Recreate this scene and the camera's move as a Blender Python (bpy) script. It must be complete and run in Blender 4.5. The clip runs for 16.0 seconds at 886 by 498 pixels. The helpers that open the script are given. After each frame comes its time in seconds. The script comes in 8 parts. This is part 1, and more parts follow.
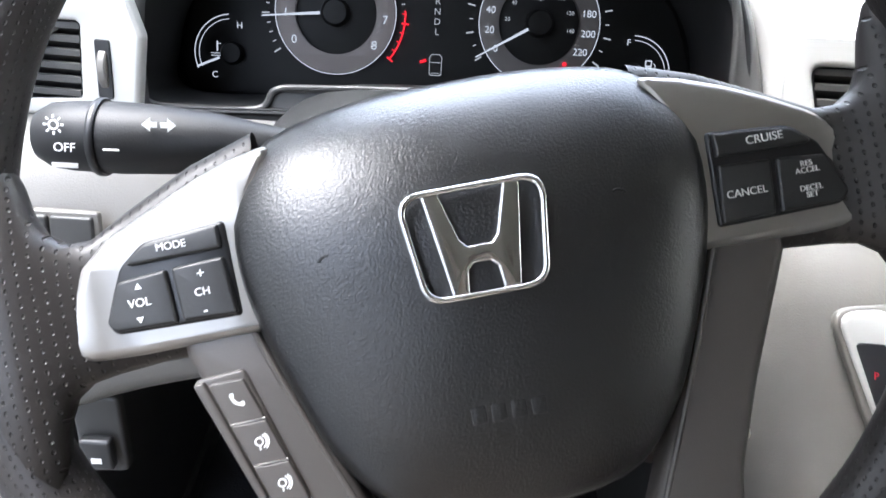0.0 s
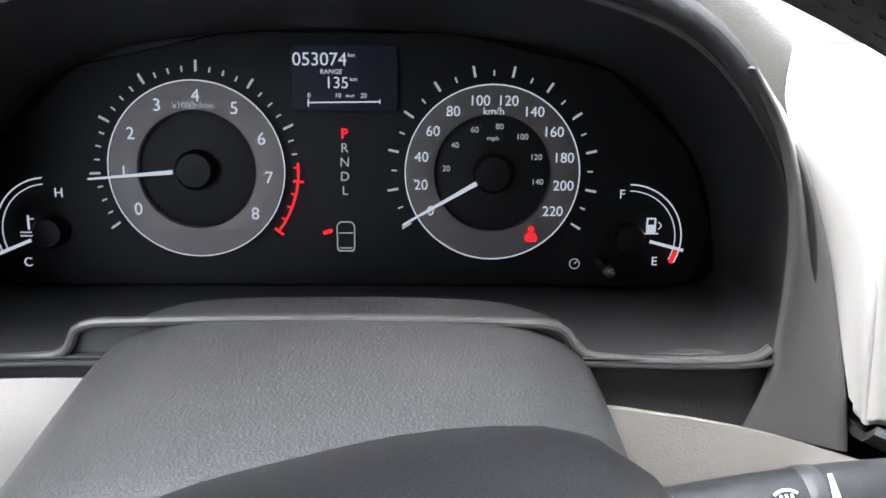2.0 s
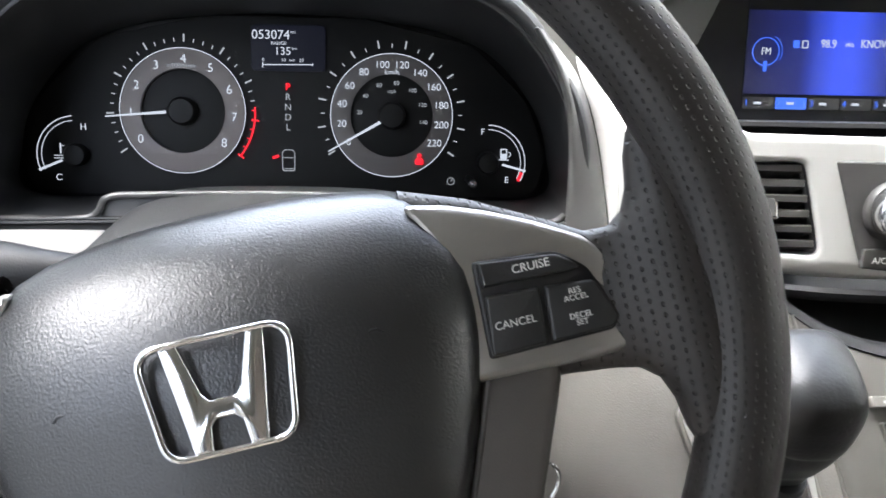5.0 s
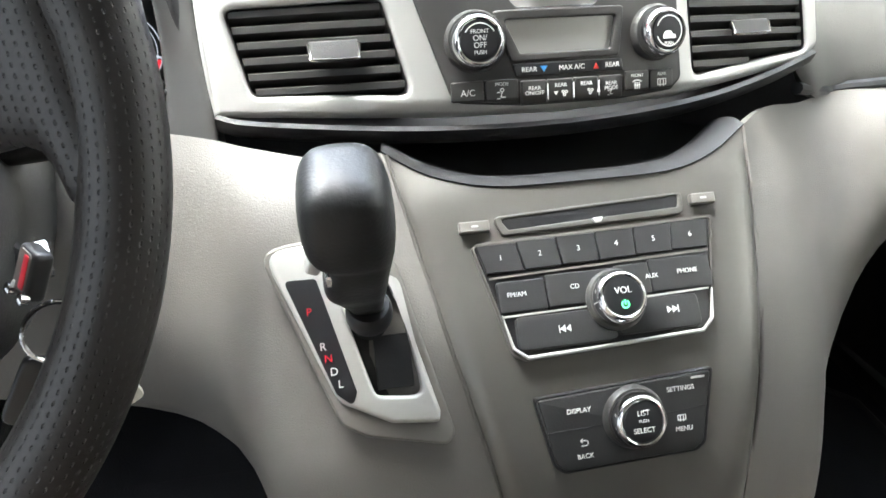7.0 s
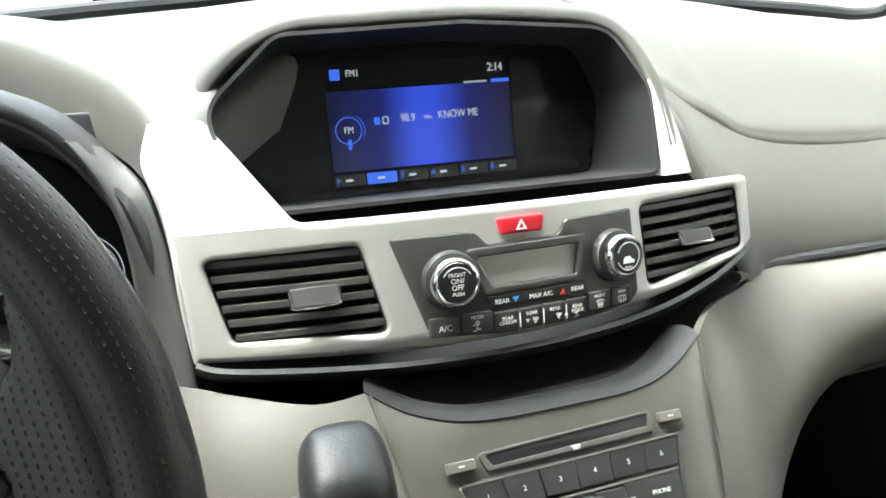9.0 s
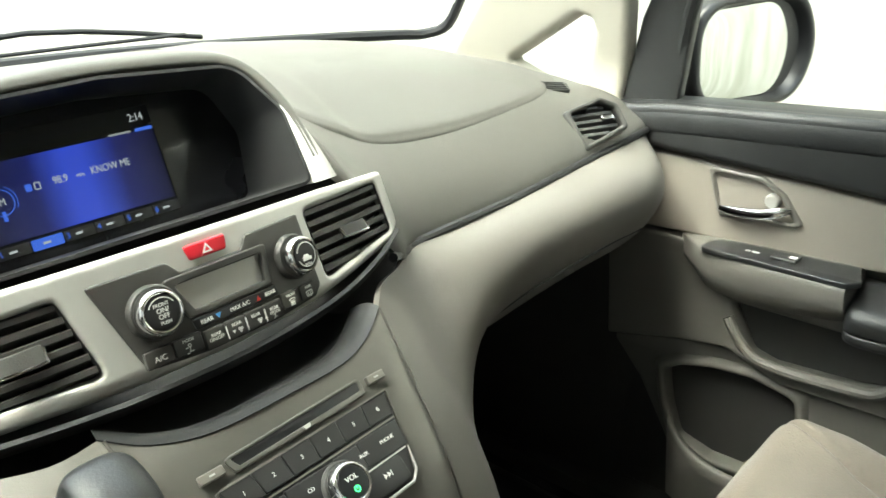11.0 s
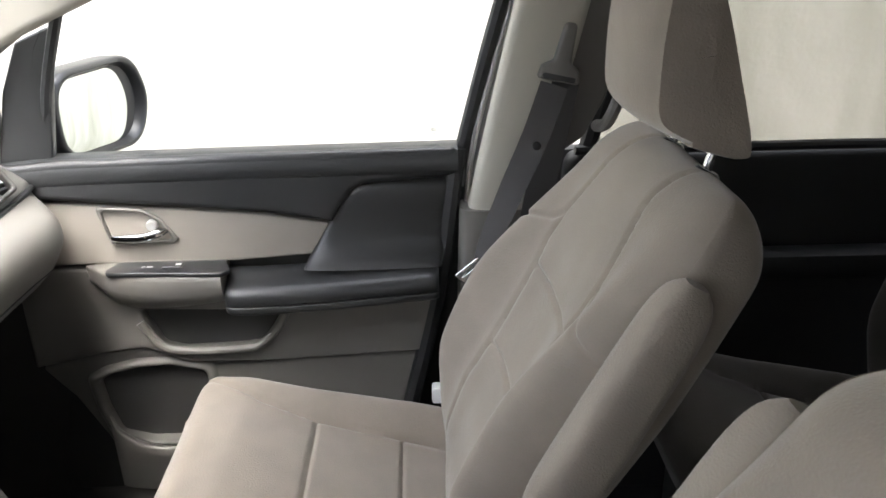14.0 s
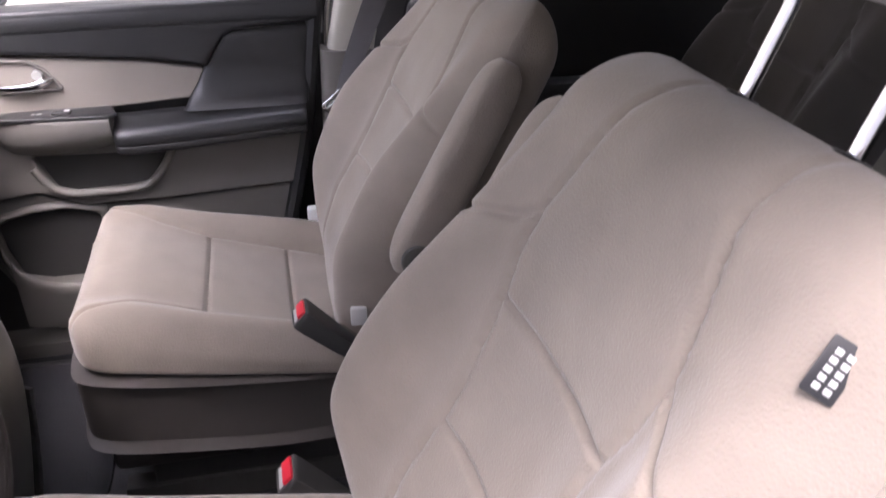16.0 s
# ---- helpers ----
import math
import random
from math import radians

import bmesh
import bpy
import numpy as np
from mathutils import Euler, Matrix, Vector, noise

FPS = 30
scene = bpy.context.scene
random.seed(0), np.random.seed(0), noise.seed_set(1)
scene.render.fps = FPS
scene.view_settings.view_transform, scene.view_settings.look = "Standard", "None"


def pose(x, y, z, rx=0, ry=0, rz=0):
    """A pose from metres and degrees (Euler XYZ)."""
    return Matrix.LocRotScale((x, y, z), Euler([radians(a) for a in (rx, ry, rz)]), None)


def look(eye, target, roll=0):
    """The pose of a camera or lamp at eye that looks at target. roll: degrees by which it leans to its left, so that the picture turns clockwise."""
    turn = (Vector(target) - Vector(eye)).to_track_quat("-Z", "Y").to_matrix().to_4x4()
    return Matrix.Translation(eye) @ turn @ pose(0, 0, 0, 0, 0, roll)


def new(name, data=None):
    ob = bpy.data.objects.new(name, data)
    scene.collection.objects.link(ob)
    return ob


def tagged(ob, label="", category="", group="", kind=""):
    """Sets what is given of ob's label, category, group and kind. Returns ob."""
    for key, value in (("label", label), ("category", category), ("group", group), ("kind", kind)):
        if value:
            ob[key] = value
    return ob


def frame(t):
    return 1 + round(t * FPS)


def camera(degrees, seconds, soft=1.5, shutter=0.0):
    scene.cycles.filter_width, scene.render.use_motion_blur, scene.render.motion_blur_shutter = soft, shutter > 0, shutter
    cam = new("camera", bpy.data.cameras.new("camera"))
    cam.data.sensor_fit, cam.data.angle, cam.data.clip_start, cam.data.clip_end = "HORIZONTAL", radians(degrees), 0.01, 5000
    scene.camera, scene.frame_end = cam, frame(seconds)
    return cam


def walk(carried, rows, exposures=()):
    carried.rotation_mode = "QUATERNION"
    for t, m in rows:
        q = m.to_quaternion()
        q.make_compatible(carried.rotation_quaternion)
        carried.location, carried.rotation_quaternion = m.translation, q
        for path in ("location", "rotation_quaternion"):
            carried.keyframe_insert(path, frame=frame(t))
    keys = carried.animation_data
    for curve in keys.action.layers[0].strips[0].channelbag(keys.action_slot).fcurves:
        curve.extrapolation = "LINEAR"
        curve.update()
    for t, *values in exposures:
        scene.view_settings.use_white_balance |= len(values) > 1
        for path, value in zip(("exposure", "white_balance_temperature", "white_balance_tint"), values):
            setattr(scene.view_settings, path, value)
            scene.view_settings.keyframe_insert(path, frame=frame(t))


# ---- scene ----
cam = camera(57.1, 16.0, 1.5, 0.2)
PATH = [
    (0, (-0.45, -0.474, 1.038), (-0.441, 1.221, -0.024), 2.8),
    (0.5, (-0.418, -0.402, 1.048), (-0.526, 1.287, -0.018), 1.1),
    (0.8, (-0.407, -0.36, 1.052), (-0.536, 1.344, 0.013), -0.2),
    (1, (-0.405, -0.33, 1.052), (-0.521, 1.367, -0.001), -1.1),
    (1.5, (-0.413, -0.269, 1.059), (-0.43, 1.411, -0.027), 2.6),
    (2, (-0.414, -0.233, 1.048), (-0.378, 1.471, 0.002), 0.9),
    (2.5, (-0.419, -0.206, 1.044), (-0.355, 1.524, 0.041), -1.4),
    (3, (-0.421, -0.204, 1.055), (-0.361, 1.477, -0.027), -1.1),
    (3.2, (-0.426, -0.214, 1.053), (-0.331, 1.495, 0.018), -0.3),
    (5.3, (-0.353, -0.474, 1.062), (-0.204, 1.284, 0.12), 3.2),
    (5.5, (-0.333, -0.487, 1.056), (-0.138, 1.255, 0.093), 3.5),
    (6, (-0.281, -0.516, 1.038), (-0.063, 1.232, 0.09), 1.5),
    (6.5, (-0.222, -0.533, 0.989), (0.136, 1.208, 0.073), -1.9),
    (7, (-0.185, -0.499, 0.983), (0.166, 1.22, 0.021), -0.2),
    (7.5, (-0.178, -0.469, 1.006), (0.222, 1.252, 0.07), 1.7),
    (8, (-0.194, -0.44, 1.037), (0.19, 1.323, 0.174), 2.0),
    (8.2, (-0.205, -0.431, 1.052), (0.2, 1.327, 0.189), 2.1),
    (10.3, (-0.237, -0.49, 1.104), (0.87, 1.011, 0.383), -2.8),
    (10.5, (-0.253, -0.479, 1.084), (0.947, 0.953, 0.369), -2.7),
    (11, (-0.288, -0.504, 1.089), (1.041, 0.796, 0.351), -3.5),
    (11.5, (-0.318, -0.508, 1.093), (1.203, 0.544, 0.332), -4.6),
    (12, (-0.362, -0.542, 1.085), (1.276, 0.244, 0.25), -5.0),
    (12.5, (-0.400, -0.554, 1.120), (1.325, -0.038, 0.246), -2.9),
    (13, (-0.451, -0.537, 1.168), (1.334, -0.275, 0.303), -1.2),
    (13.5, (-0.505, -0.559, 1.202), (1.35, -0.511, 0.457), -1.4),
    (14, (-0.581, -0.57, 1.207), (1.272, -0.621, 0.455), -0.8),
    (14.5, (-0.655, -0.574, 1.216), (1.189, -0.726, 0.455), 0.0),
    (15, (-0.735, -0.552, 1.226), (1.102, -0.786, 0.469), -0.4),
    (15.5, (-0.83, -0.515, 1.215), (0.964, -0.934, 0.437), 1.3),
    (16, (-0.887, -0.517, 1.16), (0.832, -0.907, 0.215), 0.1),
]
walk(cam, [(t, look(eye, target, roll)) for t, eye, target, roll in PATH], [(0, 4.1, 6000, 10), (0.5, 4.0, 5900, 6), (1, 3.85, 5800, 4), (1.5, 3.8, 5800, 4), (2, 3.8, 6100, 10), (2.5, 4.9, 6200, 14), (3.2, 5.0, 6200, 14), (5.5, 4.0, 6200, 8), (7, 4.15, 6200, 6), (8, 4.0, 6100, 4), (10.5, 3.35, 6800, -6), (11, 3.4, 6800, -6), (12.5, 3.9, 6700, 2), (14, 3.6, 6500, 10), (15, 3.65, 6500, 14), (16, 3.55, 6350, 27)])

# ---- light ----
world = bpy.data.worlds.new("sky")
scene.world = world
world.use_nodes = True
wn = world.node_tree
sky = wn.nodes.new("ShaderNodeTexSky")
sky.sky_type, sky.sun_disc = "NISHITA", False
sky.sun_elevation, sky.sun_rotation = radians(68), radians(-74)
sky.air_density, sky.dust_density, sky.ozone_density = 1.0, 3.0, 1.0
haze = wn.nodes.new("ShaderNodeHueSaturation")
haze.inputs["Saturation"].default_value = 0.45
wn.links.new(sky.outputs["Color"], haze.inputs["Color"])
wn.links.new(haze.outputs["Color"], wn.nodes["Background"].inputs["Color"])
wn.nodes["Background"].inputs["Strength"].default_value = 0.15
sun = new("sun", bpy.data.lights.new("sun", "SUN"))
sun.data.energy, sun.data.angle, sun.data.color = 0.3, radians(40), (1.0, 0.97, 0.93)
sun.matrix_basis = look((-1.25, 0.35, 3.2), (0, 0, 0))


# ---- materials ----
def material(name, colour, rough=0.5, metal=0.0, vary=0.08, scale=6.0, grain=400.0, bump=0.15, depth=0.0006, coat=0.0, sheen=0.0, spec=0.5):
    """A surface with slow stains and fine grain, in metres of the object's own space."""
    m = bpy.data.materials.new(name)
    m.use_nodes = True
    t = m.node_tree
    b = t.nodes["Principled BSDF"]
    co = t.nodes.new("ShaderNodeTexCoord")
    slow, fine = t.nodes.new("ShaderNodeTexNoise"), t.nodes.new("ShaderNodeTexNoise")
    slow.inputs["Scale"].default_value, slow.inputs["Detail"].default_value = scale, 5
    fine.inputs["Scale"].default_value, fine.inputs["Detail"].default_value = grain, 3
    for n in (slow, fine):
        t.links.new(co.outputs["Object"], n.inputs["Vector"])
    mix = t.nodes.new("ShaderNodeMix")
    mix.data_type = "RGBA"
    mix.inputs["A"].default_value = (*[c * (1 - vary) for c in colour], 1)
    mix.inputs["B"].default_value = (*[min(1, c * (1 + vary)) for c in colour], 1)
    t.links.new(slow.outputs["Fac"], mix.inputs["Factor"])
    mul = t.nodes.new("ShaderNodeMix")
    mul.data_type, mul.blend_type = "RGBA", "MULTIPLY"
    mul.inputs["Factor"].default_value = min(1, vary * 2)
    t.links.new(mix.outputs["Result"], mul.inputs["A"])
    t.links.new(fine.outputs["Color"], mul.inputs["B"])
    hs = t.nodes.new("ShaderNodeHueSaturation")
    hs.inputs["Saturation"].default_value = 1.0
    hs.inputs["Value"].default_value = 1 + vary
    t.links.new(mul.outputs["Result"], hs.inputs["Color"])
    bw = t.nodes.new("ShaderNodeMix")
    bw.data_type = "RGBA"
    bw.inputs["Factor"].default_value = 0.85
    t.links.new(hs.outputs["Color"], bw.inputs["A"])
    t.links.new(mix.outputs["Result"], bw.inputs["B"])
    t.links.new(bw.outputs["Result"], b.inputs["Base Color"])
    rr = t.nodes.new("ShaderNodeMapRange")
    rr.inputs["To Min"].default_value, rr.inputs["To Max"].default_value = max(0.02, rough * 0.85), min(1, rough * 1.15)
    t.links.new(slow.outputs["Fac"], rr.inputs["Value"])
    t.links.new(rr.outputs["Result"], b.inputs["Roughness"])
    if bump:
        bu = t.nodes.new("ShaderNodeBump")
        bu.inputs["Strength"].default_value, bu.inputs["Distance"].default_value = bump, depth
        t.links.new(fine.outputs["Fac"], bu.inputs["Height"])
        t.links.new(bu.outputs["Normal"], b.inputs["Normal"])
    b.inputs["Metallic"].default_value = metal
    b.inputs["Coat Weight"].default_value, b.inputs["Coat Roughness"].default_value = coat, 0.08
    b.inputs["Sheen Weight"].default_value, b.inputs["Sheen Roughness"].default_value = sheen, 0.5
    b.inputs["Specular IOR Level"].default_value = spec
    return m


def glass(name, tint, rough=0.0):
    m = bpy.data.materials.new(name)
    m.use_nodes = True
    b = m.node_tree.nodes["Principled BSDF"]
    b.inputs["Base Color"].default_value = (*tint, 1)
    b.inputs["Transmission Weight"].default_value, b.inputs["Roughness"].default_value, b.inputs["IOR"].default_value = 1.0, rough, 1.02
    return m


def glow(name, colour, strength):
    m = bpy.data.materials.new(name)
    m.use_nodes = True
    b = m.node_tree.nodes["Principled BSDF"]
    b.inputs["Base Color"].default_value = (0.01, 0.01, 0.01, 1)
    b.inputs["Specular IOR Level"].default_value = 0.15
    b.inputs["Emission Color"].default_value, b.inputs["Emission Strength"].default_value = (*colour, 1), strength
    return m


def perforated(name, colour, rough, along, around):
    """Leather with rows of small pricked holes, laid out along the mesh's own map."""
    m = material(name, colour, rough, vary=0.1, scale=20, grain=700, bump=0.2)
    t = m.node_tree
    b = t.nodes["Principled BSDF"]
    uv = t.nodes.new("ShaderNodeUVMap")
    sc = t.nodes.new("ShaderNodeVectorMath")
    sc.operation = "MULTIPLY"
    sc.inputs[1].default_value = (along, around, 0)
    t.links.new(uv.outputs["UV"], sc.inputs[0])
    sep = t.nodes.new("ShaderNodeSeparateXYZ")
    t.links.new(sc.outputs[0], sep.inputs[0])

    def node(op, a, c=None):
        n = t.nodes.new("ShaderNodeMath")
        n.operation = op
        for k, v in enumerate((a, c)):
            if v is None:
                continue
            if isinstance(v, (int, float)):
                n.inputs[k].default_value = v
            else:
                t.links.new(v, n.inputs[k])
        return n.outputs[0]

    half = node("MULTIPLY", node("MODULO", node("FLOOR", sep.outputs[1]), 2.0), 0.5)
    fx = node("SUBTRACT", node("FRACT", node("ADD", sep.outputs[0], half)), 0.5)
    fy = node("SUBTRACT", node("FRACT", sep.outputs[1]), 0.5)
    d = node("SQRT", node("ADD", node("MULTIPLY", node("MULTIPLY", fx, fx), 1.0), node("MULTIPLY", node("MULTIPLY", fy, fy), 3.0)))
    mr = t.nodes.new("ShaderNodeMapRange")
    mr.inputs["From Min"].default_value, mr.inputs["From Max"].default_value = 0.13, 0.25
    t.links.new(d, mr.inputs["Value"])
    bu = t.nodes.new("ShaderNodeBump")
    bu.inputs["Strength"].default_value, bu.inputs["Distance"].default_value = 0.9, 0.0012
    t.links.new(mr.outputs["Result"], bu.inputs["Height"])
    old = b.inputs["Normal"].links[0].from_node
    t.links.new(old.outputs["Normal"], bu.inputs["Normal"])
    t.links.new(bu.outputs["Normal"], b.inputs["Normal"])
    return m


def woven(name, colour):
    """Seat cloth: a fine weave, soft stains and a nap that catches the light."""
    m = material(name, colour, 0.92, vary=0.2, scale=14, grain=330, bump=0.45, depth=0.0012, sheen=0.25, spec=0.2)
    t = m.node_tree
    b = t.nodes["Principled BSDF"]
    co = t.nodes.new("ShaderNodeTexCoord")
    vo = t.nodes.new("ShaderNodeTexVoronoi")
    vo.inputs["Scale"].default_value = 420
    t.links.new(co.outputs["Object"], vo.inputs["Vector"])
    bu = t.nodes.new("ShaderNodeBump")
    bu.inputs["Strength"].default_value, bu.inputs["Distance"].default_value = 0.35, 0.0008
    t.links.new(vo.outputs["Distance"], bu.inputs["Height"])
    old = b.inputs["Normal"].links[0].from_node
    t.links.new(old.outputs["Normal"], bu.inputs["Normal"])
    t.links.new(bu.outputs["Normal"], b.inputs["Normal"])
    return m


def concrete(name):
    m = material(name, (0.60, 0.588, 0.552), 0.9, vary=0.16, scale=1.3, grain=40, bump=0.4, depth=0.004, spec=0.2)
    t = m.node_tree
    b = t.nodes["Principled BSDF"]
    src = b.inputs["Base Color"].links[0].from_socket
    co = t.nodes.new("ShaderNodeTexCoord")
    mp = t.nodes.new("ShaderNodeMapping")
    mp.inputs["Scale"].default_value = (3.0, 3.0, 0.8)
    t.links.new(co.outputs["Object"], mp.inputs["Vector"])
    st = t.nodes.new("ShaderNodeTexNoise")
    st.inputs["Scale"].default_value, st.inputs["Detail"].default_value, st.inputs["Distortion"].default_value = 1.4, 8, 0.6
    t.links.new(mp.outputs["Vector"], st.inputs["Vector"])
    ramp = t.nodes.new("ShaderNodeValToRGB")
    ramp.color_ramp.elements[0].position, ramp.color_ramp.elements[0].color = 0.36, (0.62, 0.625, 0.55, 1)
    ramp.color_ramp.elements[1].position, ramp.color_ramp.elements[1].color = 0.62, (1.0, 0.98, 0.94, 1)
    t.links.new(st.outputs["Fac"], ramp.inputs["Fac"])
    mu = t.nodes.new("ShaderNodeMix")
    mu.data_type, mu.blend_type = "RGBA", "MULTIPLY"
    mu.inputs["Factor"].default_value = 0.8
    t.links.new(src, mu.inputs["A"])
    t.links.new(ramp.outputs["Color"], mu.inputs["B"])
    t.links.new(mu.outputs["Result"], b.inputs["Base Color"])
    return m


TAUPE = material("taupe_plastic", (0.128, 0.121, 0.109), 0.5, vary=0.06, scale=5, grain=900, bump=0.35, depth=0.0007)
TAUPE_DARK = material("grey_dash_pad", (0.070, 0.068, 0.061), 0.48, vary=0.06, scale=5, grain=800, bump=0.35, depth=0.0007)
DARK = material("charcoal_plastic", (0.035, 0.034, 0.032), 0.5, vary=0.08, scale=8, grain=900, bump=0.3, depth=0.0006)
BLACK = material("black_plastic", (0.012, 0.012, 0.013), 0.35, vary=0.1, scale=12, grain=900, bump=0.1)
BUTTON = material("black_button_plastic", (0.022, 0.022, 0.022), 0.42, vary=0.08, scale=20, grain=900, bump=0.15)
PAD = material("airbag_cover_vinyl", (0.0045, 0.0045, 0.0047), 0.32, vary=0.12, scale=10, grain=950, bump=0.4, depth=0.0006, spec=0.9)
RIM = perforated("pricked_leather", (0.020, 0.017, 0.0155), 0.42, 290, 28)
VINYL = material("black_vinyl", (0.017, 0.0175, 0.018), 0.4, vary=0.1, scale=10, grain=500, bump=0.3, depth=0.0007)
SILVER = material("silver_paint", (0.5, 0.495, 0.47), 0.36, metal=0.45, vary=0.04, scale=4, grain=1500, bump=0.04)
SATIN = material("satin_charcoal", (0.055, 0.053, 0.05), 0.38, metal=0.15, vary=0.06, scale=10, grain=1200, bump=0.08)
CHEEK = material("satin_grey_cheek", (0.062, 0.061, 0.059), 0.36, metal=0.2, vary=0.06, scale=10, grain=1200, bump=0.06)
GREYTRIM = material("grey_satin_trim", (0.16, 0.15, 0.135), 0.42, metal=0.3, vary=0.05, scale=6, grain=1200, bump=0.08)
CHROME = material("chrome", (0.75, 0.75, 0.76), 0.1, metal=1.0, vary=0.03, scale=30, grain=900, bump=0.02)
STEEL = material("steel", (0.62, 0.62, 0.62), 0.22, metal=1.0, vary=0.05, scale=30, grain=900, bump=0.03)
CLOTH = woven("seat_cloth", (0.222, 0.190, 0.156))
# Seat cloth again, darkened: the rear cabin's shade is put in its colour.
CLOTH_SHADED = woven("shaded_seat_cloth", (0.06, 0.054, 0.048))
BEIGE = material("door_insert_cloth", (0.235, 0.212, 0.185), 0.75, vary=0.06, scale=6, grain=700, bump=0.3)
CREAM = material("cream_pillar_trim", (0.37, 0.352, 0.30), 0.7, vary=0.04, scale=5, grain=800, bump=0.2)
BELT = material("belt_webbing", (0.045, 0.042, 0.041), 0.75, vary=0.1, scale=30, grain=900, bump=0.4)
CARPET = material("black_carpet", (0.018, 0.018, 0.02), 0.95, vary=0.2, scale=10, grain=300, bump=0.6, depth=0.002, spec=0.2)
SPOKE_SILVER = material("spoke_silver_paint", (0.33, 0.315, 0.295), 0.32, metal=0.7, vary=0.05, scale=10, grain=1500, bump=0.04)
STALK = material("matt_black_stalk", (0.011, 0.011, 0.0115), 0.5, vary=0.08, scale=20, grain=900, bump=0.2, spec=0.35)
SEAT_SHELL = material("brown_seat_plastic", (0.056, 0.049, 0.044), 0.6, vary=0.08, scale=8, grain=700, bump=0.3, depth=0.0006)
CONSOLE = material("satin_console_paint", (0.125, 0.120, 0.109), 0.33, metal=0.5, vary=0.04, scale=5, grain=1500, bump=0.06)
SPOKE = material("warm_grey_spoke_plastic", (0.075, 0.067, 0.061), 0.45, vary=0.06, scale=8, grain=1200, bump=0.15)
# For the unseen left wall; its tone sets how much light comes back.
GREY_WALL = material("light_block_grey", (0.5, 0.49, 0.465), 0.9, vary=0.12, scale=1.2, grain=50, bump=0.4, depth=0.004, spec=0.2)
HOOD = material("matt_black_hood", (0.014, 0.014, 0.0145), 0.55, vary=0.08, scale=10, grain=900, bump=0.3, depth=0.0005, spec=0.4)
BACKDROP_WHITE = material("backdrop_white", (0.75, 0.75, 0.72), 0.9, vary=0.06, scale=1.2, grain=50, bump=0.3, depth=0.003, spec=0.2)
SHROUD = material("speckled_shroud_plastic", (0.026, 0.026, 0.0256), 0.4, vary=0.12, scale=12, grain=800, bump=0.6, depth=0.0008, spec=0.7)
RUBBER = material("rubber", (0.014, 0.014, 0.015), 0.6, vary=0.1, scale=20, grain=500, bump=0.2)
RED = material("red_button", (0.55, 0.02, 0.035), 0.3, vary=0.05, scale=20, grain=900, bump=0.05)
WHITE_INK = material("white_ink", (0.75, 0.75, 0.73), 0.5, vary=0.02, scale=40, grain=900, bump=0)
GREY_INK = material("grey_ink", (0.4, 0.4, 0.39), 0.5, vary=0.02, scale=40, grain=900, bump=0)
RED_INK = material("red_ink", (0.5, 0.03, 0.02), 0.5, vary=0.02, scale=40, grain=900, bump=0)
BLUE_INK = material("blue_ink", (0.05, 0.25, 0.6), 0.5, vary=0.02, scale=40, grain=900, bump=0)
DIAL = material("dial_grey", (0.14, 0.127, 0.122), 0.5, vary=0.06, scale=20, grain=900, bump=0.05)
DIAL_WARM = material("dial_warm_grey", (0.225, 0.196, 0.187), 0.5, vary=0.1, scale=20, grain=900, bump=0.05)
DIAL_DARK = material("dial_black", (0.005, 0.005, 0.005), 0.55, vary=0.06, scale=20, grain=900, bump=0.05, spec=0.3)
LCD = material("lcd_grey_green", (0.05, 0.062, 0.048), 0.3, vary=0.03, scale=20, grain=900, bump=0)
PAPER = material("paper_tag", (0.62, 0.6, 0.52), 0.7, vary=0.06, scale=40, grain=600, bump=0.1)
MIRROR = material("mirror_glass", (0.68, 0.71, 0.69), 0.03, metal=1.0, vary=0.01, scale=10, grain=100, bump=0)
PAINT = material("car_paint", (0.3, 0.3, 0.3), 0.3, metal=0.4, vary=0.03, scale=4, grain=900, bump=0.02, coat=0.5)
GROUND = material("concrete_yard", (0.14, 0.137, 0.13), 0.95, vary=0.2, scale=2, grain=90, bump=0.6, depth=0.004, spec=0.2)
CONCRETE = concrete("weathered_concrete")
GLASS = glass("clear_glass", (0.97, 0.98, 0.97))
TINTED = glass("tinted_glass", (0.29, 0.285, 0.26))
DARK_GLASS = glass("privacy_glass", (0.1, 0.1, 0.1))
SCREEN_BLACK = material("display_glass", (0.008, 0.008, 0.01), 0.26, vary=0.02, scale=10, grain=400, bump=0, coat=0.3)
LIT_WHITE = glow("lit_white", (0.85, 0.9, 1.0), 0.046)
DIM = glow("dim_white", (0.8, 0.84, 0.9), 0.03)
LIT_LCD = glow("lit_lcd", (0.10, 0.11, 0.24), 0.003)
LIT_RED = glow("lit_red", (1.0, 0.015, 0.03), 0.09)
LIT_TAB = glow("lit_tab", (0.06, 0.16, 0.85), 0.08)


# ---- helpers for shapes ----
def F(x, y, z, tilt=0, yaw=0, roll=0):
    """The pose of a panel that faces the seats: x right, y up, z out of it; tilt: degrees by which it leans back."""
    return pose(x, y, z, 90 - tilt, 0, yaw) @ pose(0, 0, 0, 0, 0, roll)


def finish(me, angle=35):
    for p in me.polygons:
        p.use_smooth = True
    me.set_sharp_from_angle(angle=radians(angle))
    return me


def thing(name, label, category, m=None, group="", kind=""):
    ob = new(name)
    ob.empty_display_size = 0.02
    ob.matrix_basis = m or Matrix()
    return tagged(ob, label, category, group, kind)


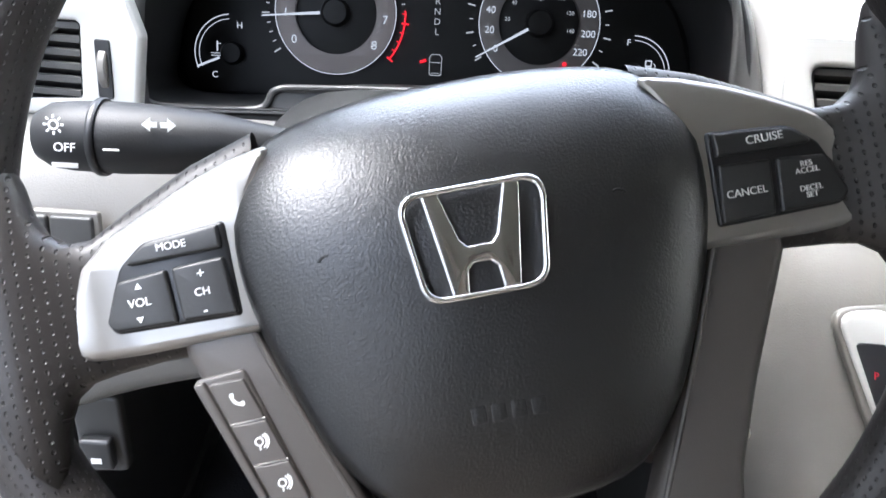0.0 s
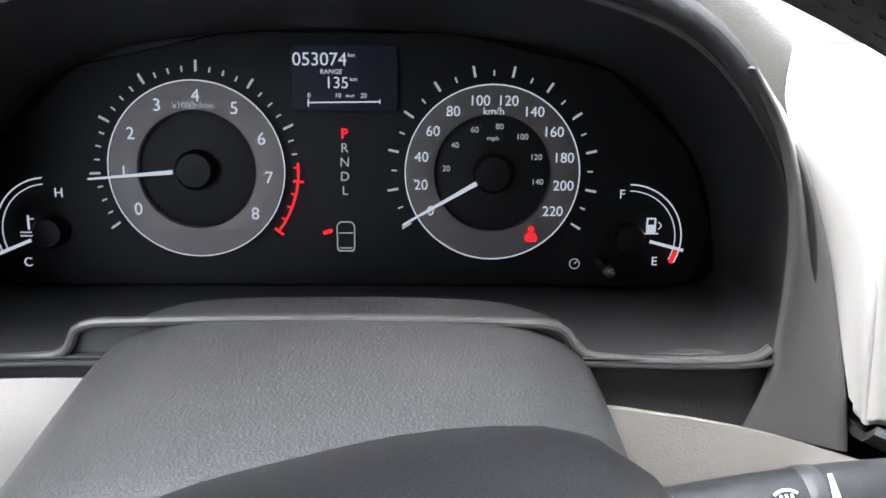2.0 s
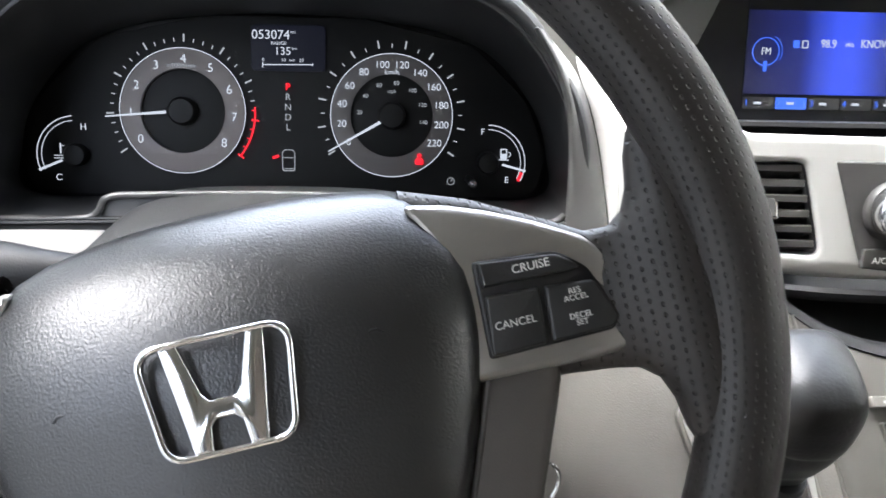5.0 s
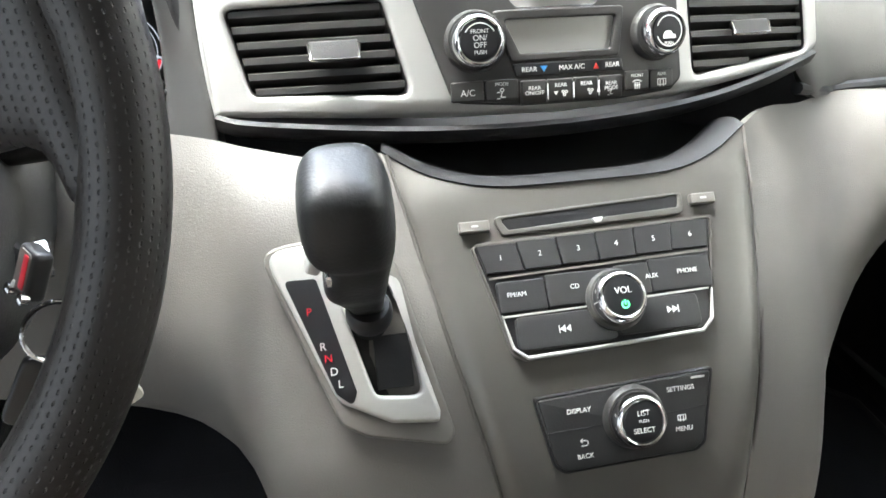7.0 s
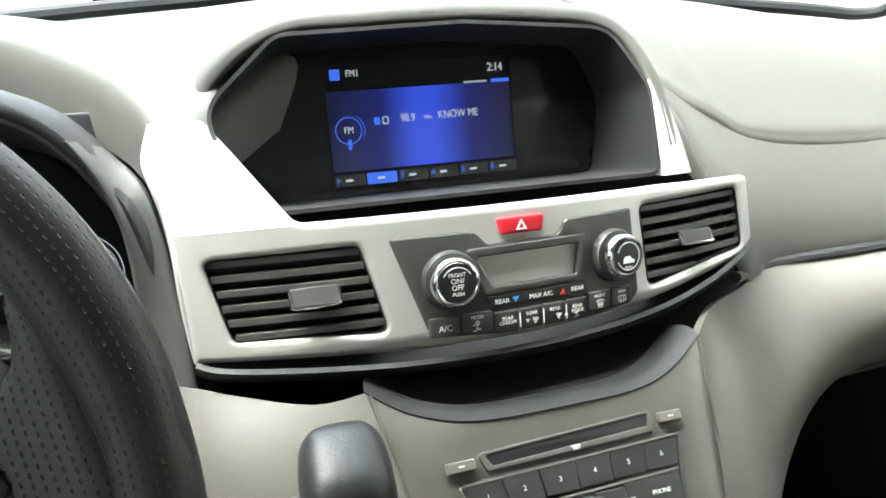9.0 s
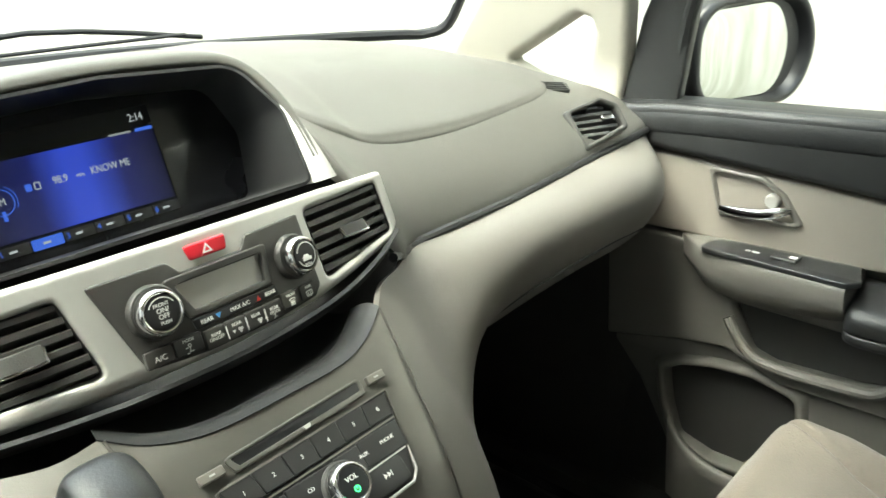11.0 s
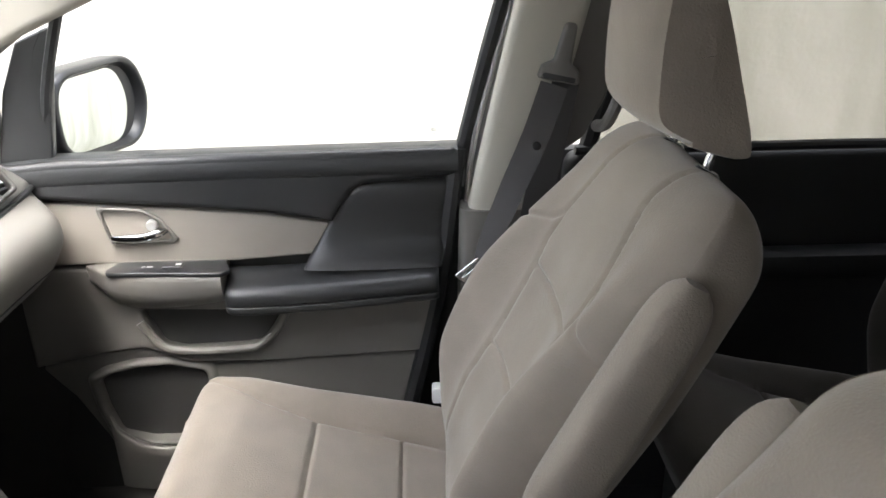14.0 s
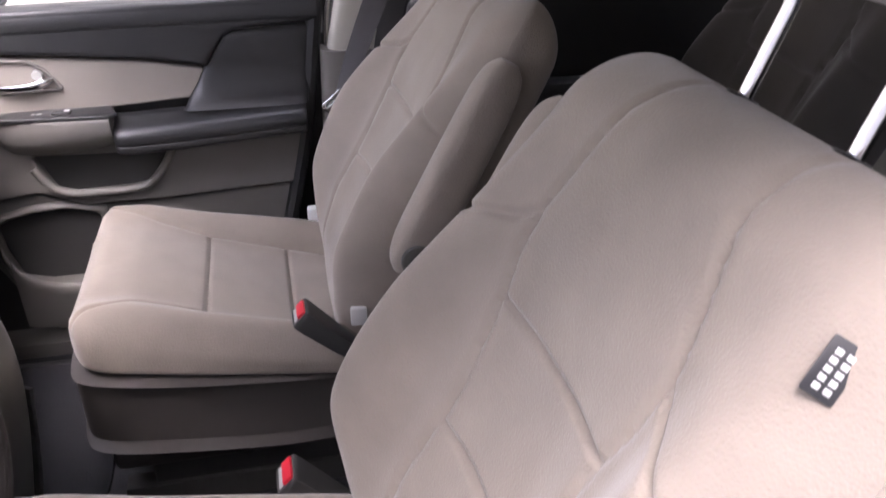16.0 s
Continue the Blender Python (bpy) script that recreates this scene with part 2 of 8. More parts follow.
def part(name, data, mat, parent=None, label="", m=None, angle=35):
    """Links a bmesh or mesh as one mesh object under a thing or a part."""
    if isinstance(data, bmesh.types.BMesh):
        bm, data = data, bpy.data.meshes.new(name)
        bmesh.ops.recalc_face_normals(bm, faces=bm.faces)
        bm.to_mesh(data)
        bm.free()
        finish(data, angle)
    if mat and not data.materials:
        data.materials.append(mat)
    ob = new(name, data)
    if parent:
        ob.parent = parent
    ob.matrix_basis = m or Matrix()
    return tagged(ob, label)


def single(name, data, mat, label, category, m=None, group="", kind="", angle=35):
    return tagged(part(name, data, mat, None, "", m, angle), label, category, group, kind)


def rounded(pts, r, seg=5):
    """A closed outline with its corners filleted; r: one radius or one for each corner."""
    out, n = [], len(pts)
    for i, p in enumerate(pts):
        p = Vector(p)
        a, b = Vector(pts[i - 1]) - p, Vector(pts[(i + 1) % n]) - p
        ri = r[i] if isinstance(r, (list, tuple)) else r
        la, lb = a.length, b.length
        ang = a.angle(b)
        if ri <= 0 or ang > 3.1:
            out.append(p)
            continue
        d = min(ri / math.tan(ang / 2), la * 0.48, lb * 0.48)
        p0, p1 = p + a / la * d, p + b / lb * d
        for k in range(seg + 1):
            s = k / seg
            out.append(p0 * (1 - s) ** 2 + p * 2 * s * (1 - s) + p1 * s * s)
    return [tuple(q) for q in out]


def box2(x0, y0, x1, y1, r=0.0, seg=4):
    return rounded([(x0, y0), (x1, y0), (x1, y1), (x0, y1)], r, seg)


def circle2(cx, cy, r, n=32):
    return [(cx + r * math.cos(2 * math.pi * i / n), cy + r * math.sin(2 * math.pi * i / n)) for i in range(n)]


def plate(outlines, depth, bevel=0.001, z=0.0, warp=None, slices=None, res=2):
    """A flat piece: the first outline filled, the others cut out of it; its top at z, its edges rounded. warp bends it."""
    cu = bpy.data.curves.new("outline", "CURVE")
    cu.dimensions, cu.fill_mode = "2D", "BOTH"
    cu.extrude, cu.bevel_depth, cu.bevel_resolution, cu.offset = max(0.00005, depth / 2 - bevel), bevel, res, -bevel
    for pts in outlines:
        sp = cu.splines.new("POLY")
        sp.points.add(len(pts) - 1)
        for q, p in zip(sp.points, pts):
            q.co = (p[0], p[1], 0, 1)
        sp.use_cyclic_u = True
    ob = bpy.data.objects.new("outline", cu)
    me = bpy.data.meshes.new_from_object(ob)
    bpy.data.objects.remove(ob)
    bpy.data.curves.remove(cu)
    bm = bmesh.new()
    bm.from_mesh(me)
    bpy.data.meshes.remove(me)
    bmesh.ops.remove_doubles(bm, verts=bm.verts, dist=1e-6)
    bmesh.ops.translate(bm, verts=bm.verts, vec=(0, 0, z - depth / 2))
    if warp:
        for axis, vals in (slices or {}).items():
            for v in vals:
                co, no = [0, 0, 0], [0, 0, 0]
                co["xyz".index(axis)], no["xyz".index(axis)] = v, 1
                bmesh.ops.bisect_plane(bm, geom=bm.verts[:] + bm.edges[:] + bm.faces[:], plane_co=co, plane_no=no)
        for v in bm.verts:
            v.co = Vector(warp(*v.co))
    return bm


def block(x0, y0, z0, x1, y1, z1, bevel=0.0, seg=2):
    bm = bmesh.new()
    bmesh.ops.create_cube(bm, size=1)
    for v in bm.verts:
        v.co = Vector(((x0 + x1) / 2 + v.co.x * (x1 - x0), (y0 + y1) / 2 + v.co.y * (y1 - y0), (z0 + z1) / 2 + v.co.z * (z1 - z0)))
    if bevel:
        bmesh.ops.bevel(bm, geom=bm.edges[:], offset=bevel, segments=seg, affect="EDGES", profile=0.6)
    return bm


def lathe(profile, n=40):
    """A turned piece from (radius, z) pairs, round the z axis."""
    bm = bmesh.new()
    rings = [[bm.verts.new((r * math.cos(2 * math.pi * i / n), r * math.sin(2 * math.pi * i / n), z)) for i in range(n)] for r, z in profile]
    for a, b in zip(rings, rings[1:]):
        for i in range(n):
            bm.faces.new((a[i], a[(i + 1) % n], b[(i + 1) % n], b[i]))
    bm.faces.new(rings[0][::-1])
    bm.faces.new(rings[-1])
    return bm


def spline(pts, n, closed=False):
    """Points along a smooth curve through pts, n a stretch."""
    P = [Vector(p) for p in pts]
    out, m = [], len(P)
    for i in range(m if closed else m - 1):
        g = (lambda k: P[k % m]) if closed else (lambda k: P[max(0, min(m - 1, k))])
        a, b, c, d = g(i - 1), g(i), g(i + 1), g(i + 2)
        for k in range(n):
            t = k / n
            out.append(0.5 * (2 * b + (c - a) * t + (2 * a - 5 * b + 4 * c - d) * t * t + (3 * b - a - 3 * c + d) * t ** 3))
    if not closed:
        out.append(P[-1])
    return out


def tube(pts, r, n=10, closed=False, smooth=0, flat=1.0):
    """A rod of radius r (or one for each point) along pts."""
    if smooth:
        if isinstance(r, (list, tuple)):
            r = [q.x for q in spline([(v, 0, 0) for v in r], smooth, closed)]
        pts = spline(pts, smooth, closed)
    P = [Vector(p) for p in pts]
    bm, rings, m = bmesh.new(), [], len(P)
    up = None
    for i, p in enumerate(P):
        d = (P[(i + 1) % m] - P[i - 1]) if closed else (P[min(m - 1, i + 1)] - P[max(0, i - 1)])
        d.normalize()
        if up is None:
            up = Vector((0, 0, 1)) if abs(d.z) < 0.9 else Vector((0, 1, 0))
        s = d.cross(up).normalized()
        up = s.cross(d).normalized()
        ri = r[i] if isinstance(r, (list, tuple)) else r
        rings.append([bm.verts.new(p + s * math.cos(a) * ri + up * math.sin(a) * ri * flat) for a in (2 * math.pi * k / n for k in range(n))])
    for i in range(m if closed else m - 1):
        a, b = rings[i], rings[(i + 1) % m]
        for k in range(n):
            bm.faces.new((a[k], a[(k + 1) % n], b[(k + 1) % n], b[k]))
    if not closed:
        bm.faces.new(rings[0][::-1])
        bm.faces.new(rings[-1])
    return bm


def skin(rows, nu=6, nv=6, closed=False, thick=0.0, cap=False):
    """A smooth sheet through rows of points; closed: each row is a ring."""
    rows = [spline(r, nu, closed) for r in rows]
    cols = [spline([r[i] for r in rows], nv) for i in range(len(rows[0]))]
    bm = bmesh.new()
    vs = [[bm.verts.new(p) for p in c] for c in cols]
    n, m = len(vs), len(vs[0])
    for i in range(n if closed else n - 1):
        for j in range(m - 1):
            bm.faces.new((vs[i][j], vs[(i + 1) % n][j], vs[(i + 1) % n][j + 1], vs[i][j + 1]))
    if cap:
        bm.faces.new([c[0] for c in vs])
        bm.faces.new([c[-1] for c in vs][::-1])
    if thick:
        bmesh.ops.recalc_face_normals(bm, faces=bm.faces)
        bmesh.ops.solidify(bm, geom=bm.faces[:], thickness=thick)
    return bm


def join(*bms):
    """Several bmeshes as one."""
    out = bmesh.new()
    for b in bms:
        me = bpy.data.meshes.new("tmp")
        b.to_mesh(me)
        b.free()
        out.from_mesh(me)
        bpy.data.meshes.remove(me)
    return out


def moved(bm, m):
    bmesh.ops.transform(bm, matrix=m, verts=bm.verts)
    return bm


def letters(text, size, mat, parent, x, y, z=0.0, roll=0, align="CENTER", name="lettering", bold=0.0, squeeze=1.0, m=None):
    cu = bpy.data.curves.new("lettering", "FONT")
    cu.body, cu.size, cu.align_x, cu.align_y, cu.extrude, cu.offset, cu.space_line = text, size, align, "CENTER", 0.0002, bold, 0.85
    ob = bpy.data.objects.new("lettering", cu)
    me = bpy.data.meshes.new_from_object(ob)
    bpy.data.objects.remove(ob)
    bpy.data.curves.remove(cu)
    me.materials.clear()
    me.transform(Matrix.Diagonal((squeeze, 1, 1, 1)))
    return part(name, me, mat, parent, "", (m or Matrix()) @ pose(x, y, z, 0, 0, roll))


def strip(x0, y0, x1, y1, w, z=0.0, h=0.0003):
    """A thin painted line from one point to another."""
    d = Vector((x1 - x0, y1 - y0)).normalized() * w / 2
    return plate([[(x0 - d.y, y0 + d.x), (x0 + d.y, y0 - d.x), (x1 + d.y, y1 - d.x), (x1 - d.y, y1 + d.x)]], h, h * 0.3, z, res=0)


def arc(cx, cy, r, a0, a1, w, z=0.0, n=24, h=0.0003):
    A = [radians(a0 + (a1 - a0) * i / n) for i in range(n + 1)]
    pts = [(cx + (r + w / 2) * math.cos(a), cy + (r + w / 2) * math.sin(a)) for a in A] + [(cx + (r - w / 2) * math.cos(a), cy + (r - w / 2) * math.sin(a)) for a in A[::-1]]
    return plate([pts], h, h * 0.3, z, res=0)


# ---- the setting ----
FLOOR = 0.10
ground = block(-60, -60, -0.75, 60, 60, -0.55)
single("ground", ground, GROUND, "grey concrete yard round the parked car", "ground", kind="structure")
single("concrete_wall", block(1.9, -7, -0.55, 2.15, 9, 3.4, 0.01), CONCRETE, "tall weathered pale concrete wall beside the car", "wall", kind="structure")
# Added wall; its near-white colour stands for bright sky past the windscreen.
single("bright_backdrop", block(-9, 8.6, -0.55, 1.9, 8.85, 2.4, 0.01), BACKDROP_WHITE, "pale wall added as the bright white view past the windscreen", "wall", kind="structure")
# Unseen wall, added and sized to cut light through the driver's doorway.
single("left_light_block", block(-3.2, -9, -0.55, -2.95, 8.6, 3.8, 0.01), GREY_WALL, "unseen grey wall added to cut light from the left", "wall", kind="structure")
single("floor", block(-0.8, -2.9, FLOOR - 0.06, 0.82, 0.95, FLOOR), CARPET, "black carpet of the car's floor", "floor", kind="structure")
single("firewall", skin([[(x, 0.78, FLOOR), (x, 0.72, 0.35), (x, 0.66, 0.6), (x, 0.62, 0.86)] for x in (-0.8, 0, 0.82)], 4, 2, thick=0.03), CARPET, "black carpeted front wall of the footwell", "wall", kind="structure")
roof_rows = []
for y, z, w in ((-0.02, 1.36, 0.56), (-0.4, 1.42, 0.6), (-1.2, 1.45, 0.62), (-2.2, 1.43, 0.62), (-2.9, 1.36, 0.58)):
    roof_rows.append([(-w - 0.12, y, z - 0.10), (-w - 0.06, y, z - 0.06), (-w, y, z - 0.045), (-w * 0.8, y, z - 0.01), (0, y, z), (w * 0.8, y, z - 0.01), (w, y, z - 0.045), (w + 0.06, y, z - 0.06), (w + 0.12, y, z - 0.10)])
single("ceiling", skin(roof_rows, 5, 5, thick=0.03), CREAM, "pale cloth headliner under the car's roof", "ceiling", kind="structure")
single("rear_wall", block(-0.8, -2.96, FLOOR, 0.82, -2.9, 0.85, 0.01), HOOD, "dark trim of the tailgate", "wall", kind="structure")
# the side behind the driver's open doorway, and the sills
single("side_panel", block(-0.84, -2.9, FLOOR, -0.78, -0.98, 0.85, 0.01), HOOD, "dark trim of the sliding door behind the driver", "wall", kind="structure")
single("door_sill_trim", block(-0.86, -0.98, FLOOR - 0.06, -0.78, 0.6, FLOOR + 0.03, 0.012), DARK, "black sill under the open driver's doorway", "sill", kind="structure")
single("door_sill_plate", block(0.74, -0.75, FLOOR - 0.03, 0.86, 0.6, FLOOR + 0.035, 0.012), SATIN, "charcoal sill plate under the passenger's door", "sill", kind="structure")
single("kick_panel_left", skin([[(-0.82, 0.02, FLOOR + 0.02), (-0.82, 0.02, 0.4), (-0.82, 0.02, 0.84)], [(-0.82, 0.3, FLOOR + 0.02), (-0.82, 0.3, 0.4), (-0.82, 0.3, 0.84)], [(-0.82, 0.78, FLOOR + 0.02), (-0.82, 0.72, 0.4), (-0.82, 0.62, 0.84)]], 4, 4, thick=0.03), DARK, "dark kick panel beside the driver's footwell", "panel", kind="structure")
single("kick_panel", skin([[(0.82, 0.12, FLOOR + 0.02), (0.82, 0.12, 0.3), (0.80, 0.12, 0.6)], [(0.79, 0.3, FLOOR + 0.02), (0.79, 0.3, 0.3), (0.79, 0.3, 0.6)], [(0.76, 0.7, FLOOR + 0.02), (0.76, 0.66, 0.3), (0.76, 0.62, 0.6)]], 4, 4, thick=0.02), DARK, "dark kick panel at the side of the footwell", "panel", kind="structure")


# ---- pillars, windows, outside mirror ----
def pillar(name, a, b, w, d, mat, label, bulge=0.02):
    """A trim-covered pillar from foot a to head b."""
    a, b = Vector(a), Vector(b)
    rows = []
    ax = (b - a).normalized()
    s = ax.cross(Vector((1, 0, 0))).normalized()
    q = s.cross(ax).normalized()
    for t in (0, 0.25, 0.5, 0.75, 1):
        p = a.lerp(b, t)
        k = 1 + bulge * math.sin(math.pi * t) * 4
        rows.append([p + s * w * u * k + q * d * v * k for u, v in ((-1, -0.6), (-0.6, -1), (0.6, -1), (1, -0.6), (1, 0.6), (0.6, 1), (-0.6, 1), (-1, 0.6))])
    return single(name, skin(rows, 3, 5, closed=True, cap=True), mat, label, "pillar trim", kind="structure")


pillar("pillar_a_left", (-0.79, 0.50, 0.86), (-0.60, -0.12, 1.37), 0.036, 0.028, CREAM, "cream trim of the windscreen pillar")
pillar("pillar_b_right", (0.780, -0.698, 0.70), (0.668, -0.836, 1.36), 0.050, 0.028, CREAM, "cream upper trim of the pillar between the doors")
pillar("pillar_b_right_lower", (0.79, -0.70, FLOOR), (0.775, -0.70, 0.74), 0.06, 0.035, TAUPE, "taupe lower trim of the pillar between the doors")
pillar("pillar_b_left", (-0.79, -0.94, FLOOR), (-0.66, -1.02, 1.36), 0.045, 0.03, CREAM, "cream trim of the pillar behind the driver")
pillar("pillar_c_right", (0.79, -1.98, FLOOR), (0.66, -2.05, 1.38), 0.07, 0.03, CREAM, "cream trim of the rear pillar")

single("pillar_b_flange", skin([[(0.835, -0.640, 0.76), (0.835, -0.735, 0.76)], [(0.815, -0.690, 1.03), (0.815, -0.790, 1.03)], [(0.725, -0.765, 1.35), (0.725, -0.870, 1.35)]], 2, 5, thick=0.015), PAINT, "silver painted flange of the door pillar", "pillar", kind="structure")
brear = plate([rounded([(0.70, 0.085), (0.79, 0.13), (0.843, 0.167), (0.875, 0.24), (0.887, 0.39), (0.92, 0.66), (0.78, 0.66), (0.72, 0.3)], [0.01, 0.03, 0.03, 0.05, 0.05, 0.01, 0.01, 0.05])], 0.02, 0.006, 0.0, lambda x, y, z: (x, y, z + 0.15 * max(0.0, y - 0.1)), {"y": [0.12 + 0.05 * i for i in range(11)]}, 3)
single("pillar_b_rear", brear, TAUPE, "taupe rear trim of the pillar between the doors", "pillar trim", pose(0.745, 0, 0.7, 90, 0, -90), kind="structure")
apil = plate([rounded([(-0.54, 0.13), (-0.47, 0.20), (-0.39, 0.28), (-0.2, 0.385), (0.0, 0.47), (0.2, 0.54), (0.2, 0.50), (0.108, 0.412), (-0.05, 0.345), (-0.112, 0.305), (-0.150, 0.115), (-0.22, 0.11), (-0.36, 0.13)], [0.01, 0.05, 0.05, 0.05, 0.05, 0.01, 0.01, 0.05, 0.03, 0.03, 0.01, 0.01, 0.01]), rounded([(-0.358, 0.176), (-0.205, 0.256), (-0.184, 0.250), (-0.182, 0.232), (-0.208, 0.165), (-0.236, 0.128)], [0.006, 0.02, 0.008, 0.012, 0.03, 0.01], 6)], 0.04, 0.012, 0.0, lambda x, y, z: (x, y, z + 0.3 * max(0.0, y - 0.17)), {"y": [0.15 + 0.03 * i for i in range(13)], "x": [-0.5 + 0.05 * i for i in range(14)]}, 4)
single("pillar_a_right", apil, CREAM, "cream trim of the windscreen pillar round the quarter window", "pillar trim", pose(0.775, 0, 0.7, 90, 0, -90), kind="structure", angle=60)
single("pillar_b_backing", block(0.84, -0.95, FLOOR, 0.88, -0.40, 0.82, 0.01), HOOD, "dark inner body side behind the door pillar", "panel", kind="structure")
tgw = single("window_4", skin([[(-0.7, -2.93, 0.85), (0, -2.97, 0.85), (0.72, -2.93, 0.85)], [(-0.6, -2.88, 1.36), (0, -2.92, 1.38), (0.6, -2.88, 1.36)]], 4, 4, thick=0.004), DARK_GLASS, "dark tailgate window", "window", kind="structure")
glass_ws = single("window_1", skin([[(x, 0.66 - 0.12 * (x / 0.75) ** 2, 0.90), (x * 0.92, 0.33 - 0.1 * (x / 0.75) ** 2, 1.14), (x * 0.8, -0.02 - 0.1 * (x / 0.75) ** 2, 1.36)] for x in (-0.76, -0.4, 0, 0.4, 0.76)], 5, 5, thick=0.004), GLASS, "clear curved windscreen", "window", kind="structure")
glass_ws.visible_shadow = False
single("cowl", skin([[(x, 0.56 - 0.1 * (x / 0.75) ** 2, 0.90 - 0.085 * (x / 0.75) ** 2), (x, 0.62 - 0.1 * (x / 0.75) ** 2, 0.935 - 0.085 * (x / 0.75) ** 2), (x, 0.70 - 0.12 * (x / 0.75) ** 2, 0.915 - 0.085 * (x / 0.75) ** 2), (x, 0.82 - 0.12 * (x / 0.75) ** 2, 0.86 - 0.05 * (x / 0.75) ** 2)] for x in (-0.78, -0.4, 0, 0.4, 0.78)], 4, 5, thick=0.01), RUBBER, "black cowl under the foot of the windscreen", "cowl", kind="structure")
hood = skin([[(x, 0.83, 0.86), (x, 1.1, 0.85), (x, 1.5, 0.78), (x, 1.75, 0.62)] for x in (-0.8, -0.5, 0, 0.5, 0.8)], 4, 4, thick=0.01)
single("car_bonnet", hood, PAINT, "silver grey painted bonnet beyond the windscreen", "bonnet", kind="structure")
wiper = thing("wiper", "thin black windscreen wiper lying at the foot of the glass", "wiper")
part("arm", tube([(0.42, 0.70, 0.945), (0.15, 0.69, 0.985), (-0.12, 0.69, 0.965)], 0.004, 8, smooth=4), RUBBER, wiper)
part("blade", tube([(0.38, 0.68, 0.955), (0.0, 0.685, 0.962), (-0.3, 0.68, 0.95)], 0.003, 6, smooth=4), RUBBER, wiper)

single("windscreen_seal", tube([(x, 0.625 - 0.1 * (x / 0.75) ** 2, 0.957 - 0.042 * (abs(x) / 0.75) ** 1.5) for x in (-0.76, -0.6, -0.4, -0.2, 0, 0.2, 0.4, 0.6, 0.70, 0.75)] + [(0.775, 0.49, 0.93), (0.765, 0.44, 0.99)], 0.009, 8, smooth=4), RUBBER, "black rubber seal along the windscreen's foot", "seal", kind="structure")
# door frame and window of the passenger's door
wf = thing("door_window_frame", "black frame round the passenger's side window", "window frame", kind="structure")
part("front_post", tube([(0.80, 0.075, 0.80), (0.785, 0.045, 0.95), (0.735, -0.02, 1.09)], 0.008, 8, smooth=4, flat=1.2), VINYL, wf)
part("sail_panel", plate([rounded([(-0.155, 0.10), (-0.058, 0.125), (-0.03, 0.30), (-0.012, 0.36), (-0.082, 0.33), (-0.118, 0.25)], 0.01)], 0.02, 0.004), VINYL, wf, m=pose(0.785, 0, 0.7, 90, 0, -90))
part("rear_post", tube([(0.80, -0.635, 0.80), (0.785, -0.69, 1.02), (0.70, -0.77, 1.33)], 0.013, 8, smooth=4), RUBBER, wf)
part("upper_rail", tube([(0.735, -0.01, 1.09), (0.71, -0.16, 1.25), (0.69, -0.4, 1.33), (0.69, -0.77, 1.345)], 0.02, 8, smooth=5), RUBBER, wf)
part("rear_seal", tube([(0.795, -0.652, 0.55), (0.79, -0.655, 0.80), (0.78, -0.71, 1.03), (0.69, -0.79, 1.34)], 0.007, 8, smooth=4), STEEL, wf)
gl = part("pane", skin([[(0.80, 0.08, 0.80), (0.80, -0.3, 0.80), (0.80, -0.65, 0.80)], [(0.78, 0.05, 1.02), (0.78, -0.3, 1.05), (0.78, -0.69, 1.05)], [(0.72, -0.12, 1.2), (0.7, -0.35, 1.33), (0.7, -0.77, 1.34)]], 5, 5, thick=0.004), GLASS, wf, "clear side window")
gl.visible_shadow = False
qg = single("window_2", skin([[(0.80, 0.42, 0.84), (0.80, 0.30, 0.84), (0.80, 0.17, 0.82)], [(0.79, 0.36, 0.91), (0.785, 0.26, 0.93), (0.78, 0.15, 0.94)], [(0.75, 0.2, 1.03), (0.75, 0.15, 1.05), (0.75, 0.1, 1.08)]], 3, 3, thick=0.004), GLASS, "small clear quarter window before the door", "window", kind="structure")
qg.visible_shadow = False
letters_m = pose(0.797, -0.585, 0.862, 90, 0, -90)
mark = thing("window_mark", "tiny dark maker's mark printed on the side window", "mark", letters_m)
part("bar", plate([box2(0, 0, 0.018, 0.0012)], 0.0005, 0.0001), GREY_INK, mark)
part("bar", plate([box2(0.006, 0.006, 0.014, 0.012), box2(0.0075, 0.0072, 0.0125, 0.0108)], 0.0005, 0.0001), GREY_INK, mark)

mirror = thing("side_mirror", "black outside mirror reflecting the pale wall", "mirror", pose(0.992, 0.045, 0.878, 90, 0, -18))
shell = rounded([(-0.138, -0.086), (0.105, -0.092), (0.148, 0.0), (0.105, 0.092), (-0.138, 0.086)], [0.075, 0.1, 0.1, 0.1, 0.07], 10)
rows = []
for s, z in ((0.35, -0.10), (0.75, -0.085), (0.95, -0.05), (1.0, 0.0), (0.97, 0.014), (0.88, 0.016), (0.80, 0.001)):
    rows.append([(x * s, y * s, z) for x, y in shell])
part("shell", skin(rows, 1, 3, closed=True, cap=True), BLACK, mirror)
part("glass", plate([[(x * 0.72 - 0.020, y * 0.80) for x, y in shell]], 0.004, 0.001, 0.005), MIRROR, mirror, "mirror glass")
part("foot", tube([(-0.10, -0.05, -0.04), (-0.17, -0.07, -0.03), (-0.21, -0.06, -0.02)], [0.035, 0.03, 0.03], 10, smooth=3), RUBBER, mirror)

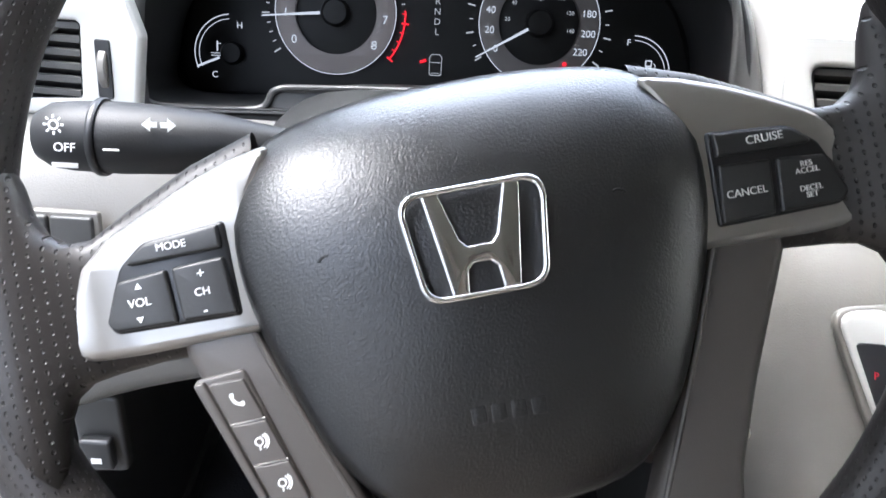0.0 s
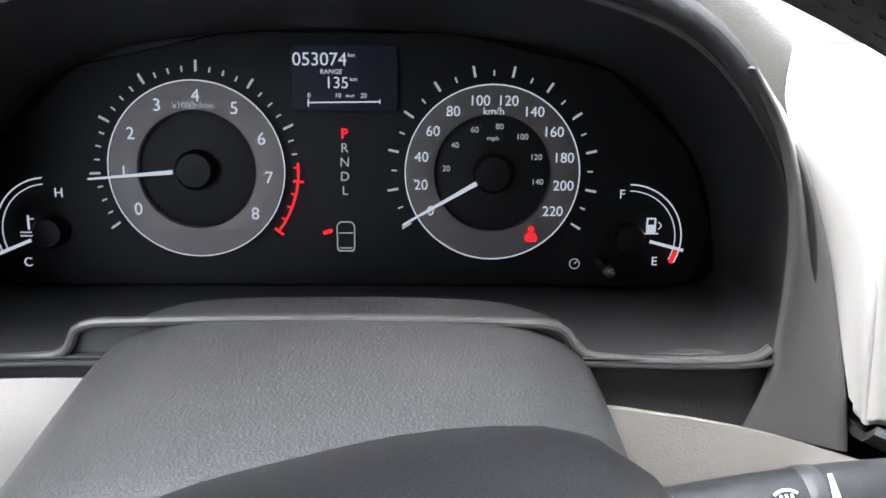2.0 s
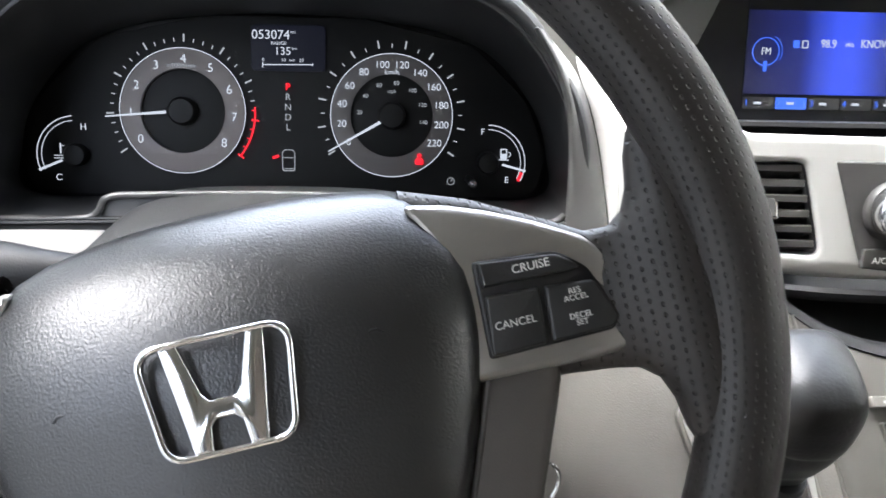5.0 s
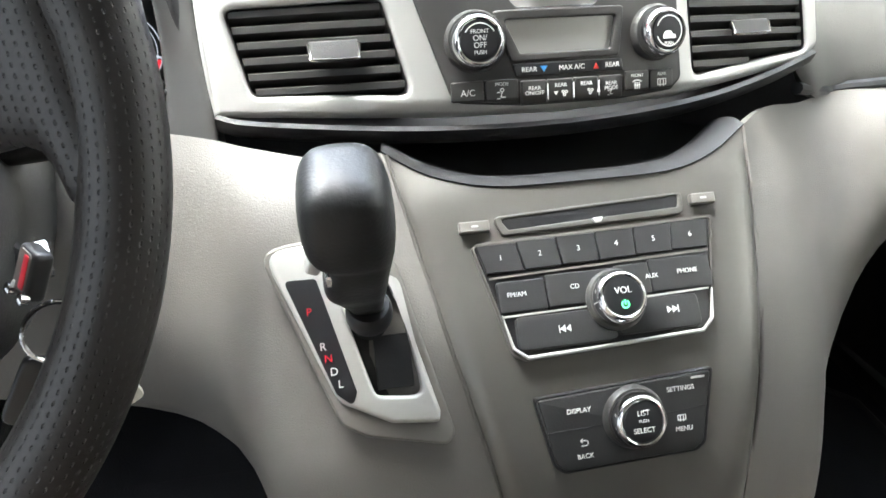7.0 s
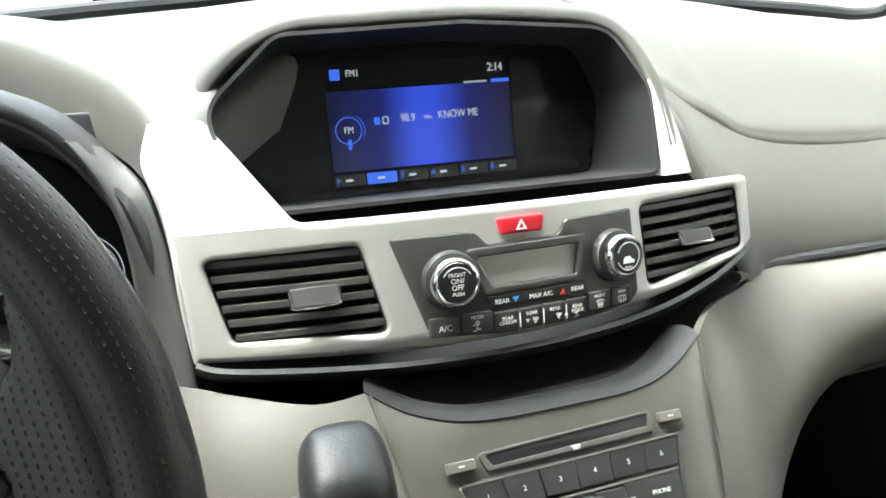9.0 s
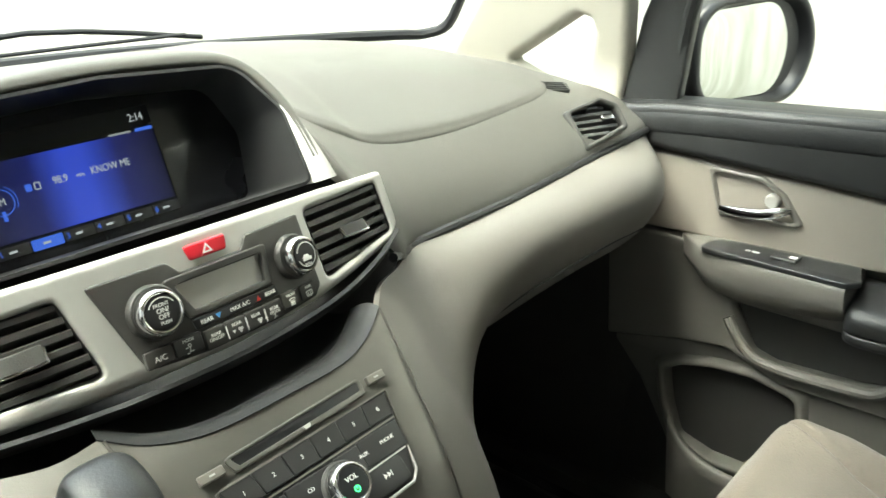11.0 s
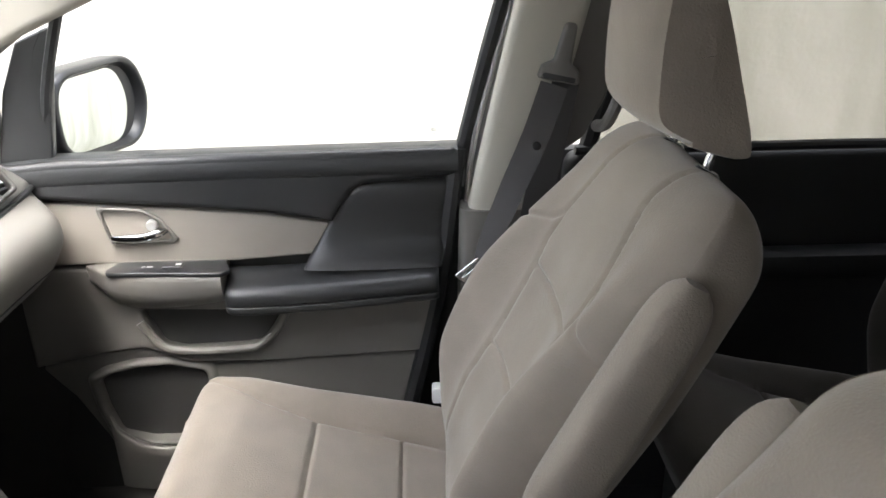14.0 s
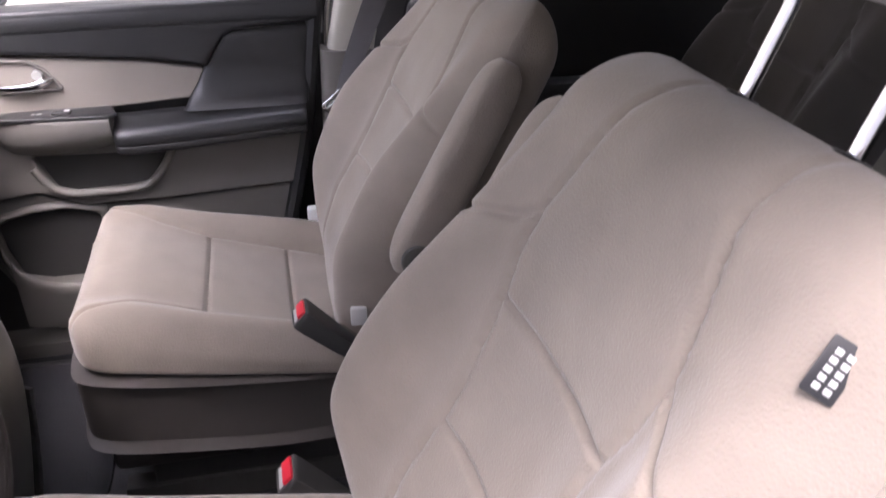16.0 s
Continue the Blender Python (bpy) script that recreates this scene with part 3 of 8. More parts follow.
# sliding door behind the passenger's door
slide = thing("sliding_door", "dark trim of the sliding rear door with a tinted window", "car door")
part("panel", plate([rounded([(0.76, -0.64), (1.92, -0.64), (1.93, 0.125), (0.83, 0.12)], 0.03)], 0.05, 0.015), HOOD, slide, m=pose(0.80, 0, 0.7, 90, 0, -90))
part("armrest", block(1.05, -0.1, 0, 1.6, -0.05, 0.06, 0.015), VINYL, slide, m=pose(0.78, 0, 0.7, 90, 0, -90))
part("sill_strip", tube([(0.79, -0.84, 0.83), (0.79, -1.3, 0.832), (0.79, -1.92, 0.828)], 0.009, 8), RUBBER, slide)
part("window_frame", tube([(0.80, -0.86, 0.82), (0.79, -0.905, 1.0), (0.70, -0.97, 1.32), (0.70, -1.4, 1.35), (0.70, -1.9, 1.33), (0.79, -1.94, 1.0), (0.80, -1.93, 0.82)], 0.016, 8, smooth=4), RUBBER, slide)
tg = part("pane", skin([[(0.80, -0.87, 0.82), (0.80, -1.4, 0.82), (0.80, -1.93, 0.82)], [(0.78, -0.92, 1.04), (0.78, -1.4, 1.05), (0.78, -1.93, 1.04)], [(0.71, -0.98, 1.32), (0.70, -1.4, 1.34), (0.71, -1.9, 1.32)]], 5, 5, thick=0.004), TINTED, slide, "tinted pane")
bg = single("window_3", skin([[(-0.80, -1.0, 0.84), (-0.80, -1.5, 0.84), (-0.80, -1.95, 0.84)], [(-0.78, -1.03, 1.04), (-0.78, -1.5, 1.05), (-0.78, -1.95, 1.04)], [(-0.7, -1.06, 1.36), (-0.70, -1.5, 1.38), (-0.7, -1.95, 1.36)]], 5, 5, thick=0.004), DARK_GLASS, "dark window of the far sliding door", "window", kind="structure")


# ---- dashboard ----
dash = thing("dashboard", "wide taupe plastic dashboard with silver centre trim", "dashboard")
PAD_ROWS = [
    (-0.79, [(0.50, 0.885), (0.42, 0.905), (0.32, 0.905), (0.22, 0.895), (0.15, 0.885), (0.09, 0.875), (0.05, 0.86), (0.04, 0.83)]),
    (-0.70, [(0.53, 0.90), (0.43, 0.925), (0.32, 0.93), (0.22, 0.925), (0.15, 0.92), (0.09, 0.91), (0.05, 0.895), (0.042, 0.87)]),
    (-0.66, [(0.55, 0.91), (0.46, 0.935), (0.40, 0.95), (0.35, 0.955), (0.31, 0.955), (0.29, 0.95), (0.28, 0.93), (0.28, 0.90)]),
    (-0.56, [(0.57, 0.92), (0.47, 0.945), (0.41, 0.96), (0.36, 0.975), (0.32, 0.978), (0.30, 0.972), (0.29, 0.95), (0.29, 0.91)]),
    (-0.45, [(0.58, 0.925), (0.47, 0.95), (0.41, 0.97), (0.36, 0.985), (0.32, 0.988), (0.30, 0.98), (0.29, 0.96), (0.29, 0.92)]),
    (-0.36, [(0.59, 0.93), (0.47, 0.955), (0.41, 0.968), (0.36, 0.98), (0.32, 0.983), (0.30, 0.975), (0.29, 0.95), (0.29, 0.91)]),
    (-0.27, [(0.60, 0.93), (0.47, 0.955), (0.38, 0.965), (0.32, 0.97), (0.26, 0.97), (0.22, 0.96), (0.2, 0.94), (0.19, 0.90)]),
    (-0.22, [(0.60, 0.935), (0.47, 0.96), (0.35, 0.975), (0.26, 0.975), (0.2, 0.965), (0.16, 0.945), (0.13, 0.92), (0.12, 0.88)]),
    (-0.12, [(0.60, 0.94), (0.47, 0.965), (0.36, 0.985), (0.28, 0.992), (0.23, 0.99), (0.2, 0.98), (0.185, 0.96), (0.18, 0.92)]),
    (0.0, [(0.60, 0.94), (0.47, 0.965), (0.36, 0.985), (0.28, 0.993), (0.23, 0.991), (0.2, 0.982), (0.185, 0.96), (0.18, 0.92)]),
    (0.10, [(0.60, 0.94), (0.47, 0.965), (0.36, 0.98), (0.28, 0.985), (0.23, 0.98), (0.2, 0.968), (0.185, 0.94), (0.18, 0.90)]),
    (0.166, [(0.60, 0.94), (0.47, 0.965), (0.355, 0.976), (0.28, 0.976), (0.23, 0.968), (0.2, 0.955), (0.192, 0.93), (0.188, 0.89)]),
    (0.190, [(0.60, 0.94), (0.47, 0.965), (0.35, 0.97), (0.26, 0.955), (0.19, 0.935), (0.14, 0.91), (0.11, 0.885), (0.10, 0.86)]),
    (0.23, [(0.60, 0.94), (0.46, 0.962), (0.34, 0.955), (0.25, 0.925), (0.17, 0.885), (0.10, 0.84), (0.07, 0.80), (0.065, 0.778)]),
    (0.30, [(0.60, 0.94), (0.46, 0.96), (0.34, 0.95), (0.25, 0.915), (0.18, 0.872), (0.125, 0.82), (0.108, 0.785), (0.104, 0.766)]),
    (0.45, [(0.58, 0.925), (0.45, 0.944), (0.33, 0.938), (0.24, 0.907), (0.165, 0.865), (0.115, 0.82), (0.095, 0.792), (0.09, 0.776)]),
    (0.58, [(0.55, 0.900), (0.43, 0.922), (0.32, 0.916), (0.22, 0.892), (0.15, 0.860), (0.107, 0.825), (0.09, 0.802), (0.085, 0.787)]),
    (0.68, [(0.52, 0.878), (0.42, 0.893), (0.31, 0.889), (0.21, 0.871), (0.145, 0.849), (0.105, 0.825), (0.085, 0.806), (0.08, 0.795)]),
    (0.775, [(0.49, 0.862), (0.40, 0.868), (0.30, 0.862), (0.21, 0.848), (0.16, 0.838), (0.125, 0.82), (0.10, 0.805), (0.095, 0.795)]),
]
EV = F(0.66, 0.100, 0.826, 35, -28) @ pose(0, 0, 0.011)
SCF = F(-0.028, 0.165, 0.905, 18)
HOODP = rounded([(-0.155, -0.052), (0.150, -0.052), (0.160, 0.012), (0.138, 0.062), (0.02, 0.072), (-0.12, 0.068), (-0.175, 0.02)], [0.012, 0.012, 0.03, 0.03, 0.1, 0.03, 0.03], 6)


pad_bm = skin([[(x, y, z) for y, z in p] for x, p in PAD_ROWS], 4, 4, thick=0.008)
ev_in = EV.inverted()


def near_vent(p, grow):
    q = ev_in @ p
    return abs(q.z) < 0.04 and ((q.x + 0.016) / (0.040 * grow)) ** 2 + ((q.y + 0.004) / (0.026 * grow)) ** 2 < 1


bmesh.ops.subdivide_edges(pad_bm, edges=[e for e in pad_bm.edges if near_vent((e.verts[0].co + e.verts[1].co) / 2, 1.9)], cuts=3, use_grid_fill=True)
bmesh.ops.delete(pad_bm, geom=[f for f in pad_bm.faces if near_vent(f.calc_center_median(), 1.0)], context="FACES")
part("upper_pad", pad_bm, TAUPE_DARK, dash, "dark taupe grained upper pad")
def pad_height(p, y):
    return float(np.interp(y, [q[0] for q in p][::-1], [q[1] for q in p][::-1]))


top_rows = []
for x, yb in ((0.19, 0.27), (0.23, 0.218), (0.27, 0.190), (0.30, 0.176), (0.36, 0.165), (0.45, 0.158), (0.58, 0.161), (0.65, 0.185), (0.70, 0.215)):
    near = [p for p in PAD_ROWS if p[0] <= x][-1], [p for p in PAD_ROWS if p[0] >= x][0]
    t = 0 if near[0][0] == near[1][0] else (x - near[0][0]) / (near[1][0] - near[0][0])
    prof_ = [(a[0] * (1 - t) + b[0] * t, a[1] * (1 - t) + b[1] * t) for a, b in zip(near[0][1], near[1][1])]
    zb = pad_height(prof_, yb)
    far = prof_[0][0]
    top_rows.append([(x, yb - 0.003, zb - 0.004), (x, yb, zb + 0.0035)] + [(x, y, pad_height(prof_, y) + 0.005) for y in (yb + 0.02, yb + (far - yb) * 0.3, yb + (far - yb) * 0.65, far - 0.01)])
part("top_panel", skin(top_rows, 5, 4, thick=0.004), TAUPE_DARK, dash, "smooth raised panel on the dashboard's top", angle=50)
STACK_ROWS = [[(-0.127, -0.020, 0.789), (-0.100, -0.036, 0.777), (-0.060, -0.047, 0.7705), (0, -0.0485, 0.770), (0.058, -0.047, 0.771), (0.092, -0.038, 0.777), (0.122, -0.022, 0.789)]]
STACK = ((-0.052, 0.765, -0.118, 0.118, 0.0), (-0.07, 0.745, -0.112, 0.115, 0.0), (-0.11, 0.70, -0.101, 0.106, 0.0), (-0.137, 0.662, -0.090, 0.098, 0.0), (-0.160, 0.615, -0.078, 0.088, 0.0), (-0.172, 0.55, -0.070, 0.082, 0.004), (-0.165, 0.45, -0.07, 0.085, 0.004), (-0.14, 0.30, -0.09, 0.085, 0), (-0.1, FLOOR, -0.09, 0.085, 0))
for y, z, l, r, c in STACK:
    STACK_ROWS.append([(l, y + 0.010, z), (l + 0.012, y, z), (l * 0.5, y - c, z), (0, y - c * 1.4, z), (r * 0.5, y - c, z), (r - 0.012, y, z), (r, y + 0.010, z)])
RIGHT_ROWS = [
    (0.165, [(0.02, 0.785), (0.0, 0.76), (-0.035, 0.725), (-0.075, 0.675), (-0.11, 0.61), (-0.13, 0.53), (-0.13, 0.43)]),
    (0.22, [(0.058, 0.772), (0.04, 0.745), (0.012, 0.705), (-0.02, 0.655), (-0.045, 0.59), (-0.05, 0.51), (-0.04, 0.42)]),
    (0.28, [(0.095, 0.766), (0.07, 0.738), (0.045, 0.695), (0.025, 0.645), (0.02, 0.585), (0.03, 0.51), (0.06, 0.43)]),
    (0.36, [(0.10, 0.768), (0.062, 0.750), (0.045, 0.712), (0.052, 0.668), (0.082, 0.622), (0.13, 0.575), (0.20, 0.535)]),
    (0.45, [(0.09, 0.776), (0.048, 0.760), (0.034, 0.725), (0.048, 0.684), (0.082, 0.640), (0.13, 0.595), (0.20, 0.56)]),
    (0.58, [(0.085, 0.787), (0.036, 0.770), (0.020, 0.734), (0.034, 0.695), (0.066, 0.655), (0.115, 0.615), (0.19, 0.58)]),
    (0.67, [(0.08, 0.795), (0.028, 0.772), (0.014, 0.737), (0.026, 0.70), (0.056, 0.662), (0.105, 0.625), (0.18, 0.59)]),
    (0.73, [(0.085, 0.793), (0.056, 0.768), (0.046, 0.735), (0.056, 0.70), (0.082, 0.664), (0.12, 0.63), (0.19, 0.60)]),
    (0.775, [(0.10, 0.79), (0.095, 0.765), (0.095, 0.73), (0.095, 0.70), (0.10, 0.675), (0.13, 0.66), (0.2, 0.65)]),
]
part("glove_box_panel", skin([[STACK_ROWS[k][-1] for k in (0, 1, 2, 3, 5, 6, 7)]] + [[(x, y, z) for y, z in p] for x, p in RIGHT_ROWS], 4, 4, thick=0.006), TAUPE, dash, "taupe lower panel with the bulging glove box")
LEFT_ROWS = [
    (-0.16, [(-0.02, 0.787), (-0.045, 0.765), (-0.075, 0.725), (-0.11, 0.675), (-0.14, 0.62), (-0.15, 0.54), (-0.14, 0.45)]),
    (-0.205, [(0.0, 0.79), (-0.035, 0.765), (-0.065, 0.725), (-0.10, 0.672), (-0.12, 0.615), (-0.115, 0.545), (-0.09, 0.47)]),
    (-0.24, [(0.015, 0.795), (-0.01, 0.765), (-0.035, 0.72), (-0.055, 0.668), (-0.055, 0.61), (-0.02, 0.565), (0.06, 0.53)]),
    (-0.30, [(0.03, 0.80), (0.01, 0.765), (-0.01, 0.72), (-0.025, 0.665), (-0.02, 0.615), (0.03, 0.585), (0.12, 0.57)]),
    (-0.42, [(0.05, 0.80), (0.03, 0.765), (0.01, 0.72), (-0.005, 0.67), (0.0, 0.625), (0.05, 0.60), (0.14, 0.59)]),
    (-0.56, [(0.045, 0.81), (0.02, 0.79), (-0.01, 0.75), (-0.03, 0.71), (-0.032, 0.668), (-0.012, 0.640), (0.08, 0.63)]),
    (-0.66, [(0.035, 0.815), (0.005, 0.80), (-0.02, 0.765), (-0.035, 0.72), (-0.037, 0.668), (-0.025, 0.625), (0.06, 0.61)]),
    (-0.74, [(0.035, 0.815), (0.0, 0.80), (-0.025, 0.765), (-0.035, 0.71), (-0.037, 0.650), (-0.028, 0.600), (0.06, 0.59)]),
    (-0.79, [(0.05, 0.815), (0.03, 0.80), (0.02, 0.765), (0.01, 0.71), (0.01, 0.65), (0.02, 0.60), (0.08, 0.59)]),
]
part("knee_panel", skin([[STACK_ROWS[k][0] for k in (0, 1, 2, 3, 5, 6, 7)]] + [[(x, y, z) for y, z in p] for x, p in LEFT_ROWS], 4, 4, thick=0.006), TAUPE, dash, "taupe knee panel under the steering column")
part("console_face", skin(STACK_ROWS, 3, 4, thick=0.006), CONSOLE, dash, "taupe centre console face")
part("edge_bead", tube([(0.122, -0.022, 0.788), (0.119, -0.045, 0.760), (0.112, -0.088, 0.708), (0.100, -0.128, 0.655), (0.089, -0.150, 0.605), (0.084, -0.160, 0.54)], 0.0018, 8, smooth=6), CONSOLE, dash, "satin bead along the console's edge")
part("edge_bead", tube([(-0.124, -0.022, 0.788), (-0.1155, -0.052, 0.753), (-0.1015, -0.10, 0.70), (-0.089, -0.131, 0.655), (-0.0775, -0.152, 0.607), (-0.071, -0.161, 0.55)], 0.0014, 8, smooth=6), CONSOLE, dash, "satin bead along the console's edge")
part("glove_box_seam", tube([(0.33, 0.075, 0.645), (0.38, 0.072, 0.648), (0.45, 0.0575, 0.667), (0.58, 0.043, 0.680), (0.66, 0.036, 0.682)], 0.0016, 6, smooth=5), BLACK, dash, "thin gap round the glove box lid")
# side walls of the tunnel down to the floor
part("tunnel_side", skin([[(0.128, -0.16, 0.45), (0.13, -0.14, 0.3), (0.13, -0.1, FLOOR)], [(0.22, -0.04, 0.42), (0.2, 0.0, 0.3), (0.19, 0.0, FLOOR)], [(0.26, 0.3, 0.42), (0.22, 0.3, 0.3), (0.2, 0.3, FLOOR)], [(0.26, 0.7, 0.42), (0.22, 0.7, 0.3), (0.2, 0.7, FLOOR)]], 3, 4, thick=0.006), DARK, dash)
part("tunnel_side", skin([[(-0.125, -0.16, 0.45), (-0.13, -0.14, 0.3), (-0.13, -0.1, FLOOR)], [(-0.2, -0.09, 0.47), (-0.19, 0.0, 0.3), (-0.19, 0.0, FLOOR)], [(-0.24, 0.3, 0.45), (-0.2, 0.3, 0.3), (-0.2, 0.3, FLOOR)], [(-0.24, 0.7, 0.45), (-0.2, 0.7, 0.3), (-0.2, 0.7, FLOOR)]], 3, 4, thick=0.006), DARK, dash)
# shelf bin between the climate panel and the console
top = STACK_ROWS[0]
bin_rows = [[(x, y, z) for x, y, z in top], [(x * 0.985, y + 0.010, z + 0.0015) for x, y, z in top], [(x * 0.93, y + 0.022, z - 0.008) for x, y, z in top], [(x * 0.9, 0.06, 0.760 + 0.3 * (z - 0.77)) for x, y, z in top], [(x * 0.88, 0.125, 0.762) for x, y, z in top], [(x * 0.88, 0.135, 0.82) for x, y, z in top]]
part("shelf_bin", skin(bin_rows, 4, 4), HOOD, dash, "deep black storage slot")
part("shelf_rim", skin([[(x, y - 0.0005, z + 0.0012) for x, y, z in top], [(x * 0.985, y + 0.010, z + 0.0022) for x, y, z in top], [(x * 0.955, y + 0.020, z - 0.001) for x, y, z in top], [(x * 0.93, y + 0.029, z - 0.007) for x, y, z in top]], 4, 4, thick=0.001), HOOD, dash, "dark grey rim of the storage slot")
part("under_trim", skin([[(x, y0, z0), (x, y0 + 0.012, z0 - 0.012), (x, y0 + 0.06, z0 - 0.014), (x, y0 + 0.13, z0 - 0.01)] for x, y0, z0 in ((-0.226, 0.016, 0.809), (-0.2, 0.005, 0.806), (-0.1, -0.008, 0.80), (0, -0.008, 0.798), (0.09, 0.0, 0.803), (0.16, 0.022, 0.81), (0.22, 0.056, 0.815))], 3, 4, thick=0.004), HOOD, dash, "black underside of the silver trim")
part("seam", tube([(0.215, 0.058, 0.784), (0.26, 0.088, 0.77), (0.30, 0.103, 0.7665), (0.45, 0.0885, 0.7765), (0.58, 0.0835, 0.7875), (0.68, 0.0785, 0.7955), (0.76, 0.09, 0.7945)], 0.005, 8, smooth=5), BLACK, dash, "dark gap under the upper pad")

# ---- silver centre trim in the frame of the climate panel ----
HV = F(0, 0.005, 0.845, 16.7)


def crown(x, y, z):
    return x, y, z - 0.8 * (x + 0.05) ** 2 - 1.1 * max(0.0, y - 0.050) - 28.0 * max(0.0, -0.029 - y) ** 2


SL = {"x": [-0.24 + 0.02 * i for i in range(26)], "y": [-0.041, -0.038, -0.035, -0.032, -0.029, -0.02, 0.0, 0.02, 0.05, 0.07, 0.09, 0.11]}
VENT_L = rounded([(-0.216, 0.032), (-0.119, 0.033), (-0.104, -0.026), (-0.203, -0.021)], 0.006)
VENT_R = rounded([(0.095, 0.035), (0.205, 0.036), (0.212, -0.013), (0.101, -0.026)], 0.006)
CLIM = rounded([(-0.100, 0.035), (-0.042, 0.034), (-0.033, 0.024), (0.021, 0.024), (0.027, 0.034), (0.084, 0.035), (0.088, -0.027), (0.08, -0.035), (0.04, -0.0385), (-0.03, -0.0385), (-0.077, -0.034)], [0.002, 0.008, 0.006, 0.006, 0.006, 0.002, 0.006, 0.004, 0.004, 0.004, 0.012])
OUTLINE = rounded([(-0.2285, -0.0335), (-0.083, -0.043), (0.0, -0.0445), (0.085, -0.040), (0.21, -0.022), (0.228, -0.01), (0.222, 0.044), (0.165, 0.046), (0.124, 0.0475), (-0.156, 0.0505), (-0.188, 0.1), (-0.203, 0.122), (-0.218, 0.124), (-0.2375, 0.082), (-0.2345, 0.045)], [0.004, 0.02, 0.03, 0.03, 0.02, 0.008, 0.006, 0.006, 0.012, 0.012, 0.02, 0.006, 0.006, 0.02, 0.03])
trim = part("centre_trim", plate([OUTLINE, VENT_L, VENT_R], 0.014, 0.0045, 0.0, crown, SL, 4), SILVER, dash, "silver painted trim round vents and screen", HV)
WING = [((-0.2268, 0.0210, 0.8050), (-0.2300, 0.0340, 0.8090)), ((-0.2292, 0.0262, 0.8230), (-0.2315, 0.0440, 0.8220)), ((-0.2312, 0.0330, 0.8460), (-0.2330, 0.0600, 0.8400)), ((-0.2322, 0.0420, 0.8700), (-0.2355, 0.0790, 0.8625)), ((-0.2335, 0.0580, 0.8880), (-0.2395, 0.0985, 0.8825)), ((-0.2345, 0.0840, 0.9020), (-0.2450, 0.1150, 0.8985)), ((-0.2290, 0.1080, 0.9150), (-0.2470, 0.1280, 0.9120)), ((-0.2190, 0.1390, 0.9325), (-0.2400, 0.1470, 0.9300))]
part("wing_return", skin([[(a[0] + 0.004, a[1] + 0.001, a[2]), a, (a[0] * 0.9 + b[0] * 0.1 - 0.0015, a[1] * 0.9 + b[1] * 0.1, a[2] * 0.9 + b[2] * 0.1), tuple(0.5 * (p + q) for p, q in zip(a, b)), b] for a, b in WING], 4, 3, thick=0.002), SILVER, dash, "silver side of the trim towards the dials")


# ---- air vents ----
def vent(outline, slats, tab, m, warp, label, group="dashboard air vents"):
    """A louvred outlet: dark box behind the trim, tilted slats, a silver-tipped tab."""
    v = thing("air_vent", label, "air vent", m, group)
    xs, ys = [p[0] for p in outline], [p[1] for p in outline]
    x0, x1, y0, y1 = min(xs), max(xs), min(ys), max(ys)

    def span(y):
        hits = []
        for a, b in zip(outline, outline[1:] + outline[:1]):
            if (a[1] - y) * (b[1] - y) < 0:
                hits.append(a[0] + (b[0] - a[0]) * (y - a[1]) / (b[1] - a[1]))
        return (min(hits), max(hits)) if len(hits) > 1 else (x0, x1)

    part("box", plate([[(x * 1.0, y) for x, y in outline]], 0.004, 0.0005, -0.045, warp, {"x": [x0 + (x1 - x0) * k / 4 for k in range(1, 4)]}), BLACK, v)
    rim = [Vector(warp(x, y, -0.001)) for x, y in outline]
    back = [Vector(warp(x, y, -0.044)) for x, y in outline]
    part("sleeve", skin([rim, [a.lerp(b, 0.5) for a, b in zip(rim, back)], back], 1, 1, closed=True), BLACK, v)
    for i in range(slats):
        y = y0 + (y1 - y0) * (i + 0.55) / slats
        a, b = span(min(max(y, y0 + 0.003), y1 - 0.003))
        rows = []
        for k in range(7):
            x = a + 0.001 + (b - a - 0.002) * k / 6
            sec = [(0.0034, -0.0045), (0.0026, -0.003), (-0.0012, -0.0030), (-0.0022, -0.0045), (-0.0105, -0.026), (-0.0075, -0.028)]
            rows.append([warp(x, y + dy, dz) for dy, dz in sec])
        part("slat", skin(rows, 1, 1, closed=True, cap=True), SATIN, v)
    for i in range(4):
        x = x0 + (x1 - x0) * (i + 0.7) / 4.4
        part("fin", plate([box2(0.026, y0 + 0.004, 0.038, y1 - 0.004)], 0.0012, 0.0003), BLACK, v, m=Matrix.Translation(Vector(warp(x, 0, -0.006))) @ pose(0, 0, 0, 0, 90, 0))
    if tab:
        tx, ty, w, h = tab
        t = part("tab", plate([rounded([(-w / 2, -h / 2), (w / 2, -h / 2), (w * 0.53, h / 2), (-w * 0.53, h / 2)], 0.002)], 0.006, 0.0015, 0.004), DARK, v, "grey tab with a bright lip", Matrix.Translation(Vector(warp(tx, ty, 0.0))) @ pose(0, 0, 0, -22, 0, 0))
        part("lip", tube([(-w * 0.53, h * 0.3, 0.003), (-w * 0.50, -h * 0.35, 0.0035), (-w * 0.42, -h * 0.52, 0.004), (w * 0.42, -h * 0.52, 0.004), (w * 0.50, -h * 0.35, 0.0035), (w * 0.53, h * 0.3, 0.003)], 0.0011, 8, smooth=4), CHROME, t)
    return v


vent(VENT_L, 6, (-0.150, 0.003, 0.03, 0.013), HV, crown, "black louvred centre vent beside the steering wheel")
vent(VENT_R, 6, (0.150, 0.004, 0.027, 0.011), HV, crown, "black louvred centre vent on the passenger's side")

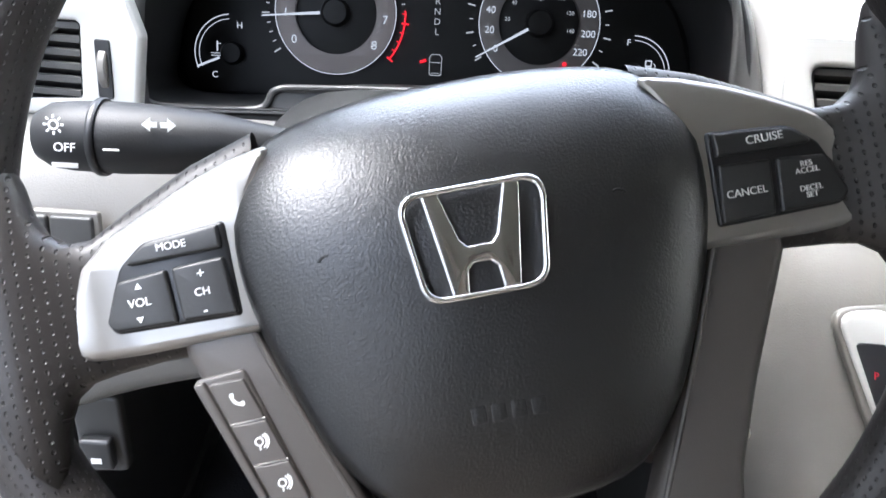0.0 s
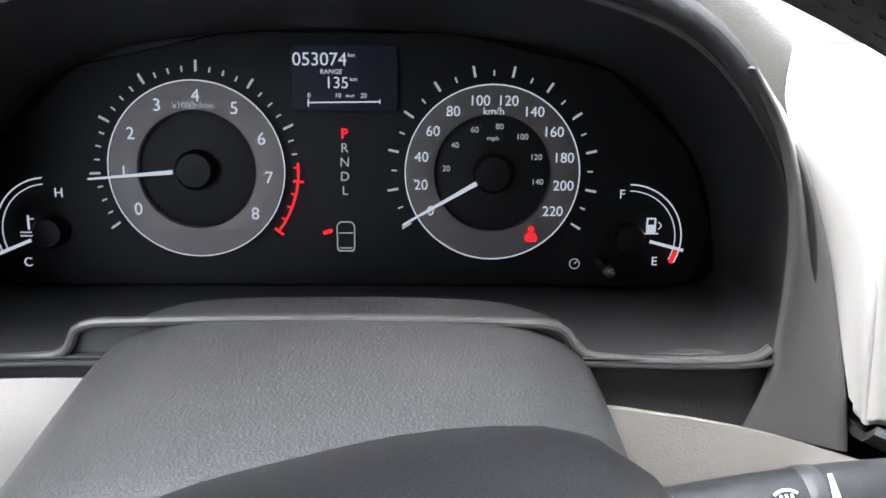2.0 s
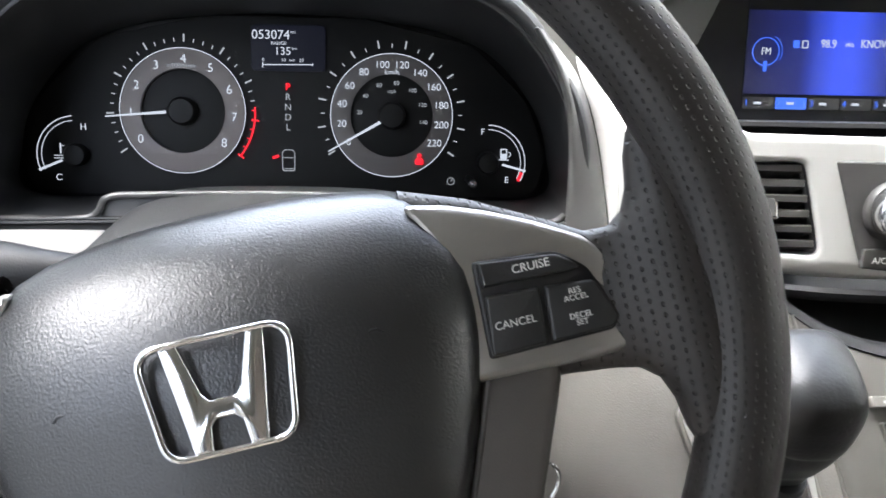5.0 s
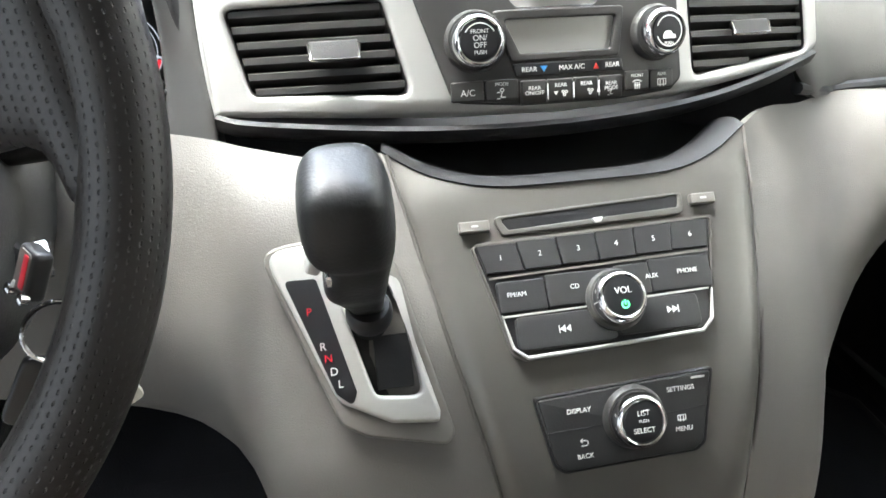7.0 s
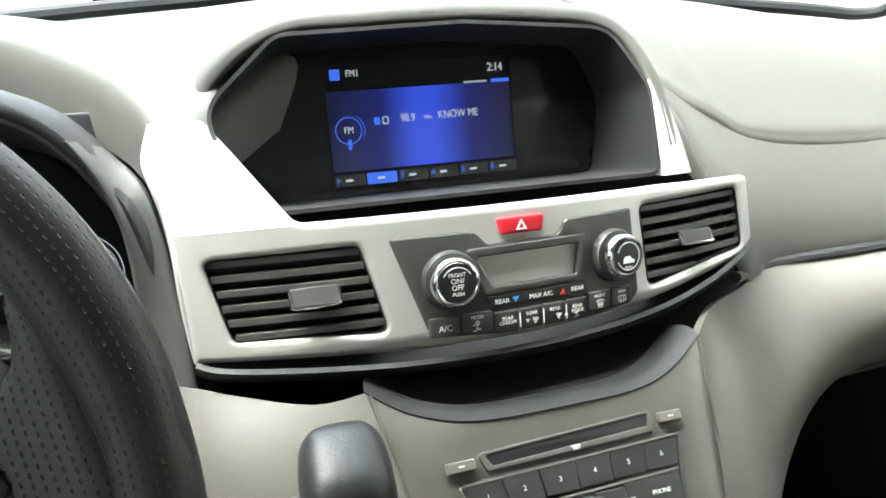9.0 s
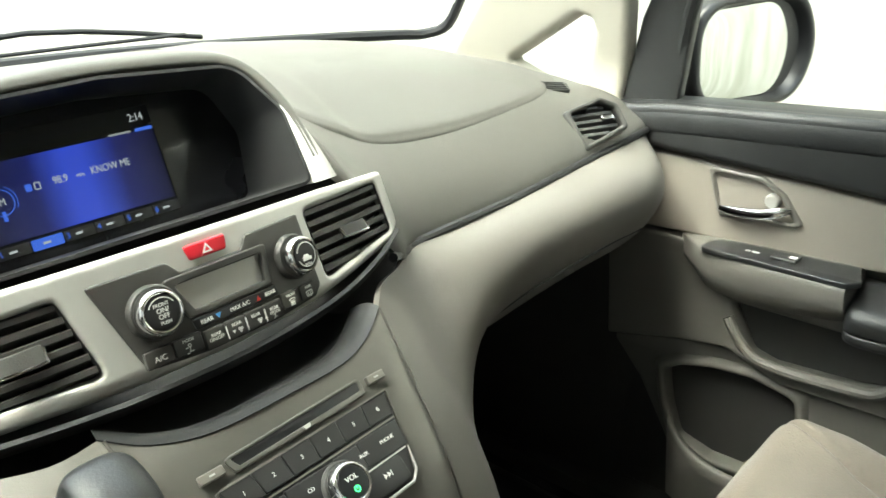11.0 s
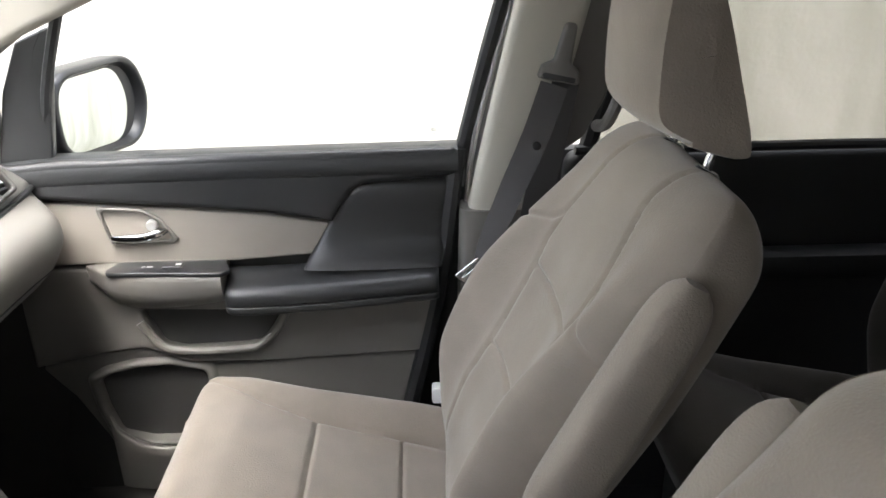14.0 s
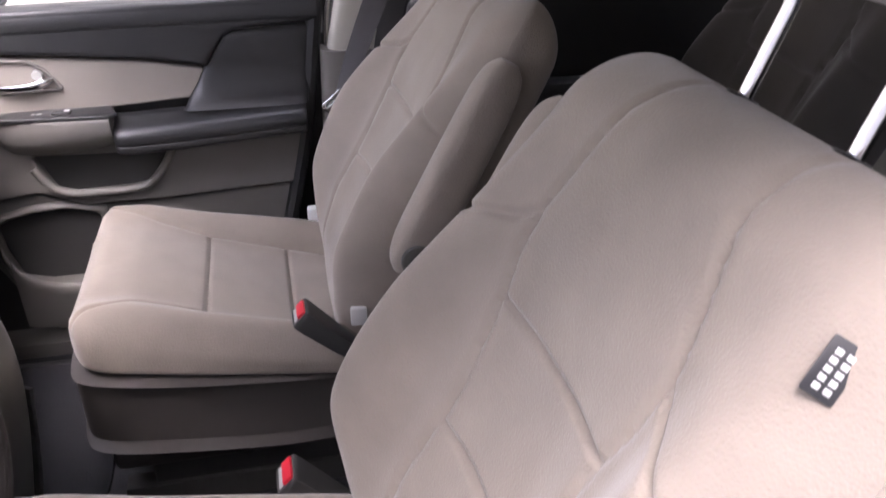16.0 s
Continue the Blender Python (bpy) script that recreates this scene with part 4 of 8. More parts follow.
# ---- hazard button, climate panel ----
hz = thing("hazard_button", "red hazard warning button in the silver trim", "button", HV @ Matrix.Translation(Vector(crown(-0.008, 0.0345, 0.0))))
part("key", plate([rounded([(-0.0175, 0.006), (0.0175, 0.006), (0.0155, -0.0055), (-0.0145, -0.0055)], 0.0025)], 0.006, 0.0015, 0.0035), RED, hz)
part("triangle", plate([[(-0.0042, -0.0032), (0.0042, -0.0032), (0, 0.0042)], [(-0.0022, -0.002), (0.0022, -0.002), (0, 0.0018)]], 0.0004, 0.0001, 0.0039), WHITE_INK, hz)

cl = thing("climate_panel", "charcoal climate control panel with two chrome-ringed knobs", "control panel", HV)
SLC = {"x": [-0.1 + 0.02 * i for i in range(11)]}
LCDW = rounded([(-0.042, 0.0165), (0.036, 0.0165), (0.032, -0.005), (-0.032, -0.005)], 0.002)
part("panel", plate([CLIM, LCDW], 0.012, 0.0015, 0.0025, crown, SLC), SATIN, cl)
part("display", plate([[(x * 1.04, y * 1.1) for x, y in LCDW]], 0.003, 0.0005, -0.002, crown, SLC), LCD, cl, "blank grey-green display")
BEZ = rounded([(-0.050, 0.0225), (0.042, 0.0225), (0.038, -0.010), (-0.038, -0.010)], 0.003)
part("display_bezel", plate([BEZ, LCDW], 0.004, 0.0012, 0.0045, crown, SLC), SATIN, cl)


def place(x, y, z=0.0):
    """The pose at a spot of the crowned panel, turned with its face."""
    dx = -1.6 * (x + 0.05)
    return Matrix.Translation(Vector(crown(x, y, z))) @ pose(0, 0, 0, 0, math.degrees(math.atan(-dx)), 0)


def knob(parent, m, r, h, text, lines=()):
    k = part("knob", lathe([(r * 1.02, 0), (r * 1.04, h * 0.3), (r * 1.05, h * 0.5), (r * 1.03, h * 0.7), (r * 0.98, h * 0.86), (r * 0.91, h * 0.97), (r * 0.84, h * 1.0), (r * 0.79, h * 0.97), (r * 0.77, h * 0.9)], 48), CHROME, parent, "chrome-ringed black rotary knob", m)
    part("cap", lathe([(r * 0.78, h * 0.6), (r * 0.78, h * 0.93), (r * 0.73, h * 0.98), (r * 0.5, h * 1.0), (r * 0.01, h * 1.0)], 40), BLACK, k)
    part("collar", lathe([(r * 1.2, -0.001), (r * 1.2, h * 0.2), (r * 1.1, h * 0.34), (r * 0.99, h * 0.34)], 48), DARK, k)
    for j, (s, dy, size) in enumerate(text):
        letters(s, size, WHITE_INK, k, 0, dy, h * 1.02)
    return k


kl = knob(cl, place(-0.0615, 0.004, 0.002), 0.0165, 0.017, (("FRONT", 0.0055, 0.0036), ("ON/", 0.0015, 0.0048), ("OFF", -0.0028, 0.0048), ("PUSH", -0.0072, 0.0034)))
part("mark", arc(0, 0, 0.0105, 30, 150, 0.0007, 0.0177), WHITE_INK, kl)
kr = knob(cl, place(0.0655, 0.004, 0.002), 0.0155, 0.017, (("PUSH", -0.008, 0.003),))
part("mark", arc(0, 0, 0.0098, -160, 160, 0.0008, 0.0177), WHITE_INK, kr)
part("car_icon", plate([rounded([(-0.005, -0.005), (0.005, -0.005), (0.005, -0.0025), (0.0025, -0.002), (0.0015, 0), (-0.003, 0), (-0.0045, -0.002)], 0.0006)], 0.0004, 0.0001, 0.0178), WHITE_INK, kr)


def button(parent, x0, y0, x1, y1, z=0.0055, warp=crown, mat=BUTTON, r=0.0015, h=0.005, skew=0.0):
    o = rounded([(x0, y0), (x1, y0), (x1 + skew, y1), (x0 + skew, y1)], r, 3)
    return part("button", plate([o], h, min(0.0009, h * 0.3), z, warp, {"x": [(x0 + x1) / 2]} if warp else None), mat, parent)


ROW = rounded([(-0.0375, -0.0115), (0.0395, -0.0115), (0.041, -0.0195), (-0.0355, -0.0195)], 0.001)
part("key_strip", plate([ROW], 0.004, 0.0006, 0.0045, crown, SLC), BLACK, cl)
for s, x in (("REAR", -0.0265), ("MAX A/C", 0.003), ("REAR", 0.0325)):
    letters(s, 0.0045, WHITE_INK, cl, 0, 0, 0, m=place(x, -0.0155, 0.0049))
part("blue_arrow", plate([[(-0.0025, 0.002), (0.0025, 0.002), (0, -0.002)]], 0.0004, 0.0001, 0), BLUE_INK, cl, m=place(-0.0165, -0.0155, 0.0051))
part("red_arrow", plate([[(-0.0022, -0.002), (0.0022, -0.002), (0, 0.002)]], 0.0004, 0.0001, 0), RED_INK, cl, m=place(0.0205, -0.0155, 0.0051))
for x0, x1 in ((-0.0785, -0.0575), (-0.0565, -0.0345)):
    button(cl, x0, -0.0335, x1, -0.0205, 0.0052, mat=SATIN)
for k in range(4):
    button(cl, -0.0325 + k * 0.0182, -0.0375, -0.0152 + k * 0.0182, -0.0222, 0.0062, mat=SATIN)
    if k:
        part("divider", plate([box2(-0.0004, -0.005, 0.0004, 0.005)], 0.0006, 0.0001), WHITE_INK, cl, m=place(-0.0328 + k * 0.0182, -0.030, 0.0064))
for x0, x1 in ((0.042, 0.0605), (0.0615, 0.0795)):
    button(cl, x0, -0.0335, x1, -0.0205, 0.0052, mat=SATIN)
letters("A/C", 0.0058, WHITE_INK, cl, 0, 0, 0, m=place(-0.068, -0.028, 0.0054))
letters("MODE", 0.0032, WHITE_INK, cl, 0, 0, 0, m=place(-0.0455, -0.0235, 0.0054))
for k, s in enumerate(("REAR\nON/OFF", "REAR", "REAR", "REAR\nMODE")):
    letters(s, 0.0036, WHITE_INK, cl, 0, 0, 0, m=place(-0.0238 + k * 0.0182, -0.0265 if k in (1, 2) else -0.029, 0.0064))
for s, x in (("FRONT", 0.051), ("REAR", 0.0705)):
    letters(s, 0.003, WHITE_INK, cl, 0, 0, 0, m=place(x, -0.0238, 0.0054))


def icon(parent, m, w, kind, mat=WHITE_INK):
    """A small printed sign: fan, airflow, demister, arrows."""
    z, t = 0.0004, w * 0.09
    if kind == "fan":
        bm = join(*[arc(w * 0.22 * math.cos(a), w * 0.22 * math.sin(a), w * 0.13, 0, 360, w * 0.12, 0, 10) for a in (0.4, 2.5, 4.6)])
    elif kind == "airflow":
        bm = join(arc(0, w * 0.25, w * 0.12, 0, 360, t, 0, 12), strip(0, w * 0.12, -w * 0.1, -w * 0.25, t), strip(-w * 0.1, -w * 0.25, w * 0.25, -w * 0.25, t), strip(-w * 0.4, 0.1 * w, -w * 0.15, 0.1 * w, t), strip(-w * 0.4, -0.35 * w, -w * 0.15, -0.35 * w, t))
    elif kind == "demist":
        bm = join(arc(0, -w * 0.35, w * 0.6, 50, 130, t, 0, 10), strip(-w * 0.28, -w * 0.12, w * 0.28, -w * 0.12, t), *[strip(x * w, -w * 0.4, x * w, 0.1 * w, t) for x in (-0.18, 0, 0.18)])
    elif kind == "frame":
        bm = join(plate([box2(-w * 0.4, -w * 0.25, w * 0.4, w * 0.25, w * 0.05), box2(-w * 0.32, -w * 0.17, w * 0.32, w * 0.17, w * 0.03)], z, z * 0.2), *[strip(x * w, -w * 0.35, x * w, 0.15 * w, t) for x in (-0.15, 0.15)])
    elif kind == "skip":
        bm = join(plate([[(-w * 0.5, 0), (-w * 0.05, w * 0.3), (-w * 0.05, -w * 0.3)]], z, z * 0.2), plate([[(0, 0), (w * 0.42, w * 0.3), (w * 0.42, -w * 0.3)]], z, z * 0.2), strip(-w * 0.55, -w * 0.3, -w * 0.55, w * 0.3, t))
    elif kind == "up":
        bm = plate([[(-w * 0.4, -w * 0.3), (w * 0.4, -w * 0.3), (0, w * 0.35)]], z, z * 0.2)
    elif kind == "power":
        bm = join(arc(0, 0, w * 0.4, 120, 420, t * 1.5, 0, 16), strip(0, 0, 0, w * 0.5, t * 1.5))
    elif kind == "back":
        bm = join(arc(w * 0.1, 0, w * 0.22, -90, 90, t, 0, 10), strip(-w * 0.35, w * 0.22, w * 0.1, w * 0.22, t), strip(-w * 0.3, -w * 0.22, w * 0.1, -w * 0.22, t), strip(-w * 0.35, w * 0.22, -w * 0.15, w * 0.4, t), strip(-w * 0.35, w * 0.22, -w * 0.15, w * 0.04, t))
    elif kind == "sun":
        bm = join(arc(0, 0, w * 0.2, 0, 360, t, 0, 16), *[strip(w * 0.3 * math.cos(a), w * 0.3 * math.sin(a), w * 0.45 * math.cos(a), w * 0.45 * math.sin(a), t) for a in (k * math.pi / 4 for k in range(8))])
    elif kind == "arrows":
        bm = join(plate([[(-w * 0.5, 0), (-w * 0.25, w * 0.2), (-w * 0.25, w * 0.08), (-w * 0.05, w * 0.08), (-w * 0.05, -w * 0.08), (-w * 0.25, -w * 0.08), (-w * 0.25, -w * 0.2)]], z, z * 0.2), plate([[(w * 0.5, 0), (w * 0.25, w * 0.2), (w * 0.25, w * 0.08), (w * 0.05, w * 0.08), (w * 0.05, -w * 0.08), (w * 0.25, -w * 0.08), (w * 0.25, -w * 0.2)]], z, z * 0.2))
    elif kind == "phone":
        bm = join(arc(w * 0.25, w * 0.25, w * 0.45, 170, 280, w * 0.16, 0, 12), plate([circle2(-w * 0.2, w * 0.3, w * 0.13, 10)], z, z * 0.2), plate([circle2(w * 0.3, -w * 0.2, w * 0.13, 10)], z, z * 0.2))
    else:  # talk
        bm = join(arc(0, 0, w * 0.2, 0, 360, t, 0, 12), arc(0, 0, w * 0.38, -60, 60, t, 0, 8), arc(0, 0, w * 0.5, -50, 50, t, 0, 8), strip(0, -w * 0.2, 0, -w * 0.45, t))
    return part("icon", bm, mat, parent, "", m)


icon(cl, place(-0.0455, -0.0295, 0.0055), 0.009, "airflow")
icon(cl, place(-0.003, -0.0315, 0.0064), 0.006, "fan")
icon(cl, place(0.0155, -0.0315, 0.0064), 0.006, "fan")
icon(cl, place(-0.009, -0.0315, 0.0064) @ pose(0, 0, 0, 0, 0, 180), 0.004, "up")
icon(cl, place(0.0215, -0.0315, 0.0064), 0.004, "up")
icon(cl, place(0.0306, -0.033, 0.0064), 0.006, "airflow")
icon(cl, place(0.051, -0.029, 0.0054), 0.009, "demist")
icon(cl, place(0.0705, -0.029, 0.0054), 0.009, "frame")

# ---- screen in its hooded recess ----
sc = thing("display_screen", "wide hooded display showing a blue radio page", "screen", SCF)
part("glass", plate([HOODP], 0.006, 0.001, 0.0), SCREEN_BLACK, sc)
mouth = []
for s, dz in ((1.0, -0.002), (1.0, 0.03), (1.0, 0.065), (1.005, 0.098)):
    ring = []
    for x, y in HOODP:
        d = dz * (1 - 0.3 * min(1.0, max(0.0, (-x - 0.12) / 0.05)))
        ring.append((x * (1 + 0.02 * d / 0.1) + 0.002 * d / 0.1, y + (0.006 * d / 0.1 if y > 0 else 0.0), d - 0.052 * d / 0.098 * max(0, y + 0.05) / 0.13))
    mouth.append(ring)
part("recess", skin(mouth, 1, 3, closed=True, thick=0.003), HOOD, sc, "black walls of the hooded recess", angle=80)


def brim(y):
    """How far the hood's front edge stands out at a height."""
    return 0.098 - 0.4 * max(0.0, y + 0.05)


part("trim_return", skin([[(a, y, brim(y) - 0.02), (a, y, brim(y) + 0.002), (b, y, brim(y) - 0.002), (b + 0.004, y, brim(y) - 0.03)] for y, a, b in ((-0.052, 0.1565, 0.183), (-0.03, 0.160, 0.182), (-0.01, 0.1625, 0.180), (0.01, 0.1645, 0.177), (0.026, 0.1645, 0.173))], 2, 3, thick=0.002), SILVER, sc, "silver return beside the screen", angle=80)
lip = [(0.165, -0.03, 1, 0), (0.1665, 0.0, 1, 0.05), (0.163, 0.026, 1, 0.3), (0.152, 0.052, 0.8, 0.6), (0.135, 0.0665, 0.5, 0.87), (0.10, 0.0735, 0.12, 1), (0.02, 0.0785, 0, 1), (-0.06, 0.0765, 0, 1), (-0.11, 0.0745, -0.1, 1), (-0.140, 0.062, -0.4, 0.9), (-0.165, 0.040, -0.7, 0.7), (-0.180, 0.012, -1, 0.1)]
set_back = [0, 0, 0, 0, 0, 0, 0, 0, 0.004, 0.020, 0.045, 0.06]
part("hood_brim", skin([[(x - nx * 0.001, y - ny * 0.001, brim(y) - k - 0.014), (x, y, brim(y) - k), (x + nx * 0.004, y + ny * 0.004, brim(y) - k + 0.003), (x + nx * 0.012, y + ny * 0.012, brim(y) - k - 0.002), (x + nx * 0.022, y + ny * 0.022, brim(y) - k - 0.03), (x + nx * 0.032, y + ny * 0.032, brim(y) - k * 0.3 - 0.08)] for (x, y, nx, ny), k in zip(lip, set_back)], 4, 4, thick=0.002), TAUPE_DARK, sc, "grey padded brim over the screen", angle=80)
sc_page = part("page", plate([box2(-0.088, -0.040, 0.068, 0.055)], 0.001, 0.0002, 0.0012), DIAL_DARK, sc, "", pose(0.009, 0, 0))
# the blue page is brightest down its middle
pg = bpy.data.materials.new("lit_page")
pg.use_nodes = True
pt, pb = pg.node_tree, pg.node_tree.nodes["Principled BSDF"]
pc, ps, pr = pt.nodes.new("ShaderNodeTexCoord"), pt.nodes.new("ShaderNodeSeparateXYZ"), pt.nodes.new("ShaderNodeValToRGB")
pt.links.new(pc.outputs["Generated"], ps.inputs[0])
pt.links.new(ps.outputs[0], pr.inputs["Fac"])
pr.color_ramp.elements[0].color, pr.color_ramp.elements[1].color = (0.0015, 0.002, 0.022, 1), (0.0015, 0.002, 0.022, 1)
for at, c in ((0.28, (0.006, 0.011, 0.12, 1)), (0.46, (0.035, 0.075, 0.68, 1)), (0.56, (0.035, 0.075, 0.68, 1)), (0.76, (0.006, 0.011, 0.12, 1))):
    pr.color_ramp.elements.new(at).color = c
pb.inputs["Base Color"].default_value = (0.01, 0.01, 0.02, 1)
pt.links.new(pr.outputs["Color"], pb.inputs["Emission Color"])
pb.inputs["Emission Strength"].default_value = 0.08
part("blue_page", plate([box2(-0.088, -0.029, 0.066, 0.034)], 0.001, 0.0002, 0.0018), pg, sc, "glowing blue page", pose(0.009, 0, 0))
for s, x, y, size in (("FM1", -0.066, 0.047, 0.0078), ("2:14", 0.054, 0.0455, 0.0098), ("98.9", -0.024, 0.0095, 0.009), ("MHz", -0.007, 0.009, 0.0045), ("KNOW ME", 0.019, 0.010, 0.009)):
    letters(s, size, LIT_WHITE, sc, x + 0.009, y, 0.003, squeeze=0.8)
part("bar", plate([box2(0.026, 0.0338, 0.046, 0.0356)], 0.0004, 0.0001, 0.0028), DIM, sc, "", pose(0.009, 0, 0))
part("bar", plate([box2(0.050, 0.0332, 0.066, 0.0362)], 0.0004, 0.0001, 0.0028), LIT_TAB, sc, "", pose(0.009, 0, 0))
part("chip", plate([box2(-0.084, 0.0425, -0.076, 0.051, 0.001)], 0.0004, 0.0001, 0.0028), LIT_TAB, sc, "", pose(0.009, 0, 0))
part("chip", plate([box2(-0.052, 0.006, -0.047, 0.012, 0.001)], 0.0004, 0.0001, 0.0028), LIT_TAB, sc, "", pose(0.009, 0, 0))
part("chip", plate([box2(-0.045, 0.006, -0.040, 0.012, 0.001), box2(-0.0442, 0.0068, -0.0408, 0.0112)], 0.0004, 0.0001, 0.0028), LIT_WHITE, sc, "", pose(0.009, 0, 0))
part("dial_sign", join(arc(-0.073, 0.003, 0.0105, 0, 360, 0.0008, 0.0026, 24), arc(-0.073, 0.003, 0.013, -30, 60, 0.0006, 0.0026, 12), plate([box2(-0.0745, -0.012, -0.0715, -0.004)], 0.0004, 0.0001, 0.0026)), LIT_TAB, sc, "", pose(0.009, 0, 0))
letters("FM", 0.008, LIT_WHITE, sc, -0.064, 0.003, 0.003, squeeze=0.8)
for k, s in enumerate(("92.1", "98.9", "103.3", "94.5", "95.7", "96.5")):
    tb = part("tab", plate([box2(-0.088 + k * 0.0262, -0.0405, -0.0632 + k * 0.0262, -0.0315, 0.001)], 0.0006, 0.0001, 0.0022), LIT_TAB if k == 1 else BUTTON, sc, "", pose(0.009, 0, 0))
    letters(str(k + 1), 0.007, LIT_TAB, tb, -0.0855 + k * 0.0262, -0.036, 0.0026)
    part("bar", plate([box2(-0.0795 + k * 0.0262, -0.0370, -0.0735 + k * 0.0262, -0.0350)], 0.0004, 0.0001, 0.0028), LIT_WHITE, tb)

# ---- radio ----
RD = F(-0.003, -0.0905, 0.7240, 42)
rd = thing("car_radio", "charcoal radio with CD slot, preset keys and chrome volume knob", "car radio", RD)
part("slot_frame", plate([rounded([(-0.062, 0.044), (0.066, 0.049), (0.064, 0.0345), (-0.057, 0.0315)], 0.004), rounded([(-0.057, 0.0418), (0.0625, 0.0468), (0.061, 0.0392), (-0.0525, 0.0348)], 0.0015)], 0.003, 0.0008, 0.0014), CONSOLE, rd)
part("slot", plate([rounded([(-0.0575, 0.0422), (0.063, 0.0472), (0.0615, 0.0388), (-0.053, 0.0344)], 0.001)], 0.002, 0.0003, 0.0007), BLACK, rd, "dark disc slot")
part("notch", plate([rounded([(0.001, 0.0365), (0.009, 0.037), (0.007, 0.0335), (0.003, 0.0333)], 0.001)], 0.002, 0.0004, 0.0045), SILVER, rd)
for x0, x1, y in ((-0.084, -0.065, 0.038), (0.069, 0.086, 0.0425)):
    button(rd, x0, y - 0.0035, x1, y + 0.0035, 0.0055, None, GREYTRIM, 0.0012)
    part("bar", plate([box2((x0 + x1) / 2 - 0.0022, y - 0.0007, (x0 + x1) / 2 + 0.0022, y + 0.0007)], 0.0003, 0.0001, 0.0059), GREY_INK, rd)
RFR = rounded([(-0.0765, 0.0255), (0.0805, 0.0300), (0.0665, -0.0350), (0.060, -0.0405), (-0.0530, -0.0445), (-0.0605, -0.0405)], [0.002, 0.002, 0.006, 0.006, 0.006, 0.006])
part("face", plate([RFR], 0.006, 0.001, 0.002), BLACK, rd)
part("frame", plate([[(x * 1.022, y * 1.035 - 0.0006) for x, y in RFR], RFR], 0.006, 0.0006, 0.0028), CONSOLE, rd)
part("rim", tube([(-0.0655, -0.018, 0.0035), (-0.0615, -0.0385, 0.0035), (-0.0535, -0.0452, 0.0035), (0.0, -0.0437, 0.0035), (0.060, -0.0415, 0.0035), (0.0675, -0.0345, 0.0035), (0.0715, -0.016, 0.0035)], [0.0004, 0.001, 0.0013, 0.0013, 0.0013, 0.0013, 0.0006], 8), SILVER, rd, "thin silver rim under the keys")


def edge(y):
    """The radio's left and right edge at a height."""
    return -0.0765 + (0.0255 - y) * 0.25, 0.0795 - (0.029 - y) * 0.2


for k in range(6):
    quad = []
    for y in (0.0085, 0.0265):
        l, r = edge(y)
        a, b = l + 0.001 + (r - l - 0.002) * k / 6, l + 0.001 + (r - l - 0.002) * (k + 1) / 6 - 0.0008
        lift = (a + 0.0765) * 0.025
        quad.append(((a, y + lift - 0.001), (b, y + lift - 0.001)))
    o = rounded([quad[0][0], quad[0][1], quad[1][1], quad[1][0]], 0.001, 3)
    kb = part("button", plate([o], 0.006, 0.0008, 0.0052), BUTTON, rd)
    cx = sum(p[0] for p in o) / len(o)
    letters(str(k + 1), 0.0048, WHITE_INK, kb, cx, sum(p[1] for p in o) / len(o), 0.0056)
for a, b, y0, y1, s, tx in ((-0.0705, -0.0365, -0.0175, 0.002, "FM/AM", -0.055), (-0.0358, 0.0085, -0.0168, 0.0035, "CD", -0.018), (0.0095, 0.0315, -0.0155, 0.0045, "AUX", 0.0325), (0.032, 0.0725, -0.0150, 0.006, "PHONE", 0.0565)):
    button(rd, a + (0.004 if a < -0.07 else 0), y0, b, y1, 0.005, None)
    letters(s, 0.0041, WHITE_INK, rd, tx, (y0 + y1) / 2 + 0.001, 0.0055)
part("lip", strip(-0.0705, 0.0045, 0.074, 0.0085, 0.0014, 0.0050), GREYTRIM, rd)
part("lip", strip(-0.0755, 0.0262, 0.079, 0.0302, 0.0012, 0.0058), GREYTRIM, rd)
part("line", strip(-0.0655, -0.0196, -0.003, -0.0186, 0.0012, 0.0052), SILVER, rd)
part("line", strip(0.022, -0.0172, 0.0685, -0.0158, 0.0012, 0.0052), SILVER, rd)
for a, b, y0, y1 in ((-0.0585, 0.004, -0.041, -0.0205), (0.005, 0.060, -0.0385, -0.0178)):
    button(rd, a, y0, b, y1, 0.005, None, r=0.004)
icon(rd, pose(-0.028, -0.0305, 0.0055), 0.0075, "skip")
icon(rd, pose(0.0415, -0.0265, 0.0055, 0, 0, 180), 0.0075, "skip")
vk = knob(rd, pose(0.0065, -0.0165, 0.003), 0.0160, 0.016, (("VOL", 0.003, 0.0056),))
icon(vk, pose(0, -0.0055, 0.0166), 0.0055, "power", glow("lit_green", (0.1, 0.9, 0.25), 0.5))

# ---- selector panel ----
SE = F(-0.002, -0.1442, 0.6515, 26.6)
se = thing("selector_panel", "charcoal menu panel with a chrome selector knob", "control panel", SE)
SFR = rounded([(-0.0525, 0.0205), (0.0595, 0.0255), (0.0515, -0.0185), (0.045, -0.0225), (-0.0375, -0.0245), (-0.0435, -0.020)], [0.002, 0.002, 0.006, 0.006, 0.006, 0.006])
part("face", plate([SFR], 0.006, 0.0012, 0.003), BUTTON, se)
part("frame", plate([[(x * 1.035, y * 1.06) for x, y in SFR], SFR], 0.005, 0.0006, 0.0025), BLACK, se)
for a in ((-0.0495, 0.0, -0.0095, 0.0008), (0.0285, 0.0022, 0.0545, 0.004)):
    part("groove", strip(*a, 0.0008, 0.0032), BLACK, se)
